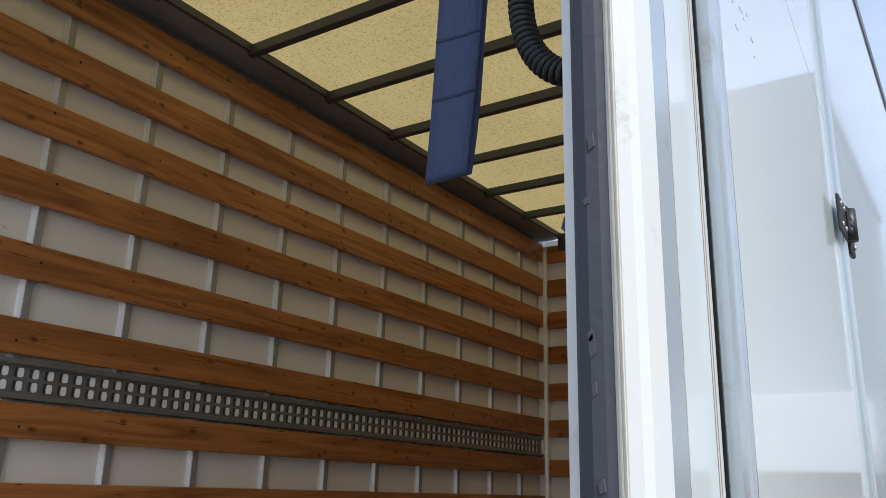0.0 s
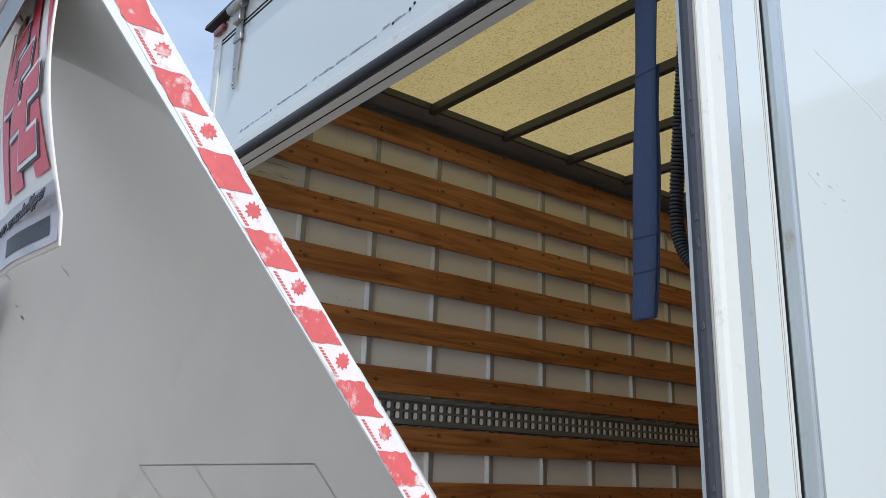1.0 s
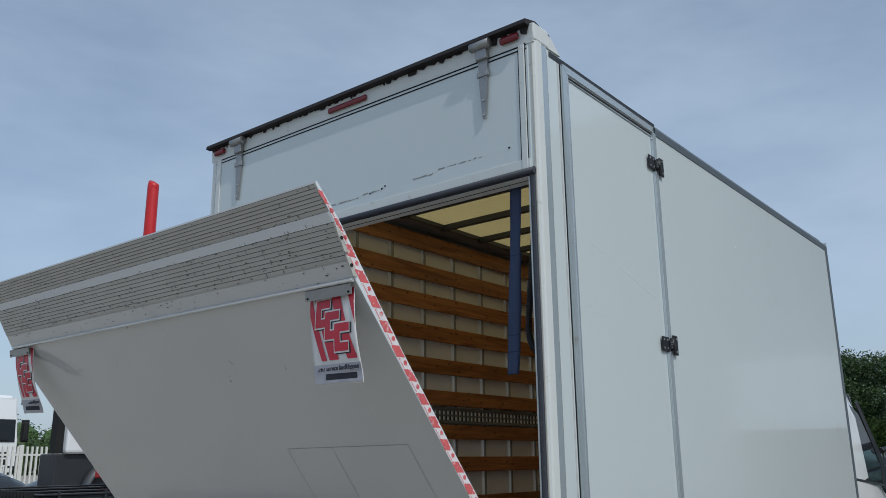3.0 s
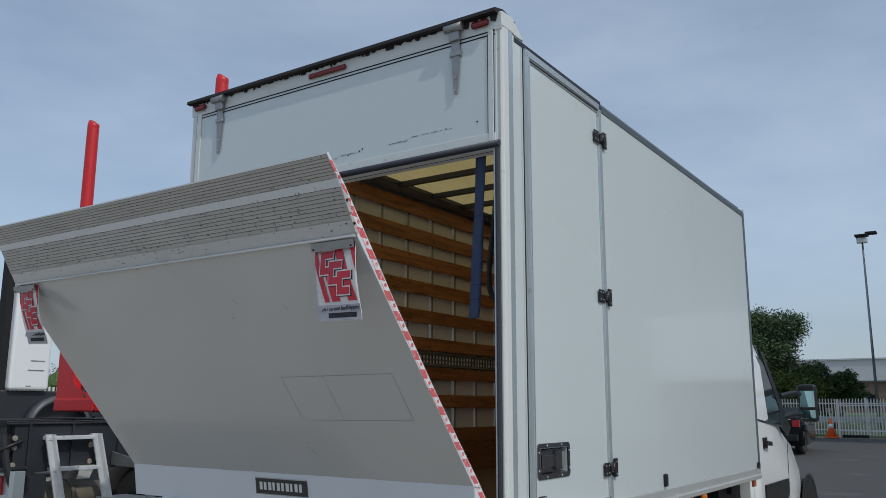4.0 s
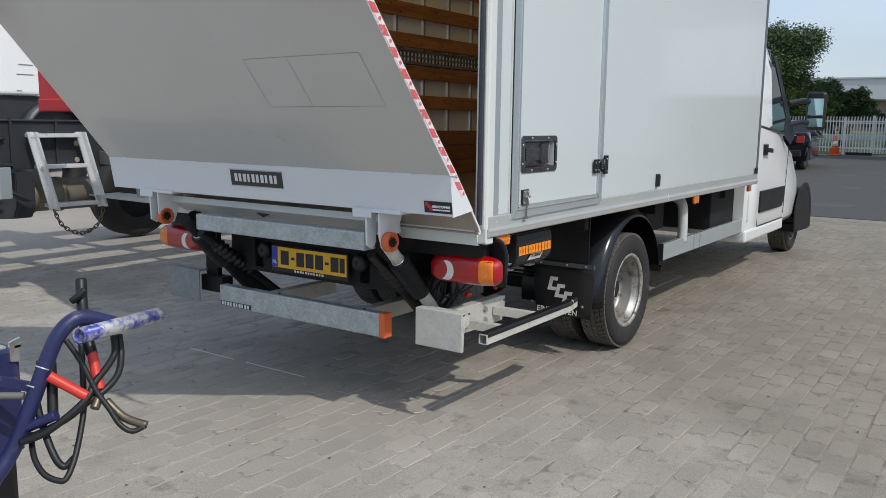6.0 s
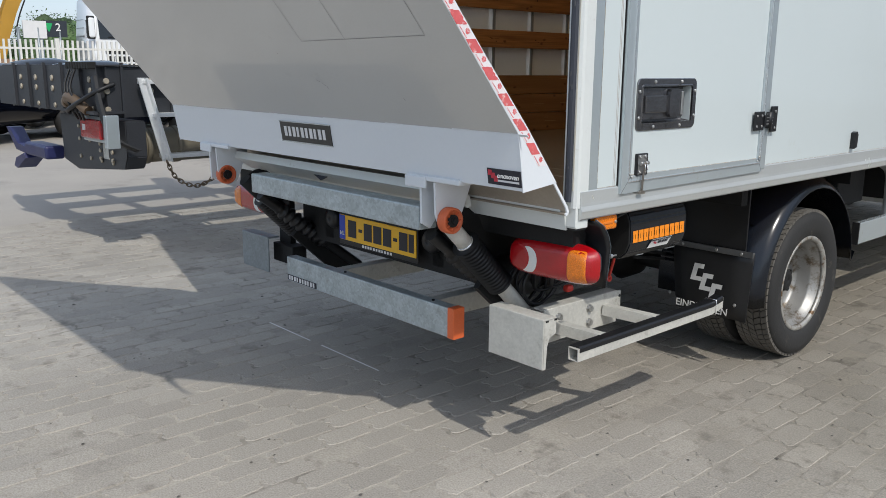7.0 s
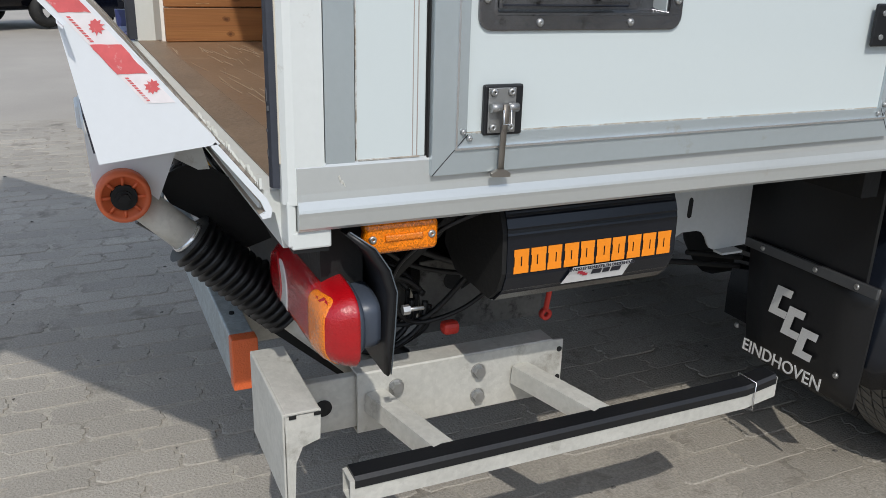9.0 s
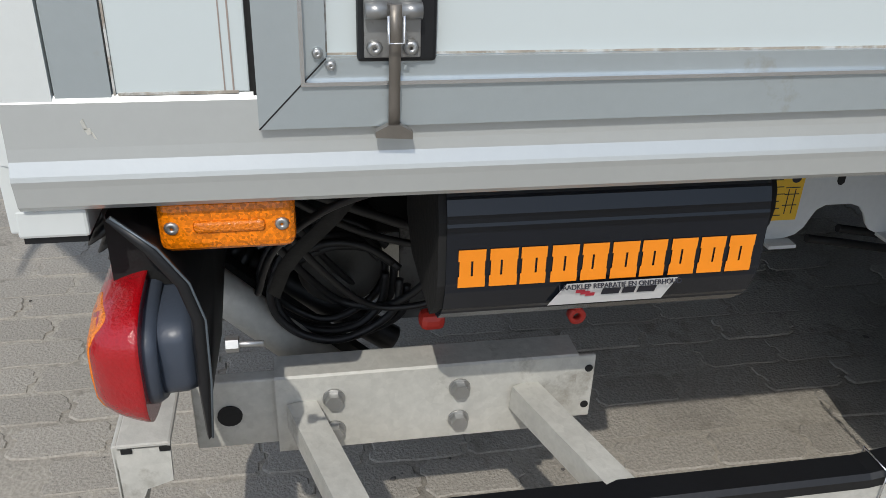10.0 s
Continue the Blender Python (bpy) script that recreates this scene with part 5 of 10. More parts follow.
# rod with the flag clamps
rd = bmesh.new()
cyl(rd, on_plate(LX0 + 0.03, 1.222, 0.008), on_plate(LX1 - 0.004, 1.222, 0.006), 0.0065, seg=10)
lp("rod", rd, GREY_LIFT, "grey rod across the plate")
# end plates with reflective tape
for x0, x1, side in ((LX1 - 0.004, LX1, 1), (LX0, LX0 + 0.004, -1)):
    e = bmesh.new()
    prism(e, [(-0.268, 1.186), (-0.240, 1.0145), (-0.094, 1.031), (-0.226, 1.197), (-0.404, 1.400), (-0.578, 1.604), (-0.702, 1.755), (-0.832, 1.912), (-1.122, 2.287), (-1.213, 2.383), TIP, MID, BARP], "X", x0, x1)
    end = lp("end_plate", e, WHITE_LIFT, "white end plate of the platform" if side == 1 else "")
    if side == -1:
        continue
    # tape runs along the inner edge, with level ends to its blocks
    INNER = [(1.031, -0.094), (1.197, -0.226), (1.400, -0.404), (1.604, -0.578), (1.755, -0.702), (1.912, -0.832), (2.287, -1.122), (2.383, -1.213)]

    def inner(z):
        for (za, ya), (zb, yb) in zip(INNER, INNER[1:]):
            if z <= zb:
                return ya + (yb - ya) * (z - za) / (zb - za)
        return INNER[-1][1]

    rnd = random.Random(4)

    def tape(bm, za, zb, wa, wb, dep, rough=0.0):
        """A block between two levels, wa to wb out from the inner edge."""
        ring = []
        for k in range(7):
            f = k / 6
            ring.append((inner(za) - wa + (wa - wb) * f, za + rough * rnd.uniform(-1, 0.3)))
        for k in range(1, 6):
            z = za + (zb - za) * k / 6
            ring.append((inner(z) - wb - rough * rnd.uniform(-0.3, 1), z))
        for k in range(7):
            f = k / 6
            ring.append((inner(zb) - wb + (wb - wa) * f, zb + rough * rnd.uniform(-0.3, 1)))
        for k in range(1, 6):
            z = zb + (za - zb) * k / 6
            ring.append((inner(z) - wa + rough * rnd.choice((0, 0, -1.5, 0.6, -3)), z))
        prism(bm, ring, "X", x1, x1 + dep)

    k = 0
    while 1.0865 + 0.0705 * k < 2.31:
        z = 1.0865 + 0.0705 * k
        low = 0.0 if k > 1 else 0.002
        far = 0.0 if z < 2.18 else 0.019
        bm = bmesh.new()
        tape(bm, z, z + 0.0700, 0.005 + low, 0.042 - far, 0.0006)
        part("white_tape", bm, WHITE_TAPE, end, "worn white reflective tape" if k == 0 else "")
        bm = bmesh.new()
        tape(bm, z + 0.0365, z + 0.0702, 0.005 + low, 0.0415 - far, 0.0011, 0.0009 if k < 3 else 0.0016)
        part("red_tape", bm, RED_TAPE, end, "worn red reflective tape" if k == 0 else "")
        bm = bmesh.new()
        zc = z + 0.020
        yc = inner(zc) - 0.0165 + far * 0.2
        pts = []
        for i in range(20):
            rr = 0.0095 * (rnd.uniform(0.85, 1.1) if i % 2 else rnd.uniform(0.55, 0.8))
            pts.append((yc + rr * math.cos(math.pi * i / 10), zc + rr * math.sin(math.pi * i / 10)))
        prism(bm, pts, "X", x1, x1 + 0.0011)
        part("red_mark", bm, RED_TAPE, end, "red mark on the tape" if k == 0 else "")
        bm = bmesh.new()
        for i in range(10):
            zz = z + 0.003 + 0.0030 * i
            tape(bm, zz, zz + 0.0019, 0.0335 - far, 0.0375 - far, 0.0011)
        parts("print_bar", bm, RED_TAPE, end)
        k += 1
    bm = bmesh.new()
    for s0, s1 in ((0.08, 0.42), (0.50, 0.92)):
        p0, p1 = on_tip(s0, 0, 0.0), on_tip(s1, 0, 0.0)
        prism(bm, [(p0.y - 0.006, p0.z - 0.004), (p1.y - 0.006, p1.z - 0.004), (p1.y + 0.010, p1.z - 0.004), (p0.y + 0.010, p0.z - 0.004)], "X", x1 - 0.002, x1 + 0.004)
    cl = part("edge_clip", bm, GALV_DULL, end, "worn metal edge clip")
    bm = bmesh.new()
    for u in (0.25, 0.72):
        p = on_tip(u, 0, 0)
        cyl(bm, (x1 + 0.002, p.y, p.z), (x1 + 0.006, p.y, p.z), 0.006, seg=10)
    parts("clip_bolt", bm, UNDER, cl)

# thin engraved panel lines and scratches on the underside
ln = bmesh.new()
for (xa, sa), (xb, sb) in (((-0.79, 0.590), (-0.175, 0.596)), ((-0.175, 0.596), (-0.175, 0.353)), ((-0.175, 0.353), (-0.795, 0.348)), ((-0.795, 0.348), (-0.79, 0.590)), ((-0.545, 0.594), (-0.55, 0.351))):
    d = Vector((xb - xa, sb - sa)).normalized()
    q = Vector((-d.y, d.x)) * 0.0007
    pts = [(xa - q.x, sa - q.y), (xb - q.x, sb - q.y), (xb + q.x, sb + q.y), (xa + q.x, sa + q.y)]
    v = [ln.verts.new(on_plate(px, ps, 0.0008)) for px, ps in pts]
    ln.faces.new(v)
lp("panel_line", ln, surface("panel_line", (0.22, 0.22, 0.22), 0.6, var=0.3, scale=20), "thin scored panel outline")
ln = bmesh.new()
for xa, sa, xb, sb, w in ((-0.825, 1.0, -0.800, 0.965, 0.0022), (-0.885, 0.915, -0.879, 0.902, 0.006), (-0.873, 0.937, -0.868, 0.93, 0.003), (-0.875, 0.185, -0.85, 0.172, 0.002), (-0.85, 0.172, -0.835, 0.15, 0.002), (-0.835, 0.16, -0.838, 0.135, 0.003), (-0.55, 0.95, -0.545, 0.92, 0.002), (-1.55, 1.05, -1.546, 1.045, 0.004), (-1.0, 0.3, -0.995, 0.296, 0.003), (-0.45, 0.12, -0.448, 0.1, 0.0015)):
    xb, sb, w = xa + (xb - xa) * 0.6, sa + (sb - sa) * 0.6, w * 0.7
    v = [ln.verts.new(on_plate(px, ps, 0.0008)) for px, ps in ((xa, sa), (xb, sb), (xb + w, sb + w), (xa + w, sa + w))]
    ln.faces.new(v)
rnd = random.Random(2)
for k in range(12):
    x, s = rnd.uniform(LX0 + 0.1, LX1 - 0.1), rnd.uniform(1.19, 1.222)
    w, hh = rnd.uniform(0.002, 0.004), rnd.uniform(0.003, 0.014)
    v = [ln.verts.new(on_plate(px, ps, 0.0008)) for px, ps in ((x, s), (x + w, s), (x + w * 1.5, s + hh), (x + w * 0.3, s + hh))]
    ln.faces.new(v)
lp("scuff", ln, surface("scuff_dark", (0.08, 0.078, 0.075), 0.6, var=0.3, scale=40), "small dark scuffs")["kind"] = "stuff"

# load side: fluted foot and grained skin
ls = bmesh.new()
a, b = Vector((0, -0.106, 1.046)), Vector((0, -0.702, 1.757))
w = (b - a).normalized()
nn = Vector((0, w.z, -w.y))
for k in range(6):
    p, q = a + w * (0.008 + 0.0145 * k), a + w * (0.017 + 0.0145 * k)
    v = [ls.verts.new(Vector((x, c.y, c.z)) + nn * o) for x in (LX0 + 0.006, LX1 - 0.006) for c, o in ((p, 0.0), (p, 0.004), (q, 0.004), (q, 0.0))]
    for f in ((0, 1, 5, 4), (1, 2, 6, 5), (2, 3, 7, 6), (0, 3, 2, 1), (4, 5, 6, 7)):
        ls.faces.new([v[i] for i in f])
parts("flute", ls, surface("worn_fluted_alu", (0.37, 0.33, 0.28), 0.5, metal=0.4, var=0.2, scale=8, grain=0.1), lift, "brown worn flute on the load side")
ls = bmesh.new()
p, q = a + w * 0.098, a + w * 0.90
v = [ls.verts.new(Vector((x, c.y, c.z)) + nn * 0.003) for x in (LX0 + 0.006, LX1 - 0.006) for c in (p, q)]
ls.faces.new((v[0], v[1], v[3], v[2]))
r = bmesh.ops.extrude_face_region(ls, geom=ls.faces[:])
bmesh.ops.translate(ls, vec=-nn * 0.004, verts=[e for e in r["geom"] if isinstance(e, bmesh.types.BMVert)])
lp("load_surface", ls, SKIN, "grained bare aluminium load surface")
ls = bmesh.new()
p, q = Vector((0, -0.706, 1.757)), Vector((0, -1.040, 2.178))
w = (q - p).normalized()
nn = Vector((0, w.z, -w.y))
v = [ls.verts.new(Vector((x, c.y, c.z)) + nn * o) for x in (LX0 + 0.006, LX1 - 0.006) for c in (p - w * 0.02, q) for o in (0.004, -0.004)]
for f in ((0, 2, 6, 4), (1, 5, 7, 3), (0, 4, 5, 1), (2, 3, 7, 6), (0, 1, 3, 2), (4, 6, 7, 5)):
    ls.faces.new([v[i] for i in f])
lp("load_surface", ls, SKIN)

# maker's plate: lettering as bars, and the dark service sticker
bm = bmesh.new()


def on_foot(x, z, off):
    y = -0.2665 + (1.1835 - z) * (0.0265 / 0.1655)
    return Vector((x, y - off, z))


def foot_quad(bm, x0, x1, z0, z1, off, thick=0.002):
    c = [on_foot(x0, z0, off), on_foot(x1, z0, off), on_foot(x1, z1, off), on_foot(x0, z1, off)]
    d = [p + Vector((0, thick, 0)) for p in c]
    v = [bm.verts.new(p) for p in c + d]
    for f in ((0, 1, 2, 3), (7, 6, 5, 4), (0, 4, 5, 1), (1, 5, 6, 2), (2, 6, 7, 3), (3, 7, 4, 0)):
        bm.faces.new([v[i] for i in f])


def bar_letters(n, x0, x1, z0, z1, add):
    """A row of plain block shapes standing for a maker's lettering."""
    step = (x1 - x0) / n
    for i in range(n):
        a = x0 + step * i
        add(a + step * 0.14, a + step * (0.78, 0.70, 0.82, 0.62)[i % 4], z0, z1)


foot_quad(bm, -1.325, -0.975, 1.080, 1.156, 0.004, 0.004)
badge = lp("maker_plate", bm, surface("grey_plate", (0.045, 0.045, 0.044), 0.4, metal=0.3, var=0.25, scale=18), "dark metal maker's plate with pale block marks")
bm = bmesh.new()
bar_letters(10, -1.300, -1.000, 1.100, 1.138, lambda a, b, c, d: foot_quad(bm, a, b, c, d, 0.0055, 0.0016))
parts("plate_mark", bm, PALE_INK, badge)
bm = bmesh.new()
foot_quad(bm, -1.328, -0.972, 1.077, 1.081, 0.005, 0.004)
foot_quad(bm, -1.328, -0.972, 1.155, 1.159, 0.005, 0.004)
parts("plate_rim", bm, ALU, badge)
bm = bmesh.new()
foot_quad(bm, -0.168, -0.012 - 0.02, 1.028, 1.076, 0.003, 0.003)
stick = lp("service_sticker", bm, INK, "small black service sticker")
bm = bmesh.new()
for i, (a, b) in enumerate(((0, 2), (1, 1), (2, 0))):
    foot_quad(bm, -0.164 + 0.011 * i, -0.148 + 0.011 * i, 1.037 + 0.009 * (2 - i), 1.055 + 0.008 * (2 - i), 0.0036, 0.001)
parts("sticker_logo", bm, FLAG_RED, stick)
bm = bmesh.new()
foot_quad(bm, -0.126, -0.040, 1.038, 1.044, 0.0036, 0.001)
part("sticker_bar", bm, PALE_INK, stick)
words("sticker_text", "eindhoven", 0.021, Matrix.Translation(on_foot(-0.083, 1.056, 0.0036)) @ pose(0, 0, 0, 81, 0, 0), PALE_INK, stick)

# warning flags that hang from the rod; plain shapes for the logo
def warning_flag(x0, x1, y_top, curl):
    def at(u, v, off=0.0):
        z = 2.112 - 0.300 * v
        bow = 0.020 * math.sin(math.pi * min(1, v * 1.1)) + curl * v * v * 0.02
        x = x0 + (x1 - x0) * u + 0.012 * v if curl > 0 else x0 + 0.02 + (x1 - x0) * (1 - 0.3 * v) * u + 0.05 * v
        y = y_top - bow * (0.4 + 0.6 * abs(u - 0.2)) + 0.05 * v * (1 if curl < 0 else 0.8) - 0.012 * math.sin(3 * u + 1) * v
        return Vector((x, y - off, z))

    def strip(bm, u0, u1, v0, v1, off, slant=0.0, n=8):
        m = max(1, math.ceil((u1 - u0) * 10))
        n = max(n, math.ceil((v1 - v0) * 20))
        grid = [[bm.verts.new(at(min(1, max(0, u0 + (u1 - u0) * i / m + slant * (v1 - v0) * k / n)), v0 + (v1 - v0) * k / n, off + 0.0008)) for i in range(m + 1)] for k in range(n + 1)]
        for k in range(n):
            for i in range(m):
                q = (grid[k][i], grid[k][i + 1], grid[k + 1][i + 1], grid[k + 1][i])
                if len({tuple(round(c, 6) for c in v.co) for v in q}) == 4:
                    bm.faces.new(q)
        for v in [v for v in bm.verts if not v.link_faces]:
            bm.verts.remove(v)

    bm = bmesh.new()
    sheet(bm, [[at(i / 20, j / 20) for i in range(21)] for j in range(21)], 0.0018, (0, 1, 0))
    flag = lp("warning_flag", bm, FLAG_WHITE, "red and white striped warning flag with a grey foot")
    for u0 in (-0.32, 0.06, 0.44, 0.82):
        bm = bmesh.new()
        strip(bm, max(0, u0), min(1.0, u0 + 0.20), 0.0, 0.76, 0.0012, 0.42, 12)
        bmesh.ops.remove_doubles(bm, verts=bm.verts[:], dist=0.00005)
        part("red_stripe", bm, FLAG_RED, flag, "slanting red stripe" if u0 < -0.3 else "")
    bm = bmesh.new()
    strip(bm, 0.0, 1.0, 0.80, 0.985, 0.0012, 0, 4)
    part("grey_foot", bm, FLAG_GREY, flag, "grey foot strip")
    for mat_, grow, off, dx in ((INK, 0.012, 0.0016, 0.030), (FLAG_WHITE, 0.016, 0.0020, 0.0), (FLAG_RED, 0.0, 0.0026, 0.0)):
        bm = bmesh.new()
        for i in range(3):
            u, v = 0.12 + 0.20 * i + dx, 0.14 + 0.13 * i + dx * 0.5
            g = grow
            strip(bm, u + 0.04 - g, u + 0.16 + g, v - g, v + 0.28 + g, off + 0.0001 * i, -0.16, 6)
            strip(bm, u + 0.16 - g, u + 0.36 + g, v - g, v + 0.085 + g, off + 0.0001 * i, -0.16, 3)
            strip(bm, u + 0.12 - g, u + 0.30 + g, v + 0.195 - g, v + 0.28 + g, off + 0.0001 * i, -0.16, 3)
        bmesh.ops.remove_doubles(bm, verts=bm.verts[:], dist=0.00003)
        parts("logo_shape", bm, mat_, flag)
    bm = bmesh.new()
    strip(bm, 0.26, 0.90, 0.895, 0.955, 0.0018, 0, 3)
    part("number_bar", bm, INK, flag)
    mid = at(0.55, 0.842, 0.004)
    words("flag_text", "24/7 service laadkleppen", 0.0225, Matrix.Translation(mid) @ pose(0, 0, 0, 84, 0, 0), INK, flag, wide=0.80)
    bm = bmesh.new()
    v = [on_plate(x0 - 0.004, 1.186, 0.028), on_plate(x1 + 0.006, 1.186, 0.028), on_plate(x1 + 0.006, 1.214, 0.012), on_plate(x0 - 0.004, 1.214, 0.012)]
    q = [bm.verts.new(p) for p in v] + [bm.verts.new(p - FACE * 0.004) for p in v]
    for f in ((0, 1, 2, 3), (7, 6, 5, 4), (0, 4, 5, 1), (1, 5, 6, 2), (2, 6, 7, 3), (3, 7, 4, 0)):
        bm.faces.new([q[i] for i in f])
    clamp = part("flag_clamp", bm, HINGE, flag, "dull steel flag clamp")
    for xx in (x0 + 0.008, x1 - 0.006):
        p = on_plate(xx, 1.193, 0.0215)
        bm = bmesh.new()
        cyl(bm, p, p + FACE * 0.004, 0.0042, seg=10)
        part("clamp_bolt", bm, UNDER, clamp)


warning_flag(-0.246, -0.050, -1.03, 1)
warning_flag(-2.315, -2.135, -1.035, -1)

# lower lip that bridges to the load floor
lo = bmesh.new()
LIP = [(-0.106, 1.028), (-0.100, 1.034), (-0.038, 0.954), (-0.031, 0.938), (-0.033, 0.927), (-0.044, 0.925), (-0.048, 0.931), (-0.040, 0.935), (-0.046, 0.950)]
prism(lo, LIP, "X", L + 0.03, -0.034)
lp("bridge_lip", lo, bpy.data.materials["worn_fluted_alu"], "worn bare metal bridging lip")
bm = bmesh.new()
for k in range(4):
    p, q = Vector((0, -0.096 + 0.0125 * k, 1.0295 - 0.0161 * k)), Vector((0, -0.0905 + 0.0125 * k, 1.0223 - 0.0161 * k))
    prism(bm, [(p.y, p.z), (p.y + 0.003, p.z + 0.0025), (q.y + 0.003, q.z + 0.0025), (q.y, q.z)], "X", L + 0.03, -0.036)
parts("lip_flute", bm, bpy.data.materials["worn_fluted_alu"], lift, "brown worn flute of the lip")
lp("lip_end", prism(bmesh.new(), LIP, "X", -0.034, -0.029), WHITE_LIFT, "white curled end of the lip")
wn_ = bmesh.new()
rnd = random.Random(6)
x = -0.62
while x < -0.07:
    w = rnd.uniform(0.004, 0.02)
    prism(wn_, [(x, 0.958), (x + w, 0.958), (x + w * 0.6, 0.962 + rnd.uniform(0, 0.012)), (x + w * 0.2, 0.960 + rnd.uniform(0, 0.006))], "Y", -0.040, -0.036)
    x += w
lp("worn_edge", wn_, WHITE_EDGE)["kind"] = "stuff"

# linkage: brackets, rollers, cross tube, cylinders with bellows
for cx, s in ((-0.40, 1), (2 * CX + 0.40, -1)):
    bm = bmesh.new()
    box(bm, cx - 0.150, cx + 0.110, -0.252, -0.150, 1.006, 1.024, bevel=0.004)
    box(bm, cx - 0.150, cx - 0.045, -0.258, -0.246, 0.982, 1.02, bevel=0.004)
    lp("lift_bracket", bm, WHITE_LIFT, "white lift bracket")
    bm = bmesh.new()
    bm.verts.ensure_lookup_table()
    prism(bm, [(-0.250, 1.005), (-0.245, 0.90), (-0.225, 0.85), (-0.190, 0.835), (-0.150, 0.845), (-0.085, 1.0)], "X", cx - 0.012, cx - 0.004)
    prism(bm, [(-0.245, 1.005), (-0.240, 0.86), (-0.205, 0.84), (-0.180, 0.87), (-0.185, 1.0)], "X", cx - 0.088, cx - 0.078)
    lp("bracket_plate", bm, WHITE_LIFT, "white side plate of the linkage")
    bm = bmesh.new()
    xr = cx + 0.015 * s
    lathe(bm, [(0.020, -0.020), (0.036, -0.022), (0.043, -0.016), (0.044, 0.0), (0.043, 0.016), (0.036, 0.020), (0.034, 0.012), (0.022, 0.012)], (xr, -0.200, 0.879), "X", 28)
    spokes = bmesh.new()
    for k in range(8):
        a = math.pi * k / 4
        c, d = math.cos(a), math.sin(a)
        cyl(spokes, (xr + 0.013, -0.2 + 0.020 * c, 0.879 + 0.020 * d), (xr + 0.013, -0.2 + 0.036 * c, 0.879 + 0.036 * d), 0.003, seg=6)
    roll = lp("roller", bm, ROLLER, "orange plastic roller")
    parts("spoke", spokes, ROLLER, roll)
    bm = bmesh.new()
    cyl(bm, (xr - 0.03, -0.2, 0.879), (xr + 0.018, -0.2, 0.879), 0.021, seg=18)
    cyl(bm, (xr + 0.018, -0.2, 0.879), (xr + 0.023, -0.2, 0.879), 0.013, seg=18)
    cyl(bm, (xr + 0.022, -0.2, 0.879), (xr + 0.031, -0.2, 0.879), 0.0095, seg=6, smooth=False)
    part("axle_nut", bm, UNDER, roll, "dark axle nut")
    # cylinder, bellows and second ram
    cyl_x = cx - 0.02 if s == 1 else cx + 0.13
    a, b = Vector((cyl_x, -0.185, 0.868)), Vector((cyl_x, 0.260, 0.430))
    bm = bmesh.new()
    cyl(bm, a, a.lerp(b, 0.26), 0.029, seg=18)
    cyl(bm, a.lerp(b, 0.45), b, 0.030, seg=18)
    # the right cylinder is galvanised grey, the left one black
    cy = lp("lift_cylinder", bm, GALV_DULL if s == 1 else UNDER, "grey hydraulic lift cylinder" if s == 1 else "black hydraulic lift cylinder")
    bm = bmesh.new()
    n = 15
    w, sd, up = frame_of(b - a)
    rings = []
    for k in range(n * 4 + 1):
        t = 0.20 + 0.38 * k / (n * 4)
        rr = 0.040 + 0.011 * math.cos(2 * math.pi * k / 4)
        c = a.lerp(b, t)
        rings.append([bm.verts.new(c + sd * rr * math.cos(q) + up * rr * math.sin(q)) for q in (2 * math.pi * i / 20 for i in range(20))])
    for p, q in zip(rings, rings[1:]):
        for i in range(20):
            f = bm.faces.new((p[i], p[(i + 1) % 20], q[(i + 1) % 20], q[i]))
            f.smooth = True
    bm.faces.new(rings[0])
    bm.faces.new(rings[-1])
    part("bellows", bm, BLACK, cy, "black ribbed rubber bellows")
    bm = bmesh.new()
    c = a.lerp(b, 0.195)
    lathe(bm, [(0.028, -0.006), (0.0325, -0.006), (0.0325, 0.006), (0.028, 0.006)], (0, 0, 0), "Z", 20)
    box(bm, 0.028, 0.046, -0.006, 0.006, -0.006, 0.012)
    turned(bm, Matrix.Translation(c) @ (b - a).to_track_quat("Z", "Y").to_matrix().to_4x4())
    part("hose_clamp", bm, ALU_BRIGHT, cy, "bright hose clamp")
    bm = bmesh.new()
    a2, b2 = a + Vector((-0.10 * s, 0.02, -0.06)), b + Vector((-0.11 * s, 0.10, -0.02))
    tube(bm, [a2, a2.lerp(b2, 0.5), b2], 0.03, seg=14, n=40, radius_at=lambda t: 0.030 + (0.010 * math.cos(40 * math.pi * t) if 0.2 < t < 0.65 else -0.006))
    lp("tilt_cylinder", bm, BLACK, "black tilt cylinder with bellows")
    bm = bmesh.new()
    ax = cx - 0.085 if s == 1 else cx + 0.19
    box(bm, ax, ax + 0.025, 0.10, 0.50, 0.52, 0.60)
    turned(bm, Matrix.Translation((0, -0.16, 0.8)) @ pose(0, 0, 0, -42, 0, 0) @ Matrix.Translation((0, 0.16, -0.56)))
    lp("lift_arm", bm, UNDER, "black lift arm")
    bm = bmesh.new()
    xl = cx - 0.075 if s == 1 else cx + 0.067
    prism(bm, [(-0.141, 0.878), (-0.100, 0.900), (-0.056, 0.906), (0.013, 0.855), (0.061, 0.75), (0.006, 0.733), (-0.063, 0.797), (-0.12, 0.835)], "X", xl, xl + 0.008)
    lp("link_plate", bm, UNDER, "black link plate of the lift")
bm = bmesh.new()
box(bm, -1.63, -0.50, -0.235, -0.155, 0.832, 0.915, bevel=0.006)
lp("cross_tube", bm, GALV, "galvanised square cross tube")
bm = bmesh.new()
prism(bm, [(-0.15, 0.985), (-0.06, 0.94), (-0.05, 0.90), (-0.07, 0.90), (-0.16, 0.955)], "X", -1.92, -0.44)
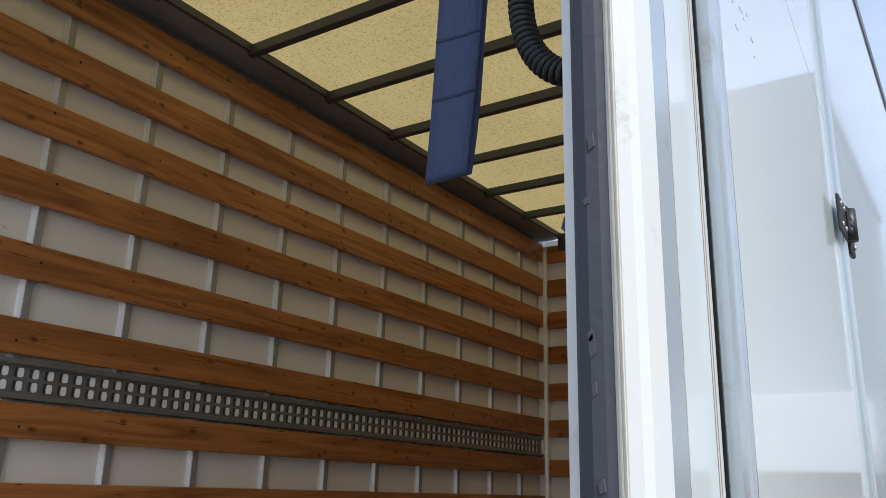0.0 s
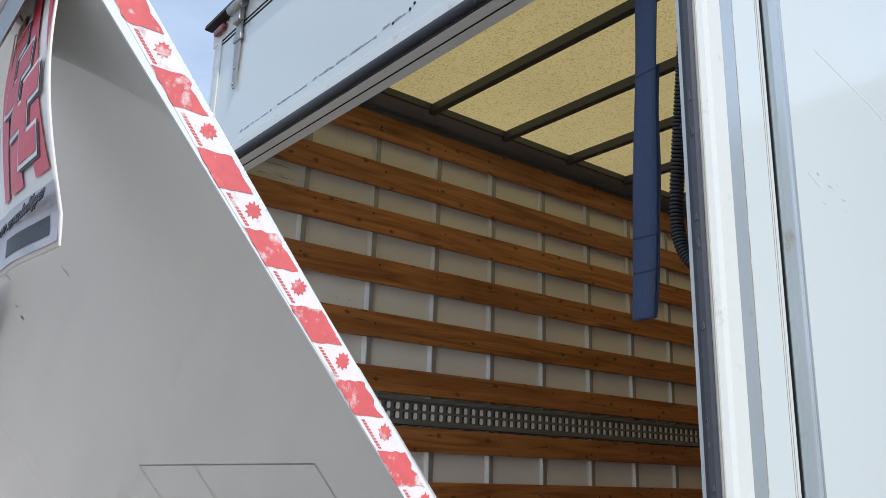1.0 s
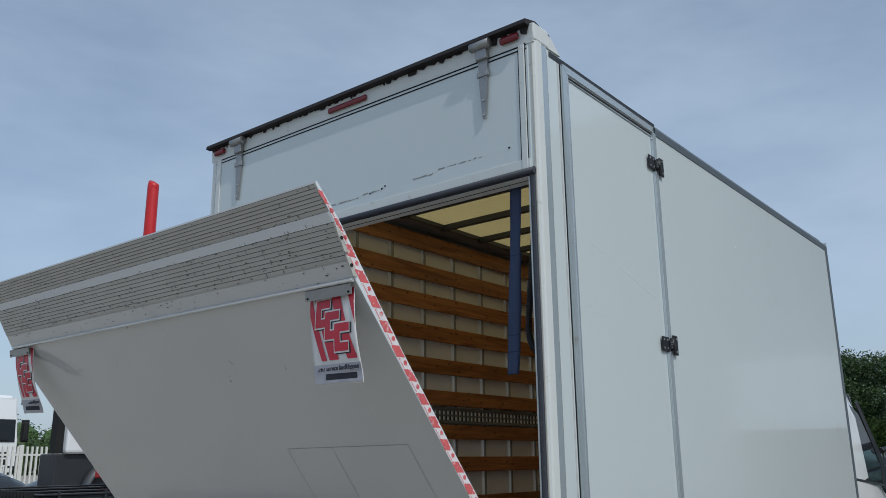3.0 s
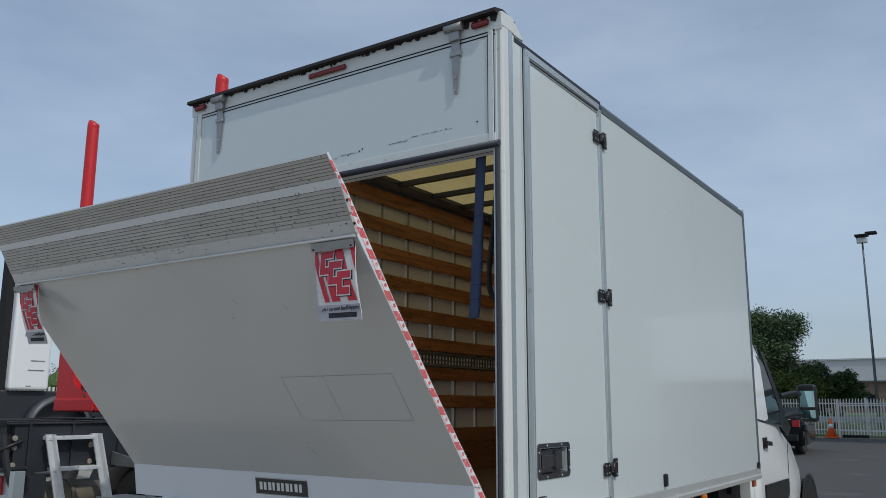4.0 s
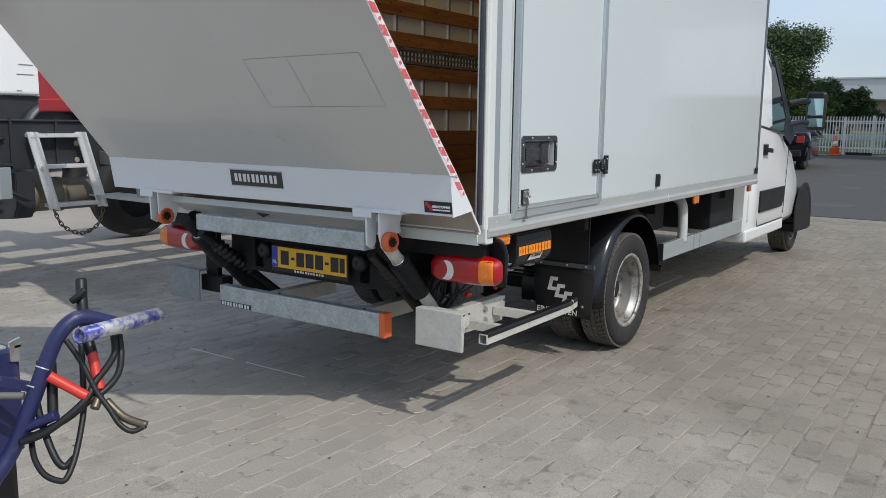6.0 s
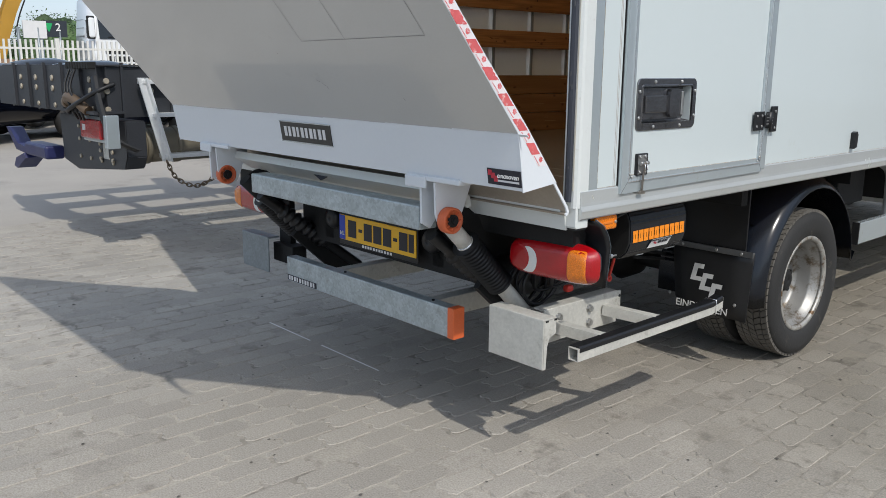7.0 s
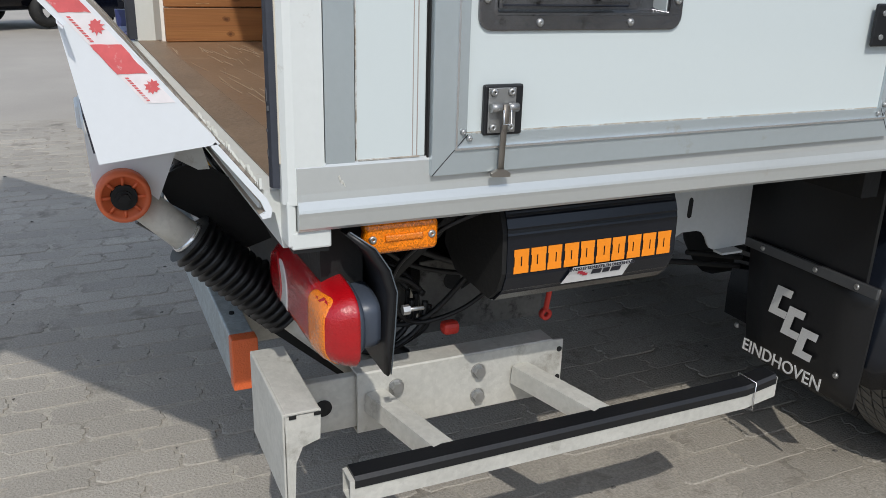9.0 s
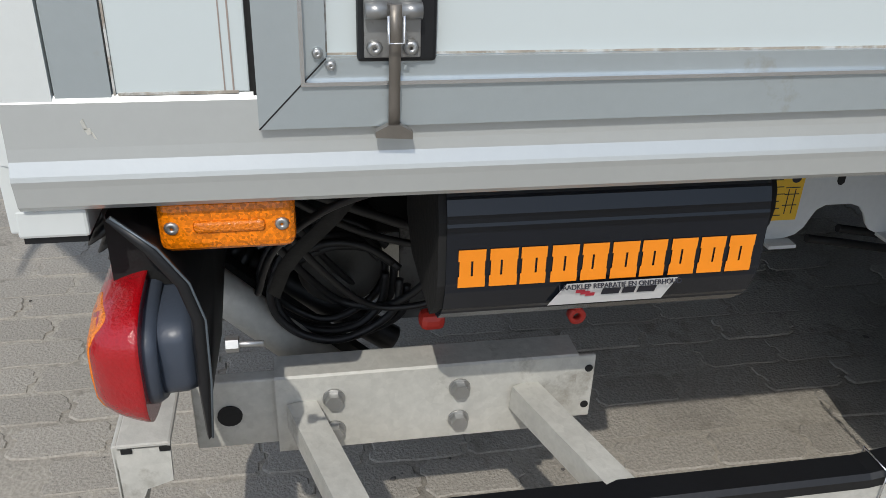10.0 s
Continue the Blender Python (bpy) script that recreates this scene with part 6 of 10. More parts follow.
lp("rear_lip", bm, WHITE_EDGE, "white sloping lip behind the tube")
bm = bmesh.new()
prism(bm, [(-1.30, 0.935), (-1.20, 0.935), (-1.25, 0.915)], "Y", -0.128, -0.12)
lp("warning_mark", bm, INK, "small dark triangle mark")

# ---- bumper, lamps and number plate ----
def loft(bm, rings):
    rows = [[bm.verts.new(p) for p in r] for r in rings]
    n = len(rows[0])
    for a, b in zip(rows, rows[1:]):
        for i in range(n):
            f = bm.faces.new((a[i], a[(i + 1) % n], b[(i + 1) % n], b[i]))
            f.smooth = True
    bm.faces.new(rows[0][::-1])
    bm.faces.new(rows[-1])
    return bm


bm = box(bmesh.new(), -1.737, -0.608, -0.010, 0.042, 0.374, 0.489, bevel=0.004)
bumper = tp("bumper_bar", bm, GALV, "galvanised bumper beam with a dark print strip")
bm = box(bmesh.new(), -0.609, -0.573, -0.012, 0.044, 0.372, 0.491, bevel=0.003)
part("end_reflector", bm, REFLECT_ORANGE, bumper, "orange reflector cap")
bm = B(-1.73, -1.49, -0.0125, -0.010, 0.379, 0.405)
part("print_strip", bm, INK, bumper, "dark strip with pale block marks")
bm = bmesh.new()
bar_letters(10, -1.723, -1.497, 0.382, 0.402, lambda a, b, c, d: box(bm, a, b, -0.0135, -0.0122, c, d))
parts("strip_mark", bm, PALE_INK, bumper)
bm = bmesh.new()
for x in (-1.42, -0.78):
    box(bm, x - 0.03, x + 0.03, 0.042, 0.55, 0.395, 0.475, bevel=0.004)
parts("bumper_arm", bm, GALV_DULL, bumper, "grimy bumper arm")
bm = bmesh.new()
for x in (-1.3, -0.72):
    cyl(bm, (x, 0.016, 0.489), (x, 0.016, 0.494), 0.006, seg=8)
parts("bolt", bm, UNDER, bumper)

for s in (1, -1):
    def mx(x):
        return x if s == 1 else 2 * CX - x
    # end block: a folded cover with a cut-away flank
    bm = bmesh.new()
    x0, x1 = sorted((mx(-0.396), mx(-0.142)))
    box(bm, x0, x1, -0.007, 0.001, 0.375, 0.550, bevel=0.003)
    box(bm, x0, x1, -0.003, 0.058, 0.542, 0.550, bevel=0.003)
    xs = mx(-0.142)
    prism(bm, [(-0.005, 0.376), (0.010, 0.376), (0.014, 0.455), (0.026, 0.484), (0.056, 0.494), (0.058, 0.549), (-0.005, 0.549)], "X", min(xs, xs - 0.006 * s), max(xs, xs - 0.006 * s))
    # the left block has a darker galvanised tone than the right
    block = tp("bumper_end", bm, GALV_DULL if s == 1 else surface("dark_galvanised_end", (0.22, 0.25, 0.265), 0.45, metal=0.3, spangle=0.1, spangle_size=100, var=0.25, scale=12, grain=0.08), "galvanised bumper end block" if s == 1 else "dark galvanised bumper end block")
    bm = bmesh.new()
    for z, y in ((0.540, 0.004), (0.540, 0.046)):
        box(bm, xs - 0.001, xs + 0.002 * s, y, y + 0.012, z, z + 0.006)
    parts("slot", bm, UNDER, block)
    if s == -1:
        bm = B(mx(-0.40), mx(-0.40) + 0.10, 0.03, 0.16, 0.42, 0.52)
        bm2 = box(bmesh.new(), -1.98, -1.80, 0.06, 0.14, 0.42, 0.51, bevel=0.004)
        bm.free()
        part("arm", bm2, UNDER, block, "dark bumper arm")
        bm = box(bmesh.new(), -1.98, -1.88, 0.10, 0.13, 0.48, 0.75)
        part("stay", bm, UNDER, block)
        continue
    # side beam with plates and bolts, and the step rail
    bm = bmesh.new()
    prism(bm, [(-0.420, 0.387), (-0.297, 0.387), (-0.294, 0.390), (-0.294, 0.513), (-0.297, 0.516), (-0.346, 0.516), (-0.346, 0.510), (-0.301, 0.510), (-0.300, 0.508), (-0.300, 0.394), (-0.301, 0.392), (-0.420, 0.392)], "Y", 0.172, 0.600)
    beam = tp("side_beam", bm, GALV_DULL, "grimy galvanised side beam with hex bolts")
    bm = box(bmesh.new(), -0.330, -0.308, 0.060, 0.60, 0.395, 0.506, bevel=0.003)
    part("inner_beam", bm, GALV_DULL, beam)
    bm = bmesh.new()
    cyl(bm, (-0.3075, 0.108, 0.450), (-0.305, 0.108, 0.450), 0.017, seg=18)
    part("hole", bm, UNDER, beam)
    bm = bmesh.new()
    for y, z in ((0.250, 0.476), (0.250, 0.421), (0.427, 0.476), (0.427, 0.421)):
        cyl(bm, (-0.294, y, z), (-0.291, y, z), 0.0155, seg=18)
        cyl(bm, (-0.291, y, z), (-0.280, y, z), 0.012, seg=6, smooth=False)
    parts("hex_bolt", bm, STEEL, beam, "hex bolts")
    bm = box(bmesh.new(), -0.304, -0.296, 0.590, 0.628, 0.402, 0.512, bevel=0.003)
    part("end_plate", bm, GALV_DULL, beam)
    bm = bmesh.new()
    for z in (0.425, 0.49):
        cyl(bm, (-0.297, 0.618, z), (-0.2945, 0.618, z), 0.006, seg=10)
    parts("plate_hole", bm, UNDER, beam)
    for ya, yb in ((0.205, 0.268), (0.520, 0.600)):
        bm = bmesh.new()
        box(bm, -0.020, 0.020, 0.0, 1.0, -0.020, 0.020)
        a, b = Vector((-0.296, ya, 0.455)), Vector((-0.098, yb, 0.435))
        bmesh.ops.scale(bm, vec=(1, (b - a).length, 1), verts=bm.verts[:])
        turned(bm, Matrix.Translation(a) @ (b - a).to_track_quat("Y", "Z").to_matrix().to_4x4())
        part("step_arm", bm, GALV_DULL, beam, "square step arm")
    bm = bmesh.new()
    y0, y1 = 0.083, 1.005
    stations = ((y0, 0.0), (0.925, 0.0), (y1, 0.013))
    outer = ((-0.108, 0.405), (-0.066, 0.405), (-0.066, 0.450), (-0.108, 0.450))
    inner_ = ((-0.105, 0.408), (-0.069, 0.408), (-0.069, 0.447), (-0.105, 0.447))
    ro, ri_ = [[[bm.verts.new((x, y, z + dz)) for x, z in q] for y, dz in stations] for q in (outer, inner_)]
    for rings_ in (ro, ri_):
        for a, b in zip(rings_, rings_[1:]):
            for i in range(4):
                bm.faces.new((a[i], a[(i + 1) % 4], b[(i + 1) % 4], b[i]))
    for a, b in ((ro[0], ri_[0]), (ro[-1], ri_[-1])):
        for i in range(4):
            bm.faces.new((a[i], a[(i + 1) % 4], b[(i + 1) % 4], b[i]))
    rail = part("step_rail", bm, GALV_DULL, beam, "square step rail with a black grip strip")
    bm = bmesh.new()
    strip_form = [(-0.110, 0.450), (-0.106, 0.456), (-0.070, 0.456), (-0.064, 0.450), (-0.064, 0.436), (-0.066, 0.436), (-0.066, 0.4505), (-0.108, 0.4505)]
    prism(bm, strip_form, "Y", y0 + 0.008, 0.925)
    end_ = prism(bmesh.new(), strip_form, "Y", 0.925, y1 - 0.004)
    for v in end_.verts:
        v.co.z += 0.0125 if v.co.y > 0.95 else 0.0
    merge(bm, end_)
    part("grip_strip", bm, BLACK, rail, "black grip strip, bent up at its end")
    bm = bmesh.new()
    tube(bm, [(-0.112, 0.944, 0.40), (-0.112, 0.944, 0.462), (-0.062, 0.944, 0.462), (-0.062, 0.944, 0.40), (-0.112, 0.944, 0.40)], 0.0014, seg=6, curve=False)
    part("cable_tie", bm, ALU_BRIGHT, rail, "thin clear cable tie")
    # lamp cluster
for s in (1, -1):
    def mx(x):
        return x if s == 1 else 2 * CX - x

    def round_body(cxx, czz, hx, hz, steps, power=3.2, n=40):
        """A soft-cornered body: steps of (y, share of the outline)."""
        bm = bmesh.new()
        rings = []
        for y, k in steps:
            ring = []
            for i in range(n):
                a = 2 * math.pi * i / n
                c, d = math.cos(a), math.sin(a)
                ux = math.copysign(abs(c) ** (2 / power), c)
                uz = math.copysign(abs(d) ** (2 / power), d)
                kx = 1 - (1 - k) * hz / hx
                ring.append((mx(cxx + hx * kx * ux), y, czz - (0.035 if s == -1 else 0.0) + hz * k * uz + 0.004 * ux))
            rings.append(ring)
        loft(bm, rings)
        return bm

    HOUSING = surface("lamp_housing", (0.050, 0.062, 0.085), 0.38, var=0.15, scale=10)
    lampu = tp("tail_lamp", round_body(-0.178, 0.742, 0.172, 0.052, ((0.076, 0.95), (0.108, 0.93), (0.116, 0.88), (0.118, 0.70)), 4.5), HOUSING, "red, white and amber tail lamp cluster")
    part("lamp_step", round_body(-0.178, 0.740, 0.180, 0.059, ((0.068, 1.03), (0.082, 1.02), (0.088, 0.96))), HOUSING, lampu)
    LCX, LCZ, LHX, LHZ, LPOW = -0.172, 0.740, 0.186, 0.068, 4.2
    drop = 0.035 if s == -1 else 0.0

    def dome(k):
        """How far back the lens lies at a share k of its outline."""
        return 0.026 + 0.046 * k ** 6

    def share(x, z):
        lo, hi = 0.0, 1.0
        for _ in range(24):
            k = (lo + hi) / 2
            inside = (abs(x - LCX) / (LHX - (1 - k) * LHZ)) ** LPOW + (abs(z - LCZ) / max(1e-4, LHZ * k)) ** LPOW < 1
            lo, hi = (lo, k) if inside else (k, hi)
        return lo

    def inset(cxx, czz, hx, hz, power, proud, n=44):
        """A lens let into the dome: it follows the same swell, a hair proud."""
        rings = []
        for k, out_ in ((1.0, -0.004), (1.0, proud * 0.5), (0.97, proud), (0.8, proud), (0.6, proud), (0.4, proud), (0.2, proud)):
            ring = []
            for i in range(n):
                a = 2 * math.pi * i / n
                c, d = math.cos(a), math.sin(a)
                x = cxx + hx * k * math.copysign(abs(c) ** (2 / power), c)
                z = czz + hz * k * math.copysign(abs(d) ** (2 / power), d)
                ring.append((mx(x), dome(share(x, z)) - out_, z - drop + 0.004 * (x - LCX) / LHX))
            rings.append(ring)
        return loft(bmesh.new(), rings)

    part("red_lens", round_body(LCX, LCZ, LHX, LHZ, [(0.076, 1.0)] + [(dome(k), k) for k in (1.0, 0.985, 0.96, 0.92, 0.87, 0.80, 0.70, 0.55, 0.35, 0.12)], LPOW, 56), RED_LENS, lampu, "smooth red lens with a rolled edge")
    part("amber_lens", inset(-0.046, 0.738, 0.036, 0.054, 5.0, 0.0010), AMBER_LENS, lampu, "amber turn lens")
    part("white_lens", inset(-0.254, 0.734, 0.043, 0.045, 2.2, 0.0010), CLEAR_LENS, lampu, "white reversing lens")
    part("round_lens", inset(-0.291, 0.738, 0.046, 0.046, 2.0, 0.0024), RED_LENS, lampu, "round red reflector")
    bm = bmesh.new()
    rear = [Vector(p) for p in ((-0.006, 0.068, 0.897), (0.003, 0.102, 0.872), (0.003, 0.124, 0.838), (0.006, 0.134, 0.803), (0.002, 0.132, 0.735), (0.001, 0.127, 0.671))]
    front = [p - Vector((0.001, 0.013 if 0 < k < 5 else 0.006, 0.004)) for k, p in enumerate(rear)]
    sheet(bm, [[(mx(-0.38), p.y - 0.004, p.z), (mx(-0.18), p.y + 0.003, p.z), (mx(p.x - 0.010), p.y - 0.001, p.z), (mx(p.x), p.y + 0.002, p.z), (mx(q.x), p.y + (q.y - p.y) * 0.5, p.z + (q.z - p.z) * 0.5), (mx(q.x - 0.002), q.y, q.z)] for p, q in zip(front, rear)], 0.002, (-1, 0, 0))
    shield = part("mud_shield", bm, BLACK, lampu, "black mud shield behind the lamp")
    bm = bmesh.new()
    tube(bm, [(mx(p.x + 0.001), p.y, p.z) for p in rear], 0.0011, seg=6, curve=False)
    part("worn_edge", bm, DARK_ALU, shield, "scraped grey edge")
    bm = bmesh.new()
    cyl(bm, (mx(-0.006), 0.147, 0.768), (mx(-0.004), 0.180, 0.768), 0.003, seg=10)
    cyl(bm, (mx(-0.006), 0.147, 0.768), (mx(-0.006), 0.158, 0.768), 0.0075, seg=6, smooth=False)
    parts("mount_bolt", bm, STEEL, lampu)

bm = box(bmesh.new(), -1.395, -0.858, 0.056, 0.064, 0.600, 0.738, bevel=0.003)
holder = tp("plate_holder", bm, BLACK, "black number plate holder")
bm = box(bmesh.new(), -1.388, -0.866, 0.052, 0.0565, 0.622, 0.732, bevel=0.002)
plate = part("number_plate", bm, PLATE_YELLOW, holder, "yellow number plate with dark bars")
part("blue_band", B(-1.387, -1.345, 0.0508, 0.053, 0.624, 0.730), PLATE_BLUE, plate)
words("country_mark", "NL", 0.026, pose(-1.366, 0.0502, 0.650, 90, 0, 0), CLEAR_LENS, plate)
for x0, x1 in ((-1.322, -1.264), (-1.246, -1.222), (-1.208, -1.154), (-1.142, -1.088), (-1.076, -1.022), (-1.008, -0.984), (-0.970, -0.918), (-0.910, -0.878)):
    h = (0.64, 0.714) if x1 - x0 > 0.03 else (0.670, 0.684)
    part("plate_bar", B(x0, x1, 0.0505, 0.053, *h), INK, plate)
bm = bmesh.new()
bar_letters(11, -1.23, -1.02, 0.606, 0.617, lambda a, b, c, d: box(bm, a, b, 0.0548, 0.0562, c, d))
parts("holder_mark", bm, PALE_INK, holder)
for x in (-1.47, -0.80):
    bm = bmesh.new()
    lathe(bm, [(0.001, 0.02), (0.035, 0.025), (0.046, 0.04), (0.046, 0.09), (0.001, 0.09)], (x, 0.03, 0.70), "Y", 18)
    part("plate_lamp", bm, BLACK, holder, "round black plate lamp")

# cross members under the rear sill
bm = bmesh.new()
box(bm, L + 0.06, R - 0.07, 0.045, 0.11, 0.80, 0.90)
box(bm, -1.75, -0.55, 0.10, 0.14, 0.58, 0.80)
for x in (-0.78, -1.53):
    box(bm, x - 0.035, x + 0.035, 0.1, 4.9, 0.60, 0.76, bevel=0.004)
for y in (0.7, 1.3, 2.4, 3.2, 4.0):
    box(bm, L + 0.06, R - 0.16, y - 0.025, y + 0.025, 0.80, 0.925)
    box(bm, -1.53, -0.78, y - 0.03, y + 0.03, 0.62, 0.74)
chassis = tp("chassis_frame", bm, UNDER, "black chassis frame under the box")
bm = bmesh.new()
for k in range(5):
    for x in (-0.60, -1.71):
        tube(bm, [(x, 1.15 + 0.06 * k, 0.52 + 0.018 * k), (x, 1.87, 0.42 + 0.018 * k), (x, 2.6 - 0.06 * k, 0.52 + 0.018 * k)], 0.008, seg=6, n=6)
cyl(bm, (-0.3, 1.87, 0.34), (-2.0, 1.87, 0.34), 0.05, seg=14)
lathe(bm, [(0.001, -0.14), (0.10, -0.10), (0.15, 0), (0.10, 0.10), (0.001, 0.14)], (CX, 1.87, 0.34), "X", 18)
part("rear_axle", bm, UNDER, chassis, "dark rear axle and leaf springs")
bm = bmesh.new()
prism(bm, [(0.92, 0.90), (1.305, 0.90), (1.311, 0.582), (1.205, 0.579), (1.192, 0.585), (1.182, 0.597), (1.173, 0.616), (1.160, 0.631), (1.142, 0.637), (1.095, 0.637), (1.080, 0.629), (1.073, 0.617), (1.064, 0.597), (1.050, 0.584), (1.030, 0.578), (0.92, 0.576)], "X", -0.505, -0.500)
box(bm, -0.502, -0.470, 1.208, 1.275, 0.573, 0.579)
box(bm, -0.502, -0.475, 0.99, 1.04, 0.571, 0.577)
brk = part("body_bracket", bm, surface("pale_bracket", (0.56, 0.58, 0.58), 0.5, var=0.1, scale=6), chassis, "pale grey body mounting plate")
bm = bmesh.new()
prism(bm, [(1.104, 0.680), (1.108, 0.674), (1.113, 0.673), (1.118, 0.677), (1.119, 0.718), (1.116, 0.725), (1.111, 0.727), (1.106, 0.722)], "X", -0.5002, -0.4990)
part("slot", bm, UNDER, brk)
bm = bmesh.new()
prism(bm, [(0.925, 0.84), (1.045, 0.84), (1.043, 0.613), (0.925, 0.613)], "X", -0.5002, -0.4988)
tg = part("load_chart", bm, surface("yellow_label", (0.76, 0.46, 0.03), 0.45, var=0.06, scale=12), brk, "yellow load chart label")
bm = bmesh.new()
for k in range(9):
    box(bm, -0.499, -0.4984, 0.935, 1.012 - 0.004 * (k % 3), 0.622 + 0.013 * k, 0.6236 + 0.013 * k)
for yy in (1.018, 1.030):
    box(bm, -0.499, -0.4984, yy, yy + 0.0016, 0.625, 0.670)
for zz in (0.640, 0.660, 0.672):
    box(bm, -0.499, -0.4984, 1.012, 1.038, zz, zz + 0.0016)
cyl(bm, (-0.499, 1.028, 0.690), (-0.4984, 1.028, 0.690), 0.009, seg=14)
cyl(bm, (-0.499, 1.028, 0.722), (-0.4984, 1.028, 0.722), 0.006, seg=3)
parts("label_line", bm, INK, tg)

# hydraulic pack cover
bm = bmesh.new()
oct_ = [(-0.078, 0.842), (-0.088, 0.868), (-0.108, 0.896), (-0.16, 0.906), (-0.30, 0.88), (-0.31, 0.75), (-0.26, 0.712), (-0.12, 0.706), (-0.090, 0.732), (-0.076, 0.768)]
prism(bm, oct_, "Y", 0.358, 0.700)
bmesh.ops.bevel(bm, geom=[e for e in bm.edges if abs((e.verts[0].co - e.verts[1].co).y) > 0.3], offset=0.006, segments=3, affect="EDGES")
pack = tp("hydraulic_pack", bm, BLACK_GLOSS, "black hydraulic pack cover with orange block marks")
bm = bmesh.new()


def pack_quad(bm, y0, y1, z0, z1, off=0.0012):
    def xx(z):
        return -0.076 + (z - 0.770) / 0.078 * -0.002 + off
    v = [bm.verts.new((xx(z), y, z)) for y, z in ((y0, z0), (y1, z0), (y1, z1), (y0, z1))]
    bm.faces.new(v)


def pack_letters(n, y0, y1, z0, z1):
    step = (y1 - y0) / n
    for i in range(n):
        a = y0 + step * i
        w, slit = (0.93, 0.96, 0.90, 0.94)[i % 4], (0.50, 0.44, 0.56)[i % 3]
        q = (z1 - z0) * 0.30
        for b, c in ((0.10, slit - 0.035), (slit + 0.035, w - 0.02)):
            pack_quad(bm, a + step * b, a + step * c, z0 + q, z1 - q)
        for q0, q1 in ((z0, z0 + q), (z1 - q, z1)):
            pack_quad(bm, a + step * 0.06, a + step * w, q0, q1)


pack_letters(10, 0.368, 0.690, 0.770, 0.812)
parts("block_mark", bm, ORANGE_INK, pack, "orange block mark")
bm = bmesh.new()
v = [bm.verts.new(p) for p in ((-0.0742, 0.484, 0.770), (-0.0742, 0.606, 0.770), (-0.0885, 0.598, 0.7365), (-0.0885, 0.470, 0.7365))]
bm.faces.new(v)
lab = part("service_label", bm, FLAG_WHITE, pack, "white service label")
words("label_text", "LAADKLEP REPARATIE EN ONDERHOUD", 0.0074, Matrix.Translation((-0.0738, 0.543, 0.7655)) @ pose(0, 0, 0, 90 - 24, 0, 90), INK, lab)
bm = bmesh.new()
for a, b in ((0.525, 0.545), (0.548, 0.562), (0.565, 0.585)):
    v = [bm.verts.new(p) for p in ((-0.0766, a, 0.7605), (-0.0766, b, 0.7605), (-0.0812, b, 0.7505), (-0.0812, a, 0.7505))]
    bm.faces.new(v)
parts("label_bar", bm, INK, lab)
bm = bmesh.new()
for k in range(3):
    v = [bm.verts.new(p) for p in ((-0.0766 - 0.0015 * k, 0.496 + 0.006 * k, 0.7605 - 0.003 * k), (-0.0766 - 0.0015 * k, 0.506 + 0.006 * k, 0.7605 - 0.003 * k), (-0.079 - 0.0015 * k, 0.506 + 0.006 * k, 0.7552 - 0.003 * k), (-0.079 - 0.0015 * k, 0.496 + 0.006 * k, 0.7552 - 0.003 * k))]
    bm.faces.new(v)
parts("label_logo", bm, FLAG_RED, lab)
for ob in [lab, *lab.children]:
    ob.data.transform(Matrix.Translation((0.0032, 0, -0.001)))
bm = bmesh.new()
prism(bm, [(x * 0.96 - 0.006, 0.81 + (z - 0.81) * 0.94) for x, z in oct_], "Y", 0.350, 0.3585)
part("end_cap", bm, UNDER, pack, "dull black end cap")

# amber side marker
bm = box(bmesh.new(), -0.058, -0.030, 0.098, 0.214, 0.848, 0.898, bevel=0.010, seg=3)
AMBER_COMB = surface("amber_honeycomb", (0.80, 0.205, 0.004), 0.22, var=0.1, scale=20, grain=0.05, spangle=0.34, spangle_size=420, bump=0.2, coat=0.1)
mk = tp("side_marker", bm, AMBER_COMB, "amber side marker lamp with two screws")
bm = bmesh.new()
for y in (0.110, 0.202):
    lathe(bm, [(0.0015, 0.0), (0.005, 0.0), (0.0068, -0.003), (0.0015, -0.003)], (-0.028, y, 0.873), "X", 12)
parts("lamp_screw", bm, STEEL, mk)
part("lens_ridge", box(bmesh.new(), -0.032, -0.027, 0.128, 0.188, 0.868, 0.879, bevel=0.003), AMBER_LENS, mk)

# hoses and cables round the pack
bm = bmesh.new()
for k, pts in enumerate(([(-0.16, 0.16, 0.80), (-0.20, 0.24, 0.66), (-0.26, 0.32, 0.56), (-0.24, 0.42, 0.58), (-0.20, 0.50, 0.66), (-0.20, 0.55, 0.70)],
                         [(-0.18, 0.15, 0.76), (-0.26, 0.22, 0.62), (-0.30, 0.28, 0.545), (-0.26, 0.36, 0.57), (-0.22, 0.46, 0.70), (-0.20, 0.5, 0.75)],
                         [(-0.14, 0.16, 0.83), (-0.20, 0.30, 0.74), (-0.22, 0.44, 0.68), (-0.20, 0.60, 0.66), (-0.22, 0.68, 0.67)],
                         [(-0.15, 0.17, 0.81), (-0.22, 0.30, 0.70), (-0.22, 0.46, 0.66), (-0.21, 0.62, 0.645), (-0.24, 0.70, 0.66)],
                         [(-0.05, 0.30, 0.895), (-0.08, 0.24, 0.86), (-0.12, 0.19, 0.80), (-0.14, 0.17, 0.74)],
                         [(-0.24, 0.20, 0.72), (-0.34, 0.30, 0.55), (-0.36, 0.40, 0.54), (-0.30, 0.48, 0.62)])):
    tube(bm, [(x - (0.0 if k == 4 else 0.13), y, z) for x, y, z in pts], (0.005, 0.006, 0.007, 0.005, 0.004, 0.005)[k], seg=8, n=8)
rnd = random.Random(12)
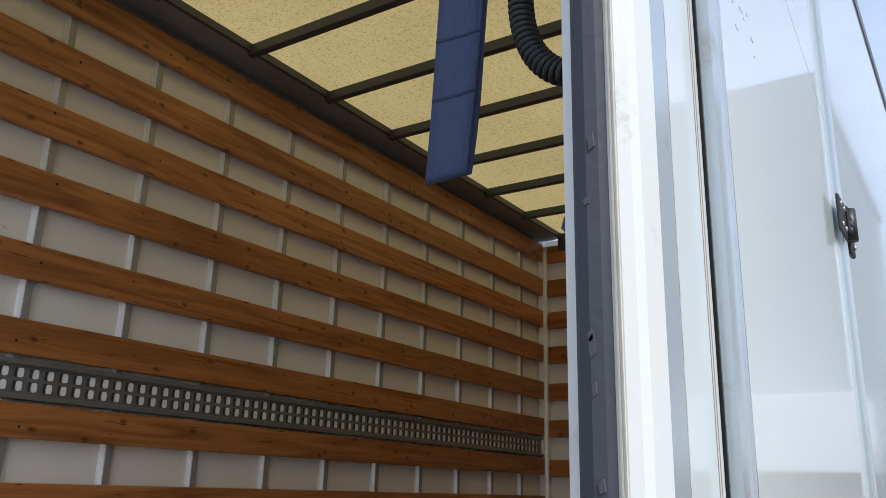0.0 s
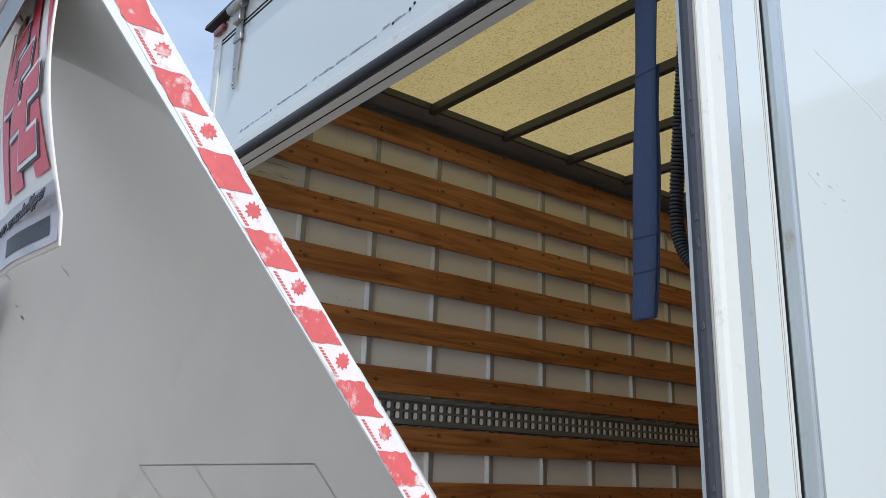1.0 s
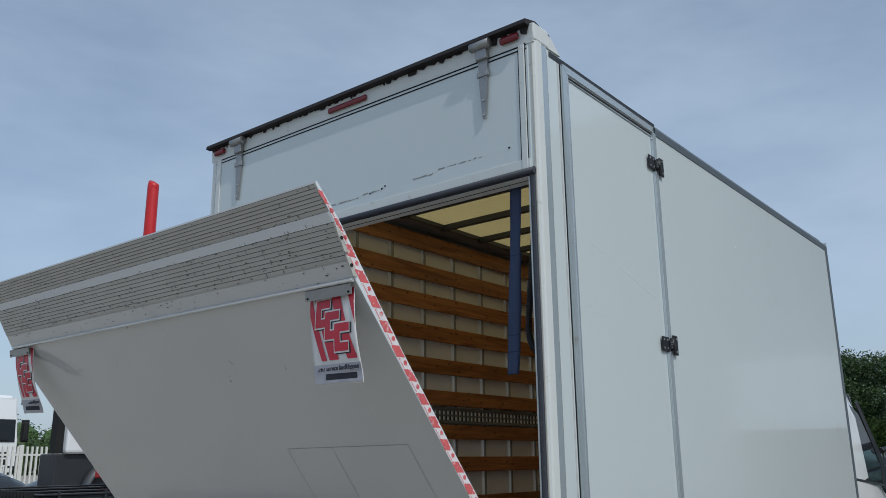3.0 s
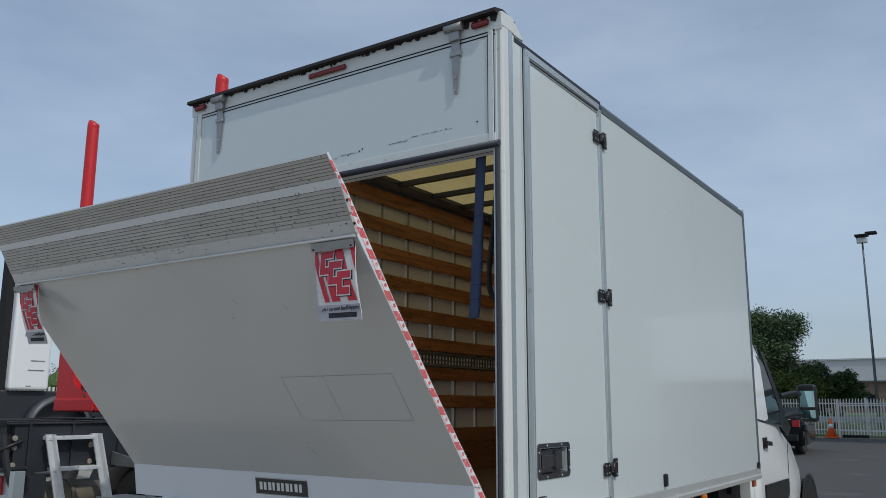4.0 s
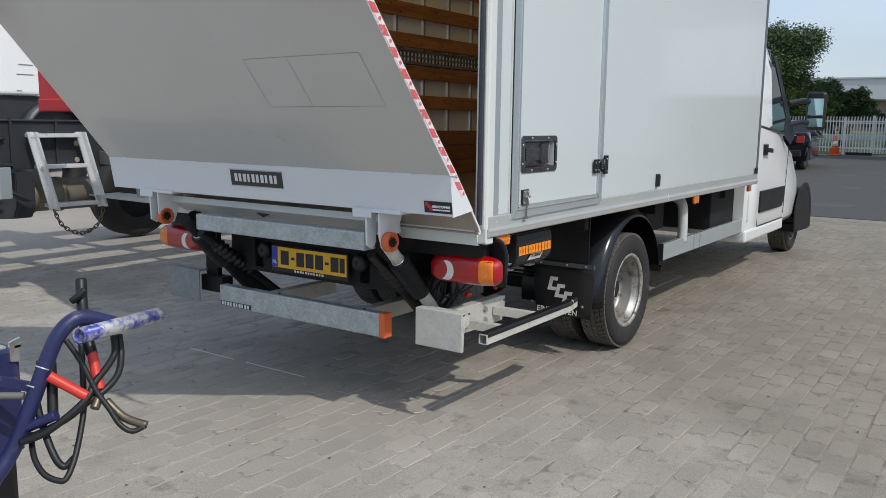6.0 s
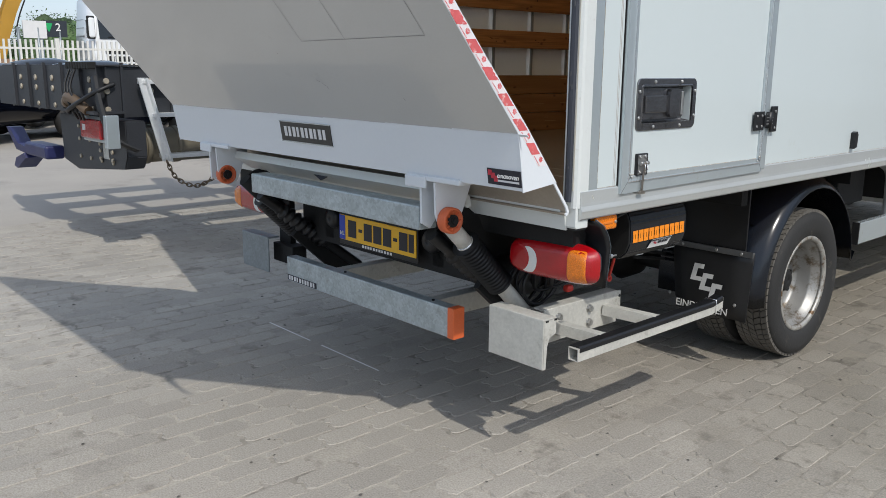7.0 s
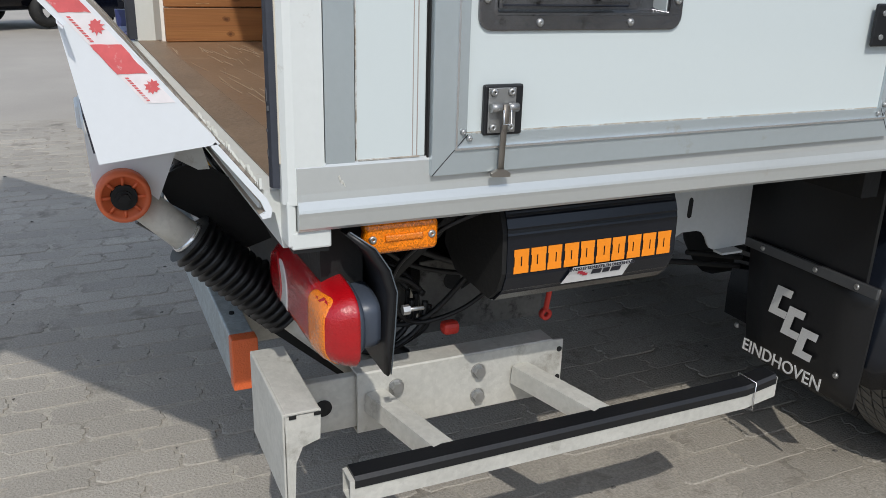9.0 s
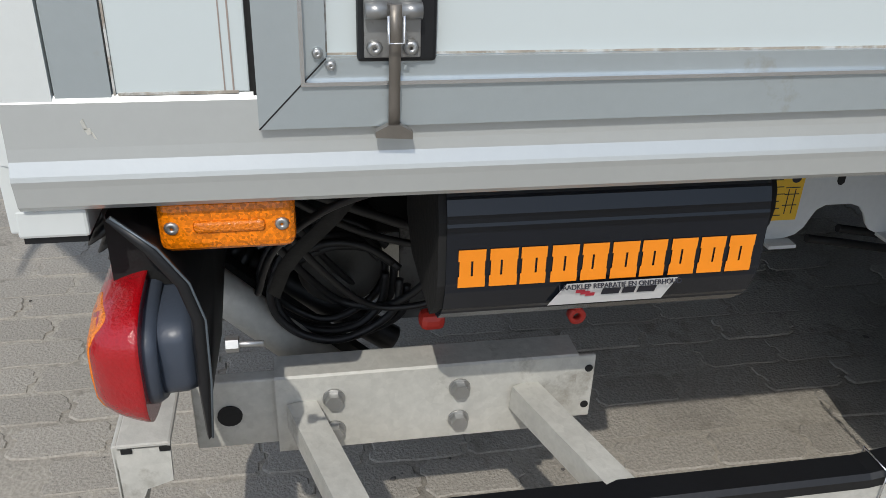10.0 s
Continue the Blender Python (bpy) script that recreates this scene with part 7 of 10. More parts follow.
for k in range(5):
    c = Vector((-0.40 - 0.016 * k, 0.262 + rnd.uniform(-0.008, 0.012), 0.578 + rnd.uniform(-0.01, 0.01)))
    ry, rz = 0.088 + rnd.uniform(-0.008, 0.012), 0.085 + rnd.uniform(-0.008, 0.008)
    tube(bm, [c + Vector((rnd.uniform(-0.008, 0.008), ry * math.cos(q), rz * math.sin(q))) for q in (math.radians(30 + 34 * i) for i in range(11))], 0.0062, seg=8, n=5)
parts("hose", bm, CABLE, pack, "black hydraulic hose")
bm = bmesh.new()
lathe(bm, [(0.001, -0.62), (0.055, -0.62), (0.066, -0.612), (0.066, -0.47), (0.058, -0.46), (0.001, -0.46)], (0, 0.275, 0.585), "X", 28)
part("oil_tank", bm, surface("dusty_black_tank", (0.05, 0.048, 0.043), 0.6, var=0.2, scale=8, grain=0.1), pack, "dusty dark oil tank")
# made-up black block that stands for the deep shade behind the pack
bm = box(bmesh.new(), -0.70, -0.62, 0.16, 0.74, 0.56, 0.88, bevel=0.006)
part("valve_block", bm, UNDER, pack, "added black backing behind the pack")
bm = bmesh.new()
sheet(bm, [[(x, y, z), (x - 0.004, y + 0.012, z - 0.012)] for x, y, z in ((-0.10, 0.285, 0.905), (-0.14, 0.245, 0.83), (-0.17, 0.205, 0.775), (-0.19, 0.190, 0.745), (-0.21, 0.176, 0.70))], 0.002, (0.7, 0.7, 0))
part("rubber_strap", bm, UNDER, pack, "torn black rubber strap")
bm = bmesh.new()
tube(bm, [(-0.30, 0.60, 0.70), (-0.32, 0.602, 0.63), (-0.34, 0.606, 0.565)], 0.006, seg=8)
lathe(bm, [(0.006, -0.006), (0.013, -0.006), (0.013, 0.006), (0.006, 0.006)], (-0.342, 0.607, 0.553), "X", 18)
part("red_cable", bm, RED_RUBBER, pack, "short red cable with a ring")
bm = bmesh.new()
box(bm, -0.39, -0.36, 0.380, 0.418, 0.528, 0.556, bevel=0.010)
part("red_plug", bm, RED_RUBBER, pack, "red plastic plug")
bm = bmesh.new()
cyl(bm, (-0.44, 0.52, 0.70), (-0.44, 0.90, 0.70), 0.08, seg=18)
box(bm, -0.60, -0.50, 0.40, 0.70, 0.53, 0.66, bevel=0.01)
part("oil_tank", bm, UNDER, pack, "dark oil tank")

bm = box(bmesh.new(), -0.452, -0.446, 0.36, 0.66, 0.50, 0.665, bevel=0.002)
pump = part("pump_plate", bm, surface("oily_plate", (0.13, 0.125, 0.115), 0.6, metal=0.2, var=0.4, scale=14, grain=0.2, dirt=(0.03, 0.028, 0.025), dirt_at=0.52, dirt_scale=16), pack, "grimy pump mounting plate with a hole")
bm = bmesh.new()
cyl(bm, (-0.446, 0.435, 0.615), (-0.4452, 0.435, 0.615), 0.020, seg=18)
part("plate_hole", bm, UNDER, pump)

# ---- wheels ----
def wheel(cx, cy, cz, rad, width, cap=False, side=1, dual=False):
    """Tyre with grooves and tread blocks, steel rim with a rolled edge, hub and bolts."""
    def prof(list_):
        return [(r, a * side) for r, a in list_]
    h = width / 2
    bm = bmesh.new()
    ri = rad * 0.625
    pr = [(ri, h * 0.78), (ri + 0.012, h * 0.92), (rad * 0.75, h * 1.02), (rad * 0.86, h * 1.03), (rad * 0.945, h * 0.95), (rad - 0.012, h * 0.80)]
    tread = []
    for k in range(4):
        c = h * (0.54 - 0.36 * k)
        tread += [(rad - 0.013, c + 0.006), (rad - 0.018, c + 0.004), (rad - 0.018, c - 0.004), (rad - 0.013, c - 0.006)]
    pr = pr + tread + [(r, -a) for r, a in pr[::-1]]
    lathe(bm, prof(pr), (cx, cy, cz), "X", 72)
    tread_bm = bmesh.new()
    n = 66
    edges = [0.83, 0.55, 0.50, 0.20, 0.15, -0.15, -0.20, -0.50, -0.55, -0.83]
    for k in range(n):
        for j in range(5):
            a0, a1 = edges[2 * j] * h, edges[2 * j + 1] * h
            t0 = 2 * math.pi * (k + 0.35 * (j % 2)) / n
            t1 = t0 + 2 * math.pi / n * 0.84
            sk_ = 0.45 * 2 * math.pi / n * (1 if j < 2 else -1)
            q = []
            for r in (rad - 0.014, rad):
                for t, a in ((t0, a0), (t1, a0), (t1 + sk_, a1), (t0 + sk_, a1)):
                    q.append(tread_bm.verts.new((cx + a * side, cy + r * math.cos(t), cz + r * math.sin(t))))
            for f in ((4, 5, 6, 7), (0, 4, 7, 3), (1, 2, 6, 5), (0, 1, 5, 4), (3, 7, 6, 2)):
                tread_bm.faces.new([q[i] for i in f])
    w = tp("tyre", bm, TYRE, "worn black tyre with dusty tread")
    part("tread_block", tread_bm, TREAD, w, "dusty grey-brown tread blocks")["kind"] = "stuff"
    bm = bmesh.new()
    d = h * 0.85
    lathe(bm, prof([(ri - 0.002, d - 0.010), (ri - 0.014, d - 0.011), (ri - 0.018, d - 0.040), (ri - 0.030, d - 0.047), (ri - 0.033, d - 0.060), (ri - 0.034, d - 0.118), (ri - 0.044, d - 0.136), (ri - 0.066, d - 0.142), (rad * 0.34, d - 0.138), (rad * 0.30, d - 0.128), (rad * 0.20, d - 0.126), (0.001, d - 0.126), (0.001, d - 0.150), (ri - 0.05, d - 0.150), (ri - 0.03, -d)]), (cx, cy, cz), "X", 56)
    rim = part("rim", bm, RIM, w, "silver steel rim with rust and dirt")
    bm = bmesh.new()
    lathe(bm, prof([(ri - 0.002, d - 0.012), (ri + 0.009, d), (ri + 0.006, d + 0.006), (ri - 0.006, d + 0.005), (ri - 0.0145, d - 0.002), (ri - 0.0150, d - 0.012)]), (cx, cy, cz), "X", 56)
    part("rim_lip", bm, RUST_LIP, rim, "rusty beige rim lip")
    bm = bmesh.new()
    lathe(bm, prof([(0.001, d - 0.075), (0.045, d - 0.078), (0.055, d - 0.088), (0.058, d - 0.127), (0.001, d - 0.128)]), (cx, cy, cz), "X", 24)
    part("hub", bm, UNDER, rim, "dark hub")
    bm = bmesh.new()
    for k in range(6):
        t = math.pi * k / 3 + 0.3
        c, s_ = math.cos(t), math.sin(t)
        cyl(bm, (cx + (d - 0.128) * side, cy + 0.085 * c, cz + 0.085 * s_), (cx + (d - 0.100) * side, cy + 0.085 * c, cz + 0.085 * s_), 0.012, seg=6, smooth=False)
    parts("wheel_nut", bm, UNDER, rim)
    bm = bmesh.new()
    for k in range(6):
        t = math.pi * k / 3 + 0.82
        c, s_ = math.cos(t), math.sin(t)
        cyl(bm, (cx + (d - 0.142) * side, cy + 0.135 * c, cz + 0.135 * s_), (cx + (d - 0.136) * side, cy + 0.135 * c, cz + 0.135 * s_), 0.019, seg=14)
    parts("rim_hole", bm, UNDER, rim)
    if cap:
        bm = bmesh.new()
        lathe(bm, prof([(0.001, d + 0.030), (0.06, d + 0.030), (0.13, d + 0.022), (0.185, d + 0.002), (0.192, d - 0.012), (0.001, d - 0.012)]), (cx, cy, cz), "X", 40)
        cp = part("wheel_cover", bm, BLACK, w, "black plastic wheel cover")
        bm = bmesh.new()
        for k in range(6):
            t = math.pi * k / 3
            c, s_ = math.cos(t), math.sin(t)
            cyl(bm, (cx + (d + 0.018) * side, cy + 0.12 * c, cz + 0.12 * s_), (cx + (d + 0.0275) * side, cy + 0.12 * c, cz + 0.12 * s_), 0.022, seg=16)
        parts("cover_pocket", bm, UNDER, cp)
    return w


WY, WR = 1.890, 0.362
wheel(-0.215, WY, WR, WR, 0.195)
wheel(-0.448, WY, WR, WR, 0.195, dual=True)
wheel(2 * CX + 0.245, WY, WR, WR, 0.195, side=-1)
wheel(2 * CX + 0.475, WY, WR, WR, 0.195, side=-1, dual=True)
FWY = 6.92
wheel(-0.320, FWY, 0.352, 0.352, 0.205, cap=True)
wheel(2 * CX + 0.29, FWY, 0.345, 0.345, 0.205, cap=True, side=-1)

# mudguard, flap and metal strip
def mudguard(x0, x1):
    bm = bmesh.new()
    rows = []
    for k in range(21):
        a = radians(186 - 182 * k / 20)
        yy, zz = WY + 0.497 * math.cos(a), WR + 0.02 + 0.497 * math.sin(a)
        if k == 0:
            rows.append([(x0, yy, 0.42), (x1 - 0.03, yy, 0.42), (x1, yy + 0.045, 0.42)])
        rows.append([(x0, yy, zz), (x1 - 0.03, yy, zz), (x1, WY + 0.452 * math.cos(a), WR + 0.02 + 0.452 * math.sin(a))])
        if k == 20:
            rows.append([(x0, yy, 0.46), (x1 - 0.03, yy, 0.46), (x1, yy - 0.012, 0.46)])
    sheet(bm, rows, 0.004, (0, 0, -1))
    return bm


guard = tp("mudguard", mudguard(-0.62, -0.098), BLACK_GLOSS, "black plastic rear mudguard")
tp("mudguard", mudguard(L + 0.125, L + 0.62), BLACK)
bm = bmesh.new()
box(bm, -0.60, -0.165, 1.356, 1.366, 0.57, 0.90)
part("guard_wall", bm, BLACK, guard, "black wall in front of the wheel")
bm = bmesh.new()
rows = [[(-0.532 + 0.004 * j, 1.356 + 0.004 * math.sin(2 * i) + 0.02 * (j / 6) ** 2, 0.585 - 0.328 * j / 6) if i == 0 else (-0.555 + 0.105 * i + 0.002 * j, 1.350 + 0.006 * math.sin(1.4 * i + 0.5 * j) + 0.02 * (j / 6) ** 2, 0.585 - 0.328 * j / 6) for i in range(5)] for j in range(7)]
rows = [[(p[0] if k < 4 else -0.124 - 0.005 * j, p[1], p[2]) for k, p in enumerate(r)] for j, r in enumerate(rows)]
sheet(bm, rows, 0.006, (0, 1, 0))
mflap = tp("mud_flap", bm, BLACK, "black rubber mud flap with white print")
bm = box(bmesh.new(), -0.54, -0.126, 1.338, 1.346, 0.560, 0.586, bevel=0.002)
part("clamp_strip", bm, surface("dark_steel_strip", (0.12, 0.125, 0.13), 0.4, metal=0.6), mflap, "dark steel clamp strip")
bm = bmesh.new()
for x in (-0.47, -0.30, -0.18):
    lathe(bm, [(0.0001, -0.004), (0.006, -0.003), (0.008, 0.0), (0.0001, 0.0)], (x, 1.338, 0.573), "Y", 10)
for x, z in ((-0.532, 0.325), (-0.200, 0.332)):
    lathe(bm, [(0.0001, -0.006), (0.006, -0.004), (0.009, 0.0), (0.0001, 0.0)], (x, 1.354, z), "Y", 10)
parts("flap_bolt", bm, STEEL, mflap)
bm = bmesh.new()


def flap_quad(x0, x1, z0, z1, lean=0.02):
    v = [bm.verts.new((x, 1.3415 + 0.012 * ((0.585 - z) / 0.33) ** 2, z)) for x, z in ((x0, z0), (x1, z0), (x1 + lean * (z1 - z0) / 0.05, z1), (x0 + lean * (z1 - z0) / 0.05, z1))]
    bm.faces.new(v)


for i in range(3):
    u, v0 = -0.425 + 0.047 * i, 0.412 - 0.040 * i
    flap_quad(u, u + 0.024, v0, v0 + 0.082, 0.012)
    flap_quad(u + 0.0295, u + 0.066, v0 + 0.060, v0 + 0.082, 0.012)
    flap_quad(u + 0.024, u + 0.056, v0, v0 + 0.021, 0.012)
parts("logo_shape", bm, CLEAR_LENS, mflap, "white stepped logo shape")
words("flap_text", "EINDHOVEN", 0.0465, pose(-0.356, 1.3395, 0.292, 87, 0, 0), CLEAR_LENS, mflap, "white lettering", wide=1.0)

# side guard rail, tanks and steps between the axles
bm = box(bmesh.new(), -0.17, -0.135, 2.50, 4.98, 0.470, 0.585, bevel=0.004)
guardr = tp("side_guard", bm, ALU, "aluminium side guard rail")
bm = bmesh.new()
box(bm, -0.171, -0.134, 2.494, 2.502, 0.468, 0.587)
part("rail_end", bm, UNDER, guardr)
for y in (3.14, 3.28):
    part("rail_band", B(-0.1345, -0.133, y, y + 0.02, 0.472, 0.583), ALU_BRIGHT, guardr)
bm = bmesh.new()
for y in (2.95, 4.60):
    tube(bm, [(-0.16, y, 0.55), (-0.16, y, 0.72), (-0.18, y, 0.84), (-0.28, y, 0.90)], 0.035, seg=10)
parts("guard_stay", bm, surface("stay_white", (0.52, 0.53, 0.53), 0.5, var=0.1, scale=5), guardr, "pale grey guard stay")
bm = box(bmesh.new(), -0.7, -0.20, 3.75, 4.40, 0.55, 0.88, bevel=0.01)
tp("storage_box", bm, UNDER, "dark metal storage box under the body")
bm = box(bmesh.new(), -0.6, -0.25, 2.45, 2.80, 0.66, 0.90, bevel=0.01)
tp("battery_box", bm, UNDER, "dark box under the body")
bm = box(bmesh.new(), -0.045, -0.02, 2.75, 2.84, 0.845, 0.90, bevel=0.008)
tp("side_marker", bm, AMBER_LENS, "amber side marker lamp")
bm = box(bmesh.new(), -0.045, -0.02, 4.15, 4.22, 0.845, 0.90, bevel=0.008)
tp("side_marker", bm, surface("brown_lens", (0.35, 0.08, 0.03), 0.3), "brown-orange side marker lamp")

# ---- cab ----
CR, CL = -0.13, 2 * CX + 0.13


def cab_section(y, z0, z1, wide, top_in):
    """One cross-section ring of the cab, right side to left side."""
    xr, xl = CR - (1 - wide) * 0.6, CL + (1 - wide) * 0.6
    zm = z0 + (z1 - z0) * 0.52
    return [(xr - 0.03, y, z0), (xr - 0.004, y, z0 + 0.05), (xr, y, z0 + (zm - z0) * 0.6), (xr - 0.012, y, zm), (xr - top_in * 0.6, y, zm + (z1 - zm) * 0.7), (xr - top_in, y, z1 - 0.03), (xr - top_in - 0.10, y, z1),
            (xl + top_in + 0.10, y, z1), (xl + top_in, y, z1 - 0.03), (xl + top_in * 0.6, y, zm + (z1 - zm) * 0.7), (xl + 0.012, y, zm), (xl, y, z0 + (zm - z0) * 0.6), (xl + 0.004, y, z0 + 0.05), (xl + 0.03, y, z0)]


bm = bmesh.new()
loft(bm, [cab_section(4.46, 0.42, 2.20, 1.0, 0.13), cab_section(4.9, 0.42, 2.24, 1.0, 0.13), cab_section(5.35, 0.42, 2.22, 1.0, 0.14), cab_section(5.62, 0.42, 2.12, 1.0, 0.16), cab_section(5.98, 0.42, 1.70, 1.0, 0.20), cab_section(6.25, 0.42, 1.38, 0.99, 0.16), cab_section(6.7, 0.42, 1.22, 0.95, 0.14), cab_section(7.0, 0.42, 1.08, 0.84, 0.12), cab_section(7.12, 0.5, 0.95, 0.75, 0.10)])
cab = tp("cab", bm, CAB_WHITE, "white van cab")
bm = bmesh.new()


def side_patch(bm, pts, off, thick=0.01):
    """A patch on the cab's right flank from (y, z) points; follows its lean above the belt line."""
    def xx(z):
        return CR + off - (0.0 if z < 1.32 else 0.012 + (z - 1.32) * 0.14)
    a = [bm.verts.new((xx(z), y, z)) for y, z in pts]
    b = [bm.verts.new((xx(z) - thick, y, z)) for y, z in pts]
    bm.faces.new(a)
    bm.faces.new(b[::-1])
    n = len(pts)
    for i in range(n):
        bm.faces.new((a[i], a[(i + 1) % n], b[(i + 1) % n], b[i]))


side_patch(bm, [(4.95, 1.40), (5.80, 1.33), (5.98, 1.36), (5.90, 1.55), (5.62, 1.96), (5.40, 2.03), (4.95, 2.03)], 0.006)
part("door_window", bm, GLASS, cab, "dark side window")
bm = bmesh.new()
side_patch(bm, [(5.80, 1.325), (6.06, 1.22), (6.20, 1.30), (5.72, 2.08), (5.62, 2.06), (5.93, 1.50)], 0.010)
side_patch(bm, [(4.93, 1.385), (5.82, 1.315), (5.82, 1.335), (4.93, 1.405)], 0.009)
side_patch(bm, [(4.90, 1.40), (4.95, 1.40), (4.95, 2.05), (4.90, 2.05)], 0.007)
part("window_trim", bm, BLACK, cab, "black window trim and corner")
bm = bmesh.new()
side_patch(bm, [(4.98, 0.60), (5.82, 0.60), (5.90, 0.66), (5.92, 0.80), (4.98, 0.80)], 0.016, 0.03)
part("rub_strip", bm, BLACK, cab, "black door rub panel")
bm = bmesh.new()
side_patch(bm, [(5.02, 1.16), (5.20, 1.15), (5.20, 1.19), (5.02, 1.20)], 0.045, 0.02)
side_patch(bm, [(5.03, 1.13), (5.16, 1.13), (5.16, 1.23), (5.03, 1.23)], 0.008, 0.02)
part("door_handle", bm, BLACK, cab, "black door handle")
bm = bmesh.new()
for pts in ([(4.955, 0.48), (4.963, 0.48), (4.963, 2.05), (4.955, 2.05)], [(5.96, 0.52), (5.968, 0.52), (6.04, 1.24), (6.03, 1.24)], [(4.96, 0.47), (5.96, 0.47), (5.96, 0.478), (4.96, 0.478)]):
    side_patch(bm, pts, 0.002, 0.004)
part("door_gap", bm, UNDER, cab)
bm = bmesh.new()
rows = []
for k in range(17):
    a = radians(196 - 212 * k / 16)
    rows.append([(CR + 0.012, FWY + 0.43 * math.cos(a), 0.36 + 0.43 * math.sin(a)), (CR + 0.004, FWY + 0.37 * math.cos(a), 0.36 + 0.37 * math.sin(a)), (CR - 0.22, FWY + 0.37 * math.cos(a), 0.36 + 0.37 * math.sin(a))])
sheet(bm, rows, 0.01, (-1, 0, 0))
part("wheel_arch", bm, BLACK, cab, "black wheel arch lining")
bm = bmesh.new()
prism(bm, [(FWY + 0.37 * math.cos(radians(a)), 0.36 + 0.37 * math.sin(radians(a))) for a in range(-20, 201, 12)], "X", CR - 0.35, CR + 0.0065)
part("arch_shadow", bm, UNDER, cab, "dark wheel opening")
bm = box(bmesh.new(), CR - 0.30, CR + 0.01, 4.55, 5.95, 0.36, 0.47, bevel=0.02)
part("sill_step", bm, CAB_WHITE, cab)
bm = bmesh.new()
loft(bm, [[(CR - 0.17, 5.66, 2.13), (CR - 0.15, 6.16, 1.42), (CL + 0.15, 6.16, 1.42), (CL + 0.17, 5.66, 2.13)], [(CR - 0.17, 5.685, 2.145), (CR - 0.15, 6.185, 1.435), (CL + 0.15, 6.185, 1.435), (CL + 0.17, 5.685, 2.145)]])
part("windscreen", bm, GLASS, cab, "windscreen")
# mirror on its two arms
MX, MY, MZ = 0.02, 6.42, 1.56
bm = box(bmesh.new(), MX - 0.095, MX + 0.095, MY, MY + 0.10, MZ - 0.20, MZ + 0.20, bevel=0.035, seg=4)
mir = part("wing_mirror", bm, BLACK, cab, "large black two-arm wing mirror")
bm = bmesh.new()
for z in (MZ - 0.12, MZ + 0.10):
    tube(bm, [(CR - 0.04, 6.05, z - 0.03), (CR + 0.04, 6.25, z), (MX - 0.07, MY + 0.05, z)], 0.028, seg=8)
parts("mirror_arm", bm, BLACK, mir)
bm = box(bmesh.new(), MX - 0.072, MX + 0.078, MY - 0.003, MY + 0.004, MZ - 0.045, MZ + 0.13, bevel=0.002)
part("mirror_glass", bm, MIRROR, mir, "mirror glass")
bm = box(bmesh.new(), MX - 0.072, MX + 0.078, MY - 0.003, MY + 0.004, MZ - 0.165, MZ - 0.075, bevel=0.002)
part("wide_mirror_glass", bm, MIRROR, mir)

# the right-hand skin stands 15 mm in from the box's nominal side; the gear under the tail sits 7 mm out and up
SKIN_PARTS = ("cab_side_wall", "rear_side_panel", "roof_rail", "door_header", "rear_post", "post_bead", "panel_groove", "post_strip", "rubber_seal", "torn_seal_edge", "seal_scuff",
              "sill_foot_pad", "sill_end", "corner_cap", "side_door", "door_gap", "hinge_post", "front_edge_profile", "grime_line", "door_holder", "side_skirt", "front_marker_lamp", "wall_scuff", "wall_crease")
TAIL_PARTS = ("bumper_bar", "bumper_end", "side_beam", "tail_lamp", "plate_holder", "hydraulic_pack", "side_marker", "mud_flap")
for o in truck.children:
    kind_of = o.name.split(".")[0]
    if kind_of in SKIN_PARTS and max(v.co.x for v in o.data.vertices) > -0.5:
        o.location.x -= 0.015
    elif kind_of in TAIL_PARTS:
        o.location.x += 0.007
        o.location.z += 0.007

# ---- surroundings ----
def bolts(bm, pts, way, r=0.014):
    for p in pts:
        p = Vector(p)
        cyl(bm, p, p + Vector(way) * 0.012, r, r * 0.8, seg=8)


# parked truck chassis beside the box truck
RX = -4.45
tr = thing("truck_chassis", (-5.2, 3.0, 0), "dark truck chassis with an aluminium ladder and a red tail lamp", "truck")
bm = bmesh.new()
for x in (RX - 0.03, RX - 0.78, RX - 1.60, RX - 2.36):
    box(bm, x - 0.03, x + 0.03, 0.20, 9.0, 1.00, 1.36, bevel=0.004)
for k in range(8):
    box(bm, RX - 2.33, RX - 0.06, 0.9 + 1.1 * k, 0.98 + 1.1 * k, 1.08, 1.30, bevel=0.004)
box(bm, RX - 2.6, RX - 0.05, 0.15, 0.21, 1.02, 1.365, bevel=0.004)
part("frame_rail", bm, CHASSIS, tr, "black bolted frame rails")
bm = bmesh.new()
for x0, x1 in ((RX - 0.10, RX + 0.02), (RX - 0.84, RX - 0.72), (RX - 1.66, RX - 1.54), (RX - 2.42, RX - 2.30)):
    box(bm, x0, x1, 0.15, 9.0, 1.362, 1.374, bevel=0.003)
box(bm, RX - 2.30, RX - 0.10, 0.15, 0.30, 1.360, 1.3705, bevel=0.003)
part("frame_top", bm, surface("worn_top_edge", (0.022, 0.023, 0.026), 0.55, var=0.4, scale=6, grain=0.2, dirt=(0.09, 0.09, 0.085), dirt_at=0.68, dirt_scale=9), tr, "worn dark top edge")
bm = bmesh.new()
for y in (0.30, 0.66, 1.08, 1.5, 2.2):
    box(bm, RX, RX + 0.018, y, y + 0.022, 1.0, 1.39)
for k in range(5):
    x = RX - 0.35 - 0.42 * k
    box(bm, x, x + 0.022, 0.128, 0.15, 1.02, 1.39)
parts("stiffener", bm, CHASSIS, tr)
bm = bmesh.new()
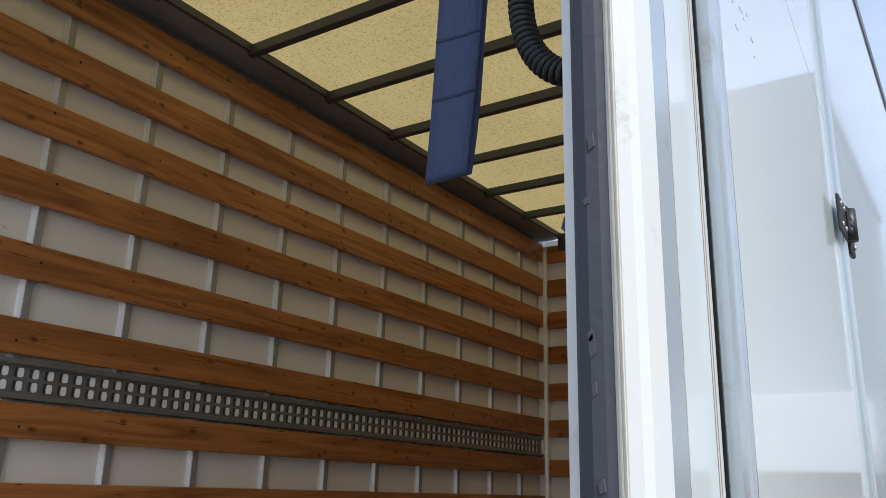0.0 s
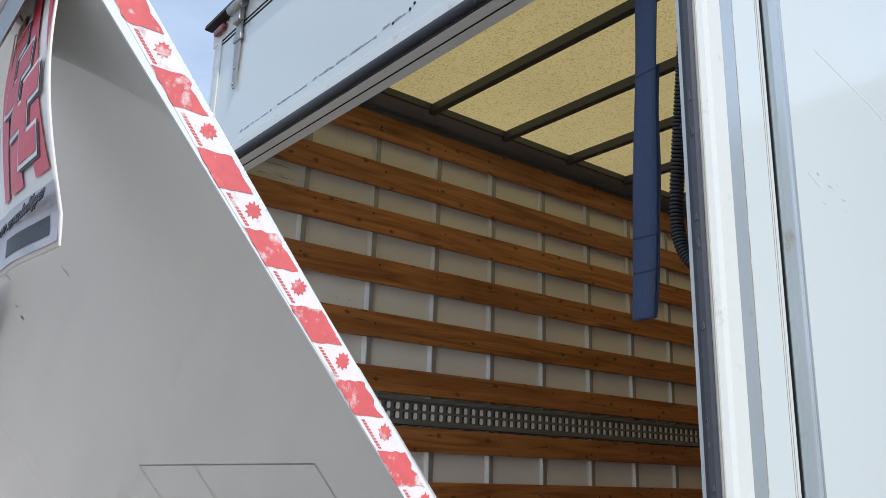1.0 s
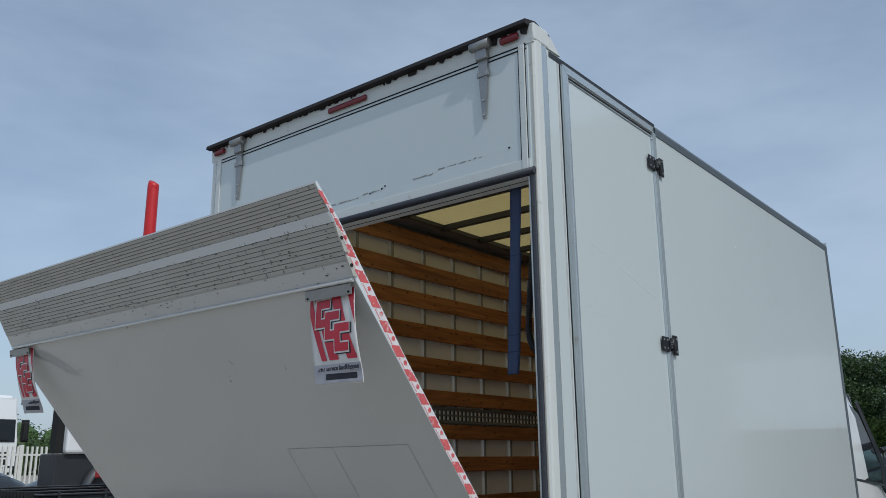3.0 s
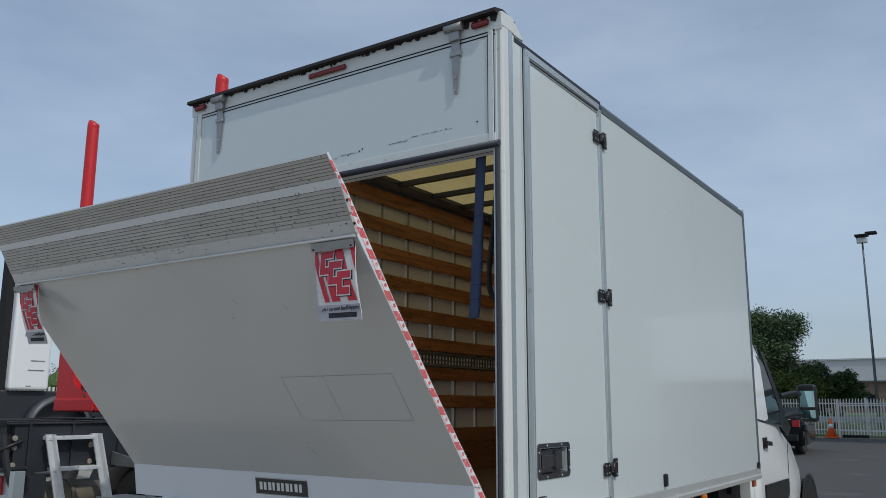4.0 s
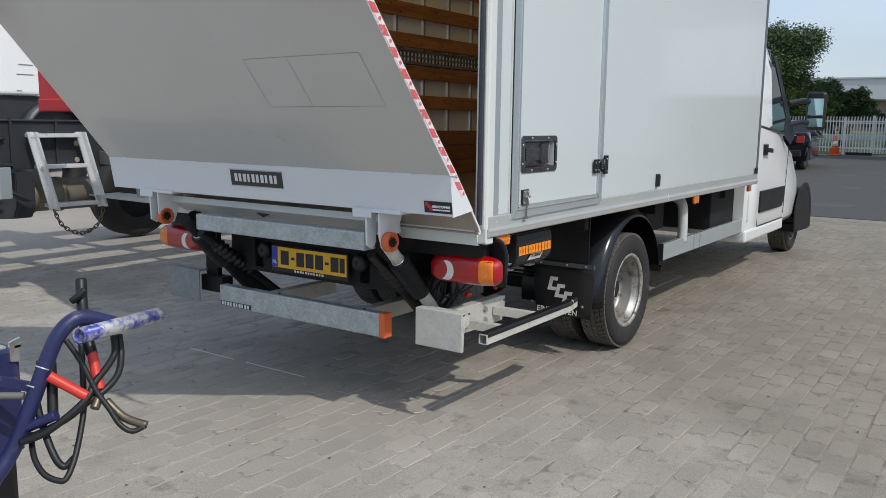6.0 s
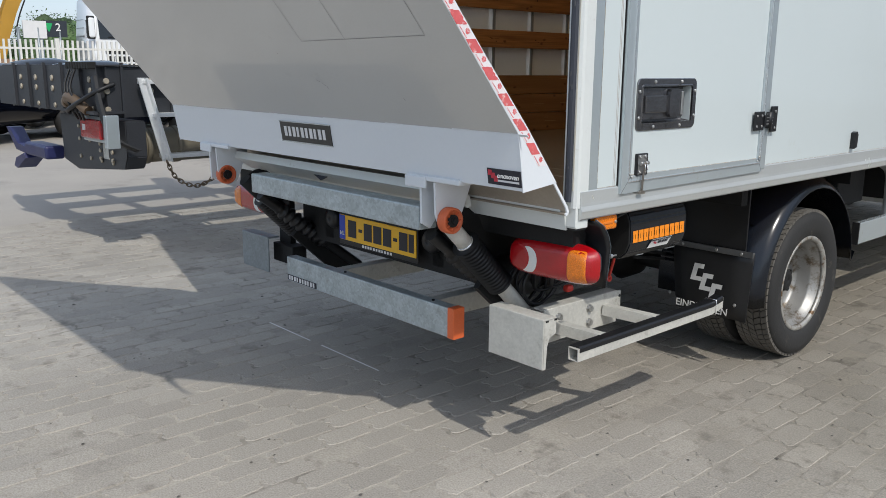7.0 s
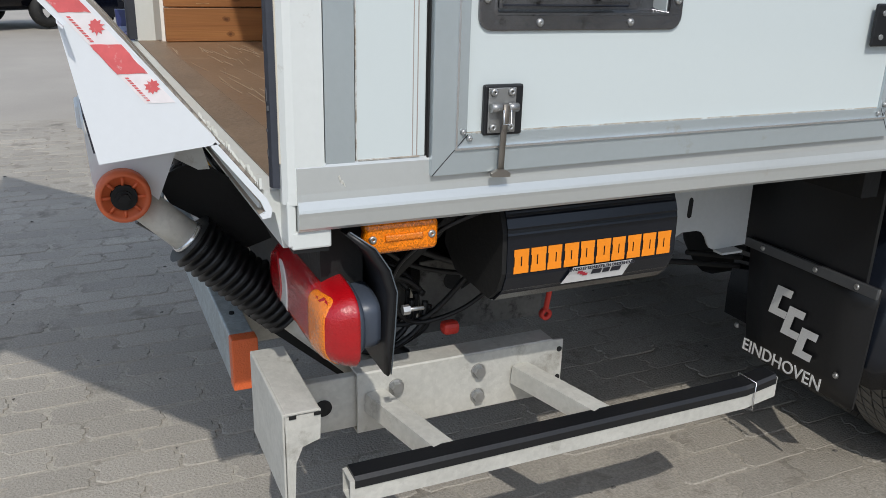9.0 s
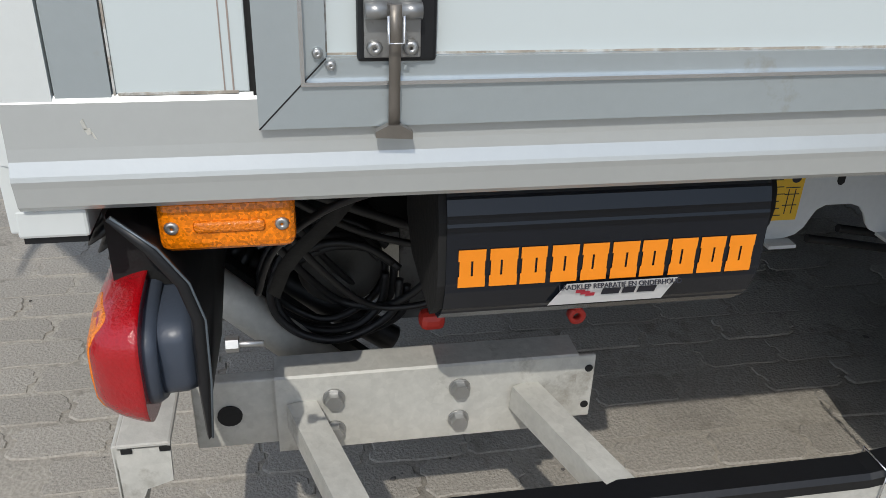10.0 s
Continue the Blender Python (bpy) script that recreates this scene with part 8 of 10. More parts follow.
prism(bm, [(-5.72, 0.60), (-5.40, 0.545), (-4.40, 0.63), (-4.34, 0.72), (-4.34, 0.98), (-5.76, 0.98)], "Y", 0.27, 0.42)
bmesh.ops.bevel(bm, geom=bm.edges[:], offset=0.008, segments=2, affect="EDGES")
under_ = part("under_run_plate", bm, CHASSIS, tr, "black bolted plates under the frame")
part("pale_sticker", B(-4.80, -4.69, 0.266, 0.2705, 0.68, 0.80), GALV_DULL, under_)
part("lamp_bracket", box(bmesh.new(), -4.29, -4.235, 0.10, 0.19, 0.80, 1.03, bevel=0.004), ALU, tr, "grey upright lamp bracket")
bm = bmesh.new()
bolts(bm, [(RX + 0.0, 0.2 + 0.32 * k, z) for k in range(7) for z in (1.26, 1.19, 1.06)], (1, 0, 0), 0.024)
bolts(bm, [(RX - 0.18 - 0.42 * k, 0.15, z) for k in range(5) for z in (1.27, 1.19)], (0, -1, 0), 0.026)
bolts(bm, [(RX - 0.15 - 0.21 * k, 0.15, 1.06) for k in range(10)], (0, -1, 0), 0.022)
bolts(bm, [(RX - 0.38 + 0.06 * i, 0.26, z) for i in (0, 4) for z in (0.68, 0.74, 0.79)] + [(-5.3 + 0.23 * i, 0.27, z) for i in range(4) for z in (0.66, 0.80, 0.90)], (0, -1, 0), 0.018)
part("frame_bolts", bm, surface("dull_bolt", (0.42, 0.37, 0.29), 0.45, metal=0.4, var=0.3, scale=20), tr, "dull frame bolts")["kind"] = "stuff"
bm = box(bmesh.new(), RX - 0.44, RX + 0.07, 0.16, 0.19, 0.82, 1.01, bevel=0.01)
tl = part("tail_lamp", bm, ALU, tr, "red tail lamp in a grey frame")
part("red_lens", box(bmesh.new(), RX - 0.42, RX - 0.02, 0.135, 0.162, 0.845, 0.985, bevel=0.01), RED_LENS, tl)
part("clear_lens", B(RX - 0.37, RX - 0.31, 0.132, 0.136, 0.90, 0.945), CLEAR_LENS, tl)
bm = box(bmesh.new(), RX - 0.62, RX + 0.05, 0.08, 0.30, 1.03, 1.05)
part("lamp_shelf", bm, CHASSIS, tl)
bm = bmesh.new()
for k in range(9):
    box(bm, -4.98 + 0.055 * k, -4.945 + 0.055 * k, 0.10, 0.16, 1.345, 1.395, bevel=0.004)
parts("cable_socket", bm, UNDER, tr, "black row of cable sockets")
bm = bmesh.new()
tube(bm, [(-4.95, 0.10, 1.10), (-4.86, 0.06, 1.14), (-4.74, 0.06, 1.13), (-4.62, 0.08, 1.08), (-4.56, 0.10, 1.05)], 0.036, seg=12)
cyl(bm, (-5.02, 0.11, 1.10), (-4.93, 0.10, 1.11), 0.05, seg=14)
part("hose_fitting", bm, surface("brown_fitting", (0.16, 0.11, 0.07), 0.5, metal=0.5, var=0.3, scale=20), tr, "brown brass hose fitting")
for k, (x, zz) in enumerate(((-4.90, 1.34), (-4.84, 1.33), (-4.78, 1.34))):
    bm = bmesh.new()
    tube(bm, [(x, 0.10, zz), (x + 0.02, 0.05, 1.20), (x + 0.08 + 0.03 * k, 0.07, 1.06), (x + 0.05, 0.12, 0.98)], 0.010, seg=8)
    part("cable", bm, CABLE, tr, "black cable")
# ladder on the flank
LXX = RX + 0.07
bm = bmesh.new()
for ya, yb in ((0.40, 0.55), (0.80, 0.965)):
    prism(bm, [(ya - 0.006, 1.285), (ya + 0.056, 1.285), (yb + 0.056, 0.675), (yb - 0.006, 0.675)], "X", LXX, LXX + 0.012)
    prism(bm, [(ya + 0.040, 1.285), (ya + 0.056, 1.285), (yb + 0.056, 0.675), (yb + 0.040, 0.675)], "X", LXX + 0.010, LXX + 0.055)
lad = part("ladder", bm, LADDER, tr, "aluminium boarding ladder with chain")
for t in (0.02, 0.42, 0.93):
    y0 = 0.40 + 0.15 * t
    bm = box(bmesh.new(), LXX - 0.10, LXX + 0.02, y0 + 0.02, y0 + 0.42, 1.265 - 0.6 * t - 0.012, 1.265 - 0.6 * t + 0.018, bevel=0.004)
    part("rung", bm, LADDER, lad)
bm = bmesh.new()
hang = smooth_line([(LXX + 0.02, 0.57, 0.675), (LXX + 0.03, 0.635, 0.545), (LXX + 0.03, 0.78, 0.475), (LXX + 0.03, 0.93, 0.53), (LXX + 0.02, 1.0, 0.665)], 14)
way_len, links = 0.0, []
for p, q in zip(hang, hang[1:]):
    way_len += (q - p).length
    if way_len >= 0.034 * (len(links) + 0.5):
        links.append((p.lerp(q, 0.5), (q - p).normalized()))
for k, (c, w_) in enumerate(links):
    side_ = w_.cross(Vector((1, 0, 0))).normalized() if k % 2 else Vector((1, 0, 0))
    tube(bm, [c + w_ * 0.026 * math.cos(2 * math.pi * i / 10) + side_ * 0.014 * math.sin(2 * math.pi * i / 10) for i in range(11)], 0.0048, seg=5, curve=False)
part("chain", bm, surface("rusty_chain", (0.16, 0.12, 0.08), 0.6, metal=0.4, var=0.3, scale=30), lad, "rusty hanging chain")
bm = bmesh.new()
cyl(bm, (RX - 0.15, 0.42, 0.78), (RX - 0.15, 1.05, 0.78), 0.13, seg=24)
cyl(bm, (RX - 0.15, 0.72, 0.78), (RX - 0.15, 0.76, 0.78), 0.14, seg=24)
cyl(bm, (RX - 0.15, 0.48, 0.78), (RX - 0.15, 0.52, 0.78), 0.14, seg=24)
part("air_tank", bm, surface("dusty_tank", (0.16, 0.14, 0.10), 0.6, var=0.25, scale=6), tr, "dusty brown air tank")
bm = bmesh.new()
for yc in (3.05, 4.40):
    for x in (RX + 0.12, RX - 2.35):
        lathe(bm, [(0.30, 0.0), (0.46, 0.02), (0.515, 0.05), (0.52, 0.28), (0.46, 0.31), (0.30, 0.32)], (x - 0.32, yc, 0.52), "X", 36)
parts("tyre", bm, TYRE, tr, "large dusty truck tyre")
bm = bmesh.new()
for yc in (3.05, 4.40):
    for x in (RX + 0.12, RX - 2.35):
        cyl(bm, (x - 0.26, yc, 0.52), (x - 0.05, yc, 0.52), 0.31, seg=28)
parts("hub", bm, UNDER, tr, "dark dirty wheel hub")
bm = bmesh.new()
box(bm, RX - 0.02, RX + 0.80, 0.95, 1.22, 0.764, 0.770, bevel=0.002)
prism(bm, [(RX - 0.02, 0.758), (RX + 0.80, 0.750), (RX + 0.80, 0.772), (RX - 0.02, 0.776)], "Y", 0.938, 0.950)
part("wing", bm, surface("grey_wing", (0.50, 0.50, 0.48), 0.5, metal=0.3, var=0.15, scale=5), tr, "grey steel wheel wing plate")
bm = bmesh.new()
prism(bm, [(RX + 0.52, 0.77), (RX + 0.60, 0.77), (RX + 0.66, 1.00), (RX + 0.62, 1.02), (RX + 0.50, 1.00)], "Y", 1.02, 1.03)
part("wing_bracket", bm, ALU, tr, "pale upright wing bracket")
bm = bmesh.new()
prism(bm, [(RX + 0.01, 1.02), (RX + 0.01, 1.13), (RX + 0.60, 1.035), (RX + 0.60, 1.005)], "Y", 1.035, 1.05)
part("wing_stay", bm, surface("grey_stay", (0.20, 0.20, 0.19), 0.5, metal=0.3, var=0.2, scale=6), tr, "grey tapered wing stay")
bm = bmesh.new()
box(bm, RX - 0.02, RX + 0.55, 1.9, 1.93, 0.62, 1.06)
part("spray_flap", bm, CHASSIS, tr, "black spray flap")
bm = bmesh.new()
bolts(bm, [(RX + 0.545, 1.02, 0.99), (RX + 0.60, 1.02, 0.995), (RX + 0.57, 1.02, 0.93)], (0, -1, 0), 0.014)
parts("bracket_bolt", bm, STEEL, tr)
bm = bmesh.new()
sheet(bm, [[(p.x - 0.034, p.y, p.z - 0.01), (p.x, p.y - 0.012, p.z), (p.x + 0.034, p.y, p.z + 0.01)] for p in smooth_line([(-4.52, 0.13, 1.29), (-4.45, 0.12, 1.16), (-4.37, 0.13, 0.98), (-4.30, 0.18, 0.85), (-4.27, 0.32, 0.77)], 6)], 0.022, (0, 1, 0))
tube(bm, [(RX - 0.55, 0.11, 1.02), (RX - 0.3, 0.03, 1.06), (RX - 0.0, 0.11, 1.18), (RX + 0.02, 0.25, 1.24)], 0.016, seg=8)
part("cable_loom", bm, CABLE, tr, "thick black cable loom")
bm = box(bmesh.new(), -6.45, -5.86, 0.16, 0.32, 0.585, 0.700, bevel=0.02)
jack = part("blue_jack", bm, BLUE_PAINT, tr, "blue painted support leg")
bm = prism(bmesh.new(), [(-7.06, 0.80), (-6.96, 0.80), (-6.74, 0.665), (-6.40, 0.640), (-6.40, 0.585), (-6.80, 0.605)], "Y", 0.18, 0.30)
part("jack_arm", bm, BLUE_PAINT, jack)
bm = prism(bmesh.new(), [(-6.80, 0.455), (-6.70, 0.440), (-6.42, 0.555), (-6.45, 0.600), (-6.72, 0.535)], "Y", 0.15, 0.31)
part("jack_foot", bm, BLUE_PAINT, jack)
# red load frame and white cab of that truck
bm = bmesh.new()
prism(bm, [(-6.14, 1.46), (-5.50, 1.445), (-5.48, 1.60), (-5.60, 1.625), (-5.76, 1.66), (-5.84, 1.72), (-5.87, 1.82), (-5.91, 2.9), (-6.14, 2.9)], "Y", 1.50, 1.72)
bmesh.ops.bevel(bm, geom=bm.edges[:], offset=0.012, segments=2, affect="EDGES")
redf = part("red_frame", bm, RED_PAINT, tr, "red curved steel load frame")
part("back_plate", box(bmesh.new(), -5.93, -5.30, 1.74, 1.76, 1.5, 2.9, bevel=0.004), UNDER, redf, "dark plate behind the frame")
part("lower_lip", box(bmesh.new(), -6.12, -5.46, 1.475, 1.505, 1.45, 1.575, bevel=0.012), RED_PAINT, redf, "darker folded lower lip")
bm = bmesh.new()
cyl(bm, (-5.66, 1.60, 1.66), (-5.66, 1.60, 1.80), 0.045, seg=16)
cyl(bm, (-5.66, 1.60, 1.80), (-5.66, 1.60, 1.83), 0.02, seg=12)
part("canister", bm, ALU_BRIGHT, tr, "small silver canister")
bm = bmesh.new()
tube(bm, [(-5.70, 1.64, 2.1), (-5.74, 1.58, 1.85), (-5.68, 1.52, 1.66), (-5.55, 1.50, 1.50), (-5.42, 1.48, 1.40)], 0.014, seg=8)
tube(bm, [(-5.60, 1.64, 2.0), (-5.66, 1.58, 1.80), (-5.60, 1.52, 1.62), (-5.46, 1.50, 1.46)], 0.012, seg=8)
parts("air_hose", bm, CABLE, tr, "black air hose")


def stake(x, y, z0, z1, r=0.085):
    bm = bmesh.new()
    tube(bm, [(x, y, z0), (x, y, (z0 + z1) / 2), (x, y, z1 - 0.08), (x + 0.01, y, z1)], r, seg=14, radius_at=lambda t: r * (1.12 - 0.2 * t if t < 0.95 else 0.85 - (t - 0.95) * 6))
    return bm


log = thing("timber_truck", (-10, 6, 0), "white truck with tall red timber stakes", "truck")
part("stake", stake(-13.2, 6.0, 1.3, 7.05, 0.118), RED_PAINT, log, "tall red stake")
part("stake", stake(-9.80, 6.0, 1.3, 5.88, 0.115), RED_PAINT, log)
part("stake", stake(-9.29, 6.0, 1.3, 7.14, 0.115), RED_PAINT, log)
lc = part("cab", box(bmesh.new(), -11.30, -11.0, 3.62, 4.27, 1.74, 4.35, bevel=0.05, seg=3), CAB_WHITE, log, "white cab side fairing")
for y0, y1, z in ((3.93, 4.16, 2.20), (3.89, 4.16, 2.05), (3.88, 3.96, 1.80)):
    part("fin", B(-11.002, -10.992, y0, y1, z, z + 0.012), POLE, lc)
part("cab_gap", B(-11.30, -11.12, 3.50, 3.62, 1.74, 4.2), UNDER, log, "dark gap beside the fairing")
bm = bmesh.new()
box(bm, -11.60, -11.10, 3.50, 5.6, 0.70, 1.735, bevel=0.02)
part("lower_cab", bm, CHASSIS, log, "dark grey lower cab")
bm = bmesh.new()
arc = [(4.47 + 0.56 * math.cos(radians(a)), 1.10 + 0.56 * math.sin(radians(a))) for a in range(10, 181, 10)]
sheet(bm, [[(-11.10, y, z), (-10.92, y, z), (-10.90, 4.47 + (y - 4.47) * 0.90, 1.10 + (z - 1.10) * 0.90)] for y, z in arc], 0.02, (0, 0, -1))
part("wheel_arch", bm, surface("dark_grey_arch", (0.075, 0.08, 0.088), 0.4, var=0.1, scale=3), log, "dark grey wheel arch")
bm = bmesh.new()
lathe(bm, [(0.28, -0.15), (0.49, -0.15), (0.51, 0.0), (0.49, 0.15), (0.28, 0.15)], (-11.2, 4.47, 0.51), "X", 32)
part("tyre", bm, TYRE, log, "large black tyre")
bm = bmesh.new()
box(bm, -13.5, -8.6, 5.7, 8.4, 0.95, 1.25, bevel=0.02)
part("bed", bm, CHASSIS, log, "dark load bed")

# blue starter cart on the paving
cart = thing("starter_cart", (-0.25, -2.05, 0), "blue battery starter cart with black cables and red clamps", "cart")
bm = bmesh.new()
tube(bm, [(-0.19, -2.22, 0.33), (-0.064, -2.091, 0.572), (-0.046, -2.031, 0.657), (-0.03, -1.996, 0.745), (-0.014, -1.959, 0.847), (-0.003, -1.935, 0.909), (0.006, -1.905, 0.945), (0.013, -1.869, 0.954), (0.023, -1.801, 0.927)], 0.0185, seg=14, n=8)
part("frame_tube", bm, BLUE_PAINT, cart, "bent blue tube of the handle")
A_, B_ = Vector((0.106, -1.942, 0.938)), Vector((0.036, -1.68, 0.928))
bm = bmesh.new()
lathe(bm, [(0.0155, 0.0), (0.0185, 0.0), (0.0185, (B_ - A_).length), (0.0155, (B_ - A_).length)], (0, 0, 0), "Z", 20)
turned(bm, Matrix.Translation(A_) @ (B_ - A_).to_track_quat("Z", "Y").to_matrix().to_4x4())
part("grip_tube", bm, WORN_BLUE, cart, "worn cross grip, paint scraped to bare steel")
bm = bmesh.new()
tube(bm, [Vector(p).lerp(Vector(q), f) for p, q in [[(-0.009, -1.947, 0.879), (-0.009, -1.937, 0.9)]] for f in (0.42, 0.58)], 0.0195, seg=14, curve=False)
part("cable_tie", bm, ALU, cart, "thin clear cable tie")
bm = bmesh.new()
tube(bm, [Vector(p).lerp(Vector(q), f) for p, q in [[(-0.015, -1.967, 0.835), (-0.015, -1.956, 0.855)]] for f in (0.42, 0.58)], 0.0195, seg=14, curve=False)
part("cable_tie", bm, ALU, cart, "thin clear cable tie")
bm = bmesh.new()
tube(bm, [Vector(p).lerp(Vector(q), f) for p, q in [[(-0.025, -1.985, 0.791), (-0.026, -1.974, 0.811)]] for f in (0.42, 0.58)], 0.0195, seg=14, curve=False)
part("cable_tie", bm, ALU, cart, "thin clear cable tie")
bm = bmesh.new()
box(bm, -0.75, -0.17, -2.55, -1.935, 0.60, 0.862, bevel=0.006)
cb_ = part("cart_box", bm, BLUE_PAINT, cart, "blue battery box")
part("battery_top", box(bmesh.new(), -0.73, -0.19, -2.53, -1.955, 0.856, 0.868, bevel=0.003), surface("grey_lid", (0.35, 0.35, 0.33), 0.5, var=0.2, scale=8), cb_, "grey battery lid")
part("terminal", box(bmesh.new(), -0.32, -0.22, -2.06, -1.99, 0.868, 0.886, bevel=0.006), UNDER, cb_, "black terminal cover")
part("terminal", box(bmesh.new(), -0.62, -0.45, -2.30, -2.2, 0.868, 0.89, bevel=0.006), UNDER, cb_)
bm = bmesh.new()
tube(bm, [(-0.285, -2.075, 0.86), (-0.285, -2.075, 0.895), (-0.28, -2.09, 0.912), (-0.275, -2.115, 0.905)], 0.017, seg=10)
part("red_boot", bm, RED_RUBBER, cb_, "red terminal boot")
bm = bmesh.new()
prism(bm, [(-1.962, 0.835), (-1.940, 0.830), (-1.936, 0.868), (-1.925, 0.880), (-1.935, 0.890), (-1.962, 0.882)], "X", -0.170, -0.162)
box(bm, -0.19, -0.162, -1.95, -1.932, 0.866, 0.872)
part("corner_latch", bm, ALU_BRIGHT, cb_, "bright corner latch")
for y0, y1, z0, z1 in ((-2.10, -2.092, 0.775, 0.822), (-2.115, -2.075, 0.769, 0.777), (-2.14, -2.132, 0.775, 0.822), (-2.155, -2.118, 0.769, 0.777)):
    part("painted_bar", B(-0.1705, -0.169, y0, y1, z0, z1), FLAG_WHITE, cb_, "hand-painted white mark")
part("charger_unit", box(bmesh.new(), -0.70, -0.175, -2.50, -1.95, 0.36, 0.60, bevel=0.02), BLACK, cart, "black charger unit")
for x, y in ((-0.45, -2.45), (-0.45, -2.06)):
    bm = bmesh.new()
    lathe(bm, [(0.05, -0.03), (0.14, -0.03), (0.15, 0), (0.14, 0.03), (0.05, 0.03)], (x, y, 0.15), "Y", 24)
    part("wheel", bm, TYRE, cart, "small black cart wheel")
part("base_plate", B(-0.72, -0.18, -2.50, -1.95, 0.30, 0.36), BLUE_PAINT, cart, "blue base plate")
for x, y in ((-0.45, -2.45), (-0.45, -2.06), (-0.22, -2.2)):
    bm = bmesh.new()
    cyl(bm, (x, y, 0.0 if x > -0.3 else 0.15), (x, y, 0.32), 0.018, seg=10)
    part("leg", bm, UNDER, cart)
bm = bmesh.new()
tube(bm, [(-0.088, -1.812, 1.024), (-0.057, -1.831, 0.97), (-0.026, -1.846, 0.932), (-0.006, -1.853, 0.898), (0.018, -1.858, 0.861)], 0.0135, seg=10, n=8)
part("black_clamp", bm, BLACK, cart, "taped black jump lead clamp")
bm = bmesh.new()
tube(bm, [(-0.066, -1.852, 0.98), (-0.056, -1.844, 0.989), (-0.048, -1.827, 1.006)], 0.0095, seg=10, n=8)
part("clamp_tape", bm, BLACK, cart, "")
bm = bmesh.new()
tube(bm, [(0.017, -1.857, 0.865), (0.036, -1.862, 0.825), (0.057, -1.866, 0.782)], 0.0125, seg=10, n=8)
part("red_clamp", bm, RED_RUBBER, cart, "red clamp handle")
bm = bmesh.new()
tube(bm, [(0.006, -1.961, 0.83), (0.035, -1.931, 0.802), (0.063, -1.904, 0.777)], 0.0125, seg=10, n=8)
part("red_clamp", bm, RED_RUBBER, cart, "")
bm = bmesh.new()
tube(bm, [(0.069, -1.875, 0.774), (0.074, -1.885, 0.763), (0.08, -1.897, 0.749)], 0.011, seg=10, n=8)
part("clamp_jaw", bm, JAW, cart, "dull metal clamp jaw")
bm = bmesh.new()
tube(bm, [(0.071, -1.86, 0.756), (0.114, -1.843, 0.719), (0.16, -1.815, 0.701)], 0.0105, seg=10, n=8)
part("clamp_jaw", bm, JAW, cart, "")
bm = bmesh.new()
tube(bm, [(0.009, -1.792, 0.891), (0.028, -1.804, 0.855), (0.044, -1.838, 0.828), (0.056, -1.878, 0.803), (0.064, -1.904, 0.774), (0.051, -1.945, 0.739), (0.022, -1.989, 0.703), (-0.021, -2.023, 0.682)], 0.0085, seg=10, n=8)
part("jump_lead", bm, CABLE, cart, "looped black jump lead")
bm = bmesh.new()
tube(bm, [(0.006, -1.775, 0.89), (0.028, -1.787, 0.843), (0.053, -1.814, 0.808), (0.064, -1.854, 0.783), (0.057, -1.9, 0.76), (0.037, -1.952, 0.724), (-0.029, -2.011, 0.681)], 0.0085, seg=10, n=8)
part("jump_lead", bm, CABLE, cart, "looped black jump lead")
bm = bmesh.new()
tube(bm, [(0.01, -1.917, 0.907), (0.026, -1.906, 0.878), (0.045, -1.896, 0.842), (0.073, -1.885, 0.786), (0.098, -1.872, 0.747), (0.124, -1.86, 0.707), (0.145, -1.842, 0.691), (0.159, -1.816, 0.701)], 0.0065, seg=10, n=8)
part("jump_lead", bm, CABLE, cart, "looped black jump lead")
bm = bmesh.new()
tube(bm, [(-0.001, -1.873, 0.889), (0.022, -1.887, 0.791), (0.036, -1.898, 0.737), (0.056, -1.922, 0.689), (0.074, -1.949, 0.643), (0.087, -1.978, 0.609), (0.079, -1.993, 0.604), (0.047, -2.009, 0.617), (0.004, -2.007, 0.646), (-0.046, -1.985, 0.686)], 0.007, seg=10, n=8)
part("jump_lead", bm, CABLE, cart, "looped black jump lead")
bm = bmesh.new()
tube(bm, [(-0.033, -1.933, 0.864), (-0.017, -1.942, 0.799), (0.002, -1.955, 0.729)], 0.012, seg=10, n=8)
part("jump_lead", bm, CABLE, cart, "looped black jump lead")
bm = bmesh.new()
tube(bm, [(-0.043, -1.953, 0.856), (-0.029, -1.975, 0.776), (-0.007, -1.977, 0.715), (0.036, -1.978, 0.651), (0.056, -1.966, 0.623), (0.064, -1.942, 0.641)], 0.0085, seg=10, n=8)
part("jump_lead", bm, CABLE, cart, "looped black jump lead")
bm = B(-0.004, 0.004, 0.0, (Vector((-0.054, -1.979, 0.798)) - Vector((-0.143, -2.064, 0.829))).length, -0.012, 0.012)
part("brace", turned(bm, Matrix.Translation((-0.143, -2.064, 0.829)) @ (Vector((-0.054, -1.979, 0.798)) - Vector((-0.143, -2.064, 0.829))).to_track_quat("Y", "Z").to_matrix().to_4x4()), BLUE_PAINT, cart, "flat blue brace")
bm = bmesh.new()
tube(bm, [(-0.038, -2.011, 0.704), (-0.002, -1.988, 0.723), (0.035, -1.965, 0.743)], 0.012, seg=10, n=8)
part("brace", bm, BLUE_PAINT, cart, "")
bm = bmesh.new()
tube(bm, [(-0.145, -2.09, 0.792), (-0.102, -2.043, 0.783), (-0.054, -1.99, 0.778)], 0.009, seg=10, n=8)
part("grey_cable", bm, GREY_CABLE, cart, "grey cable")

for ob in cart.children:
    if ob.name.split(".")[0] not in ("wheel", "leg"):
        for p in [ob, *ob.children]:
            p.data.transform(Matrix.Translation((0, 0, -0.033)))

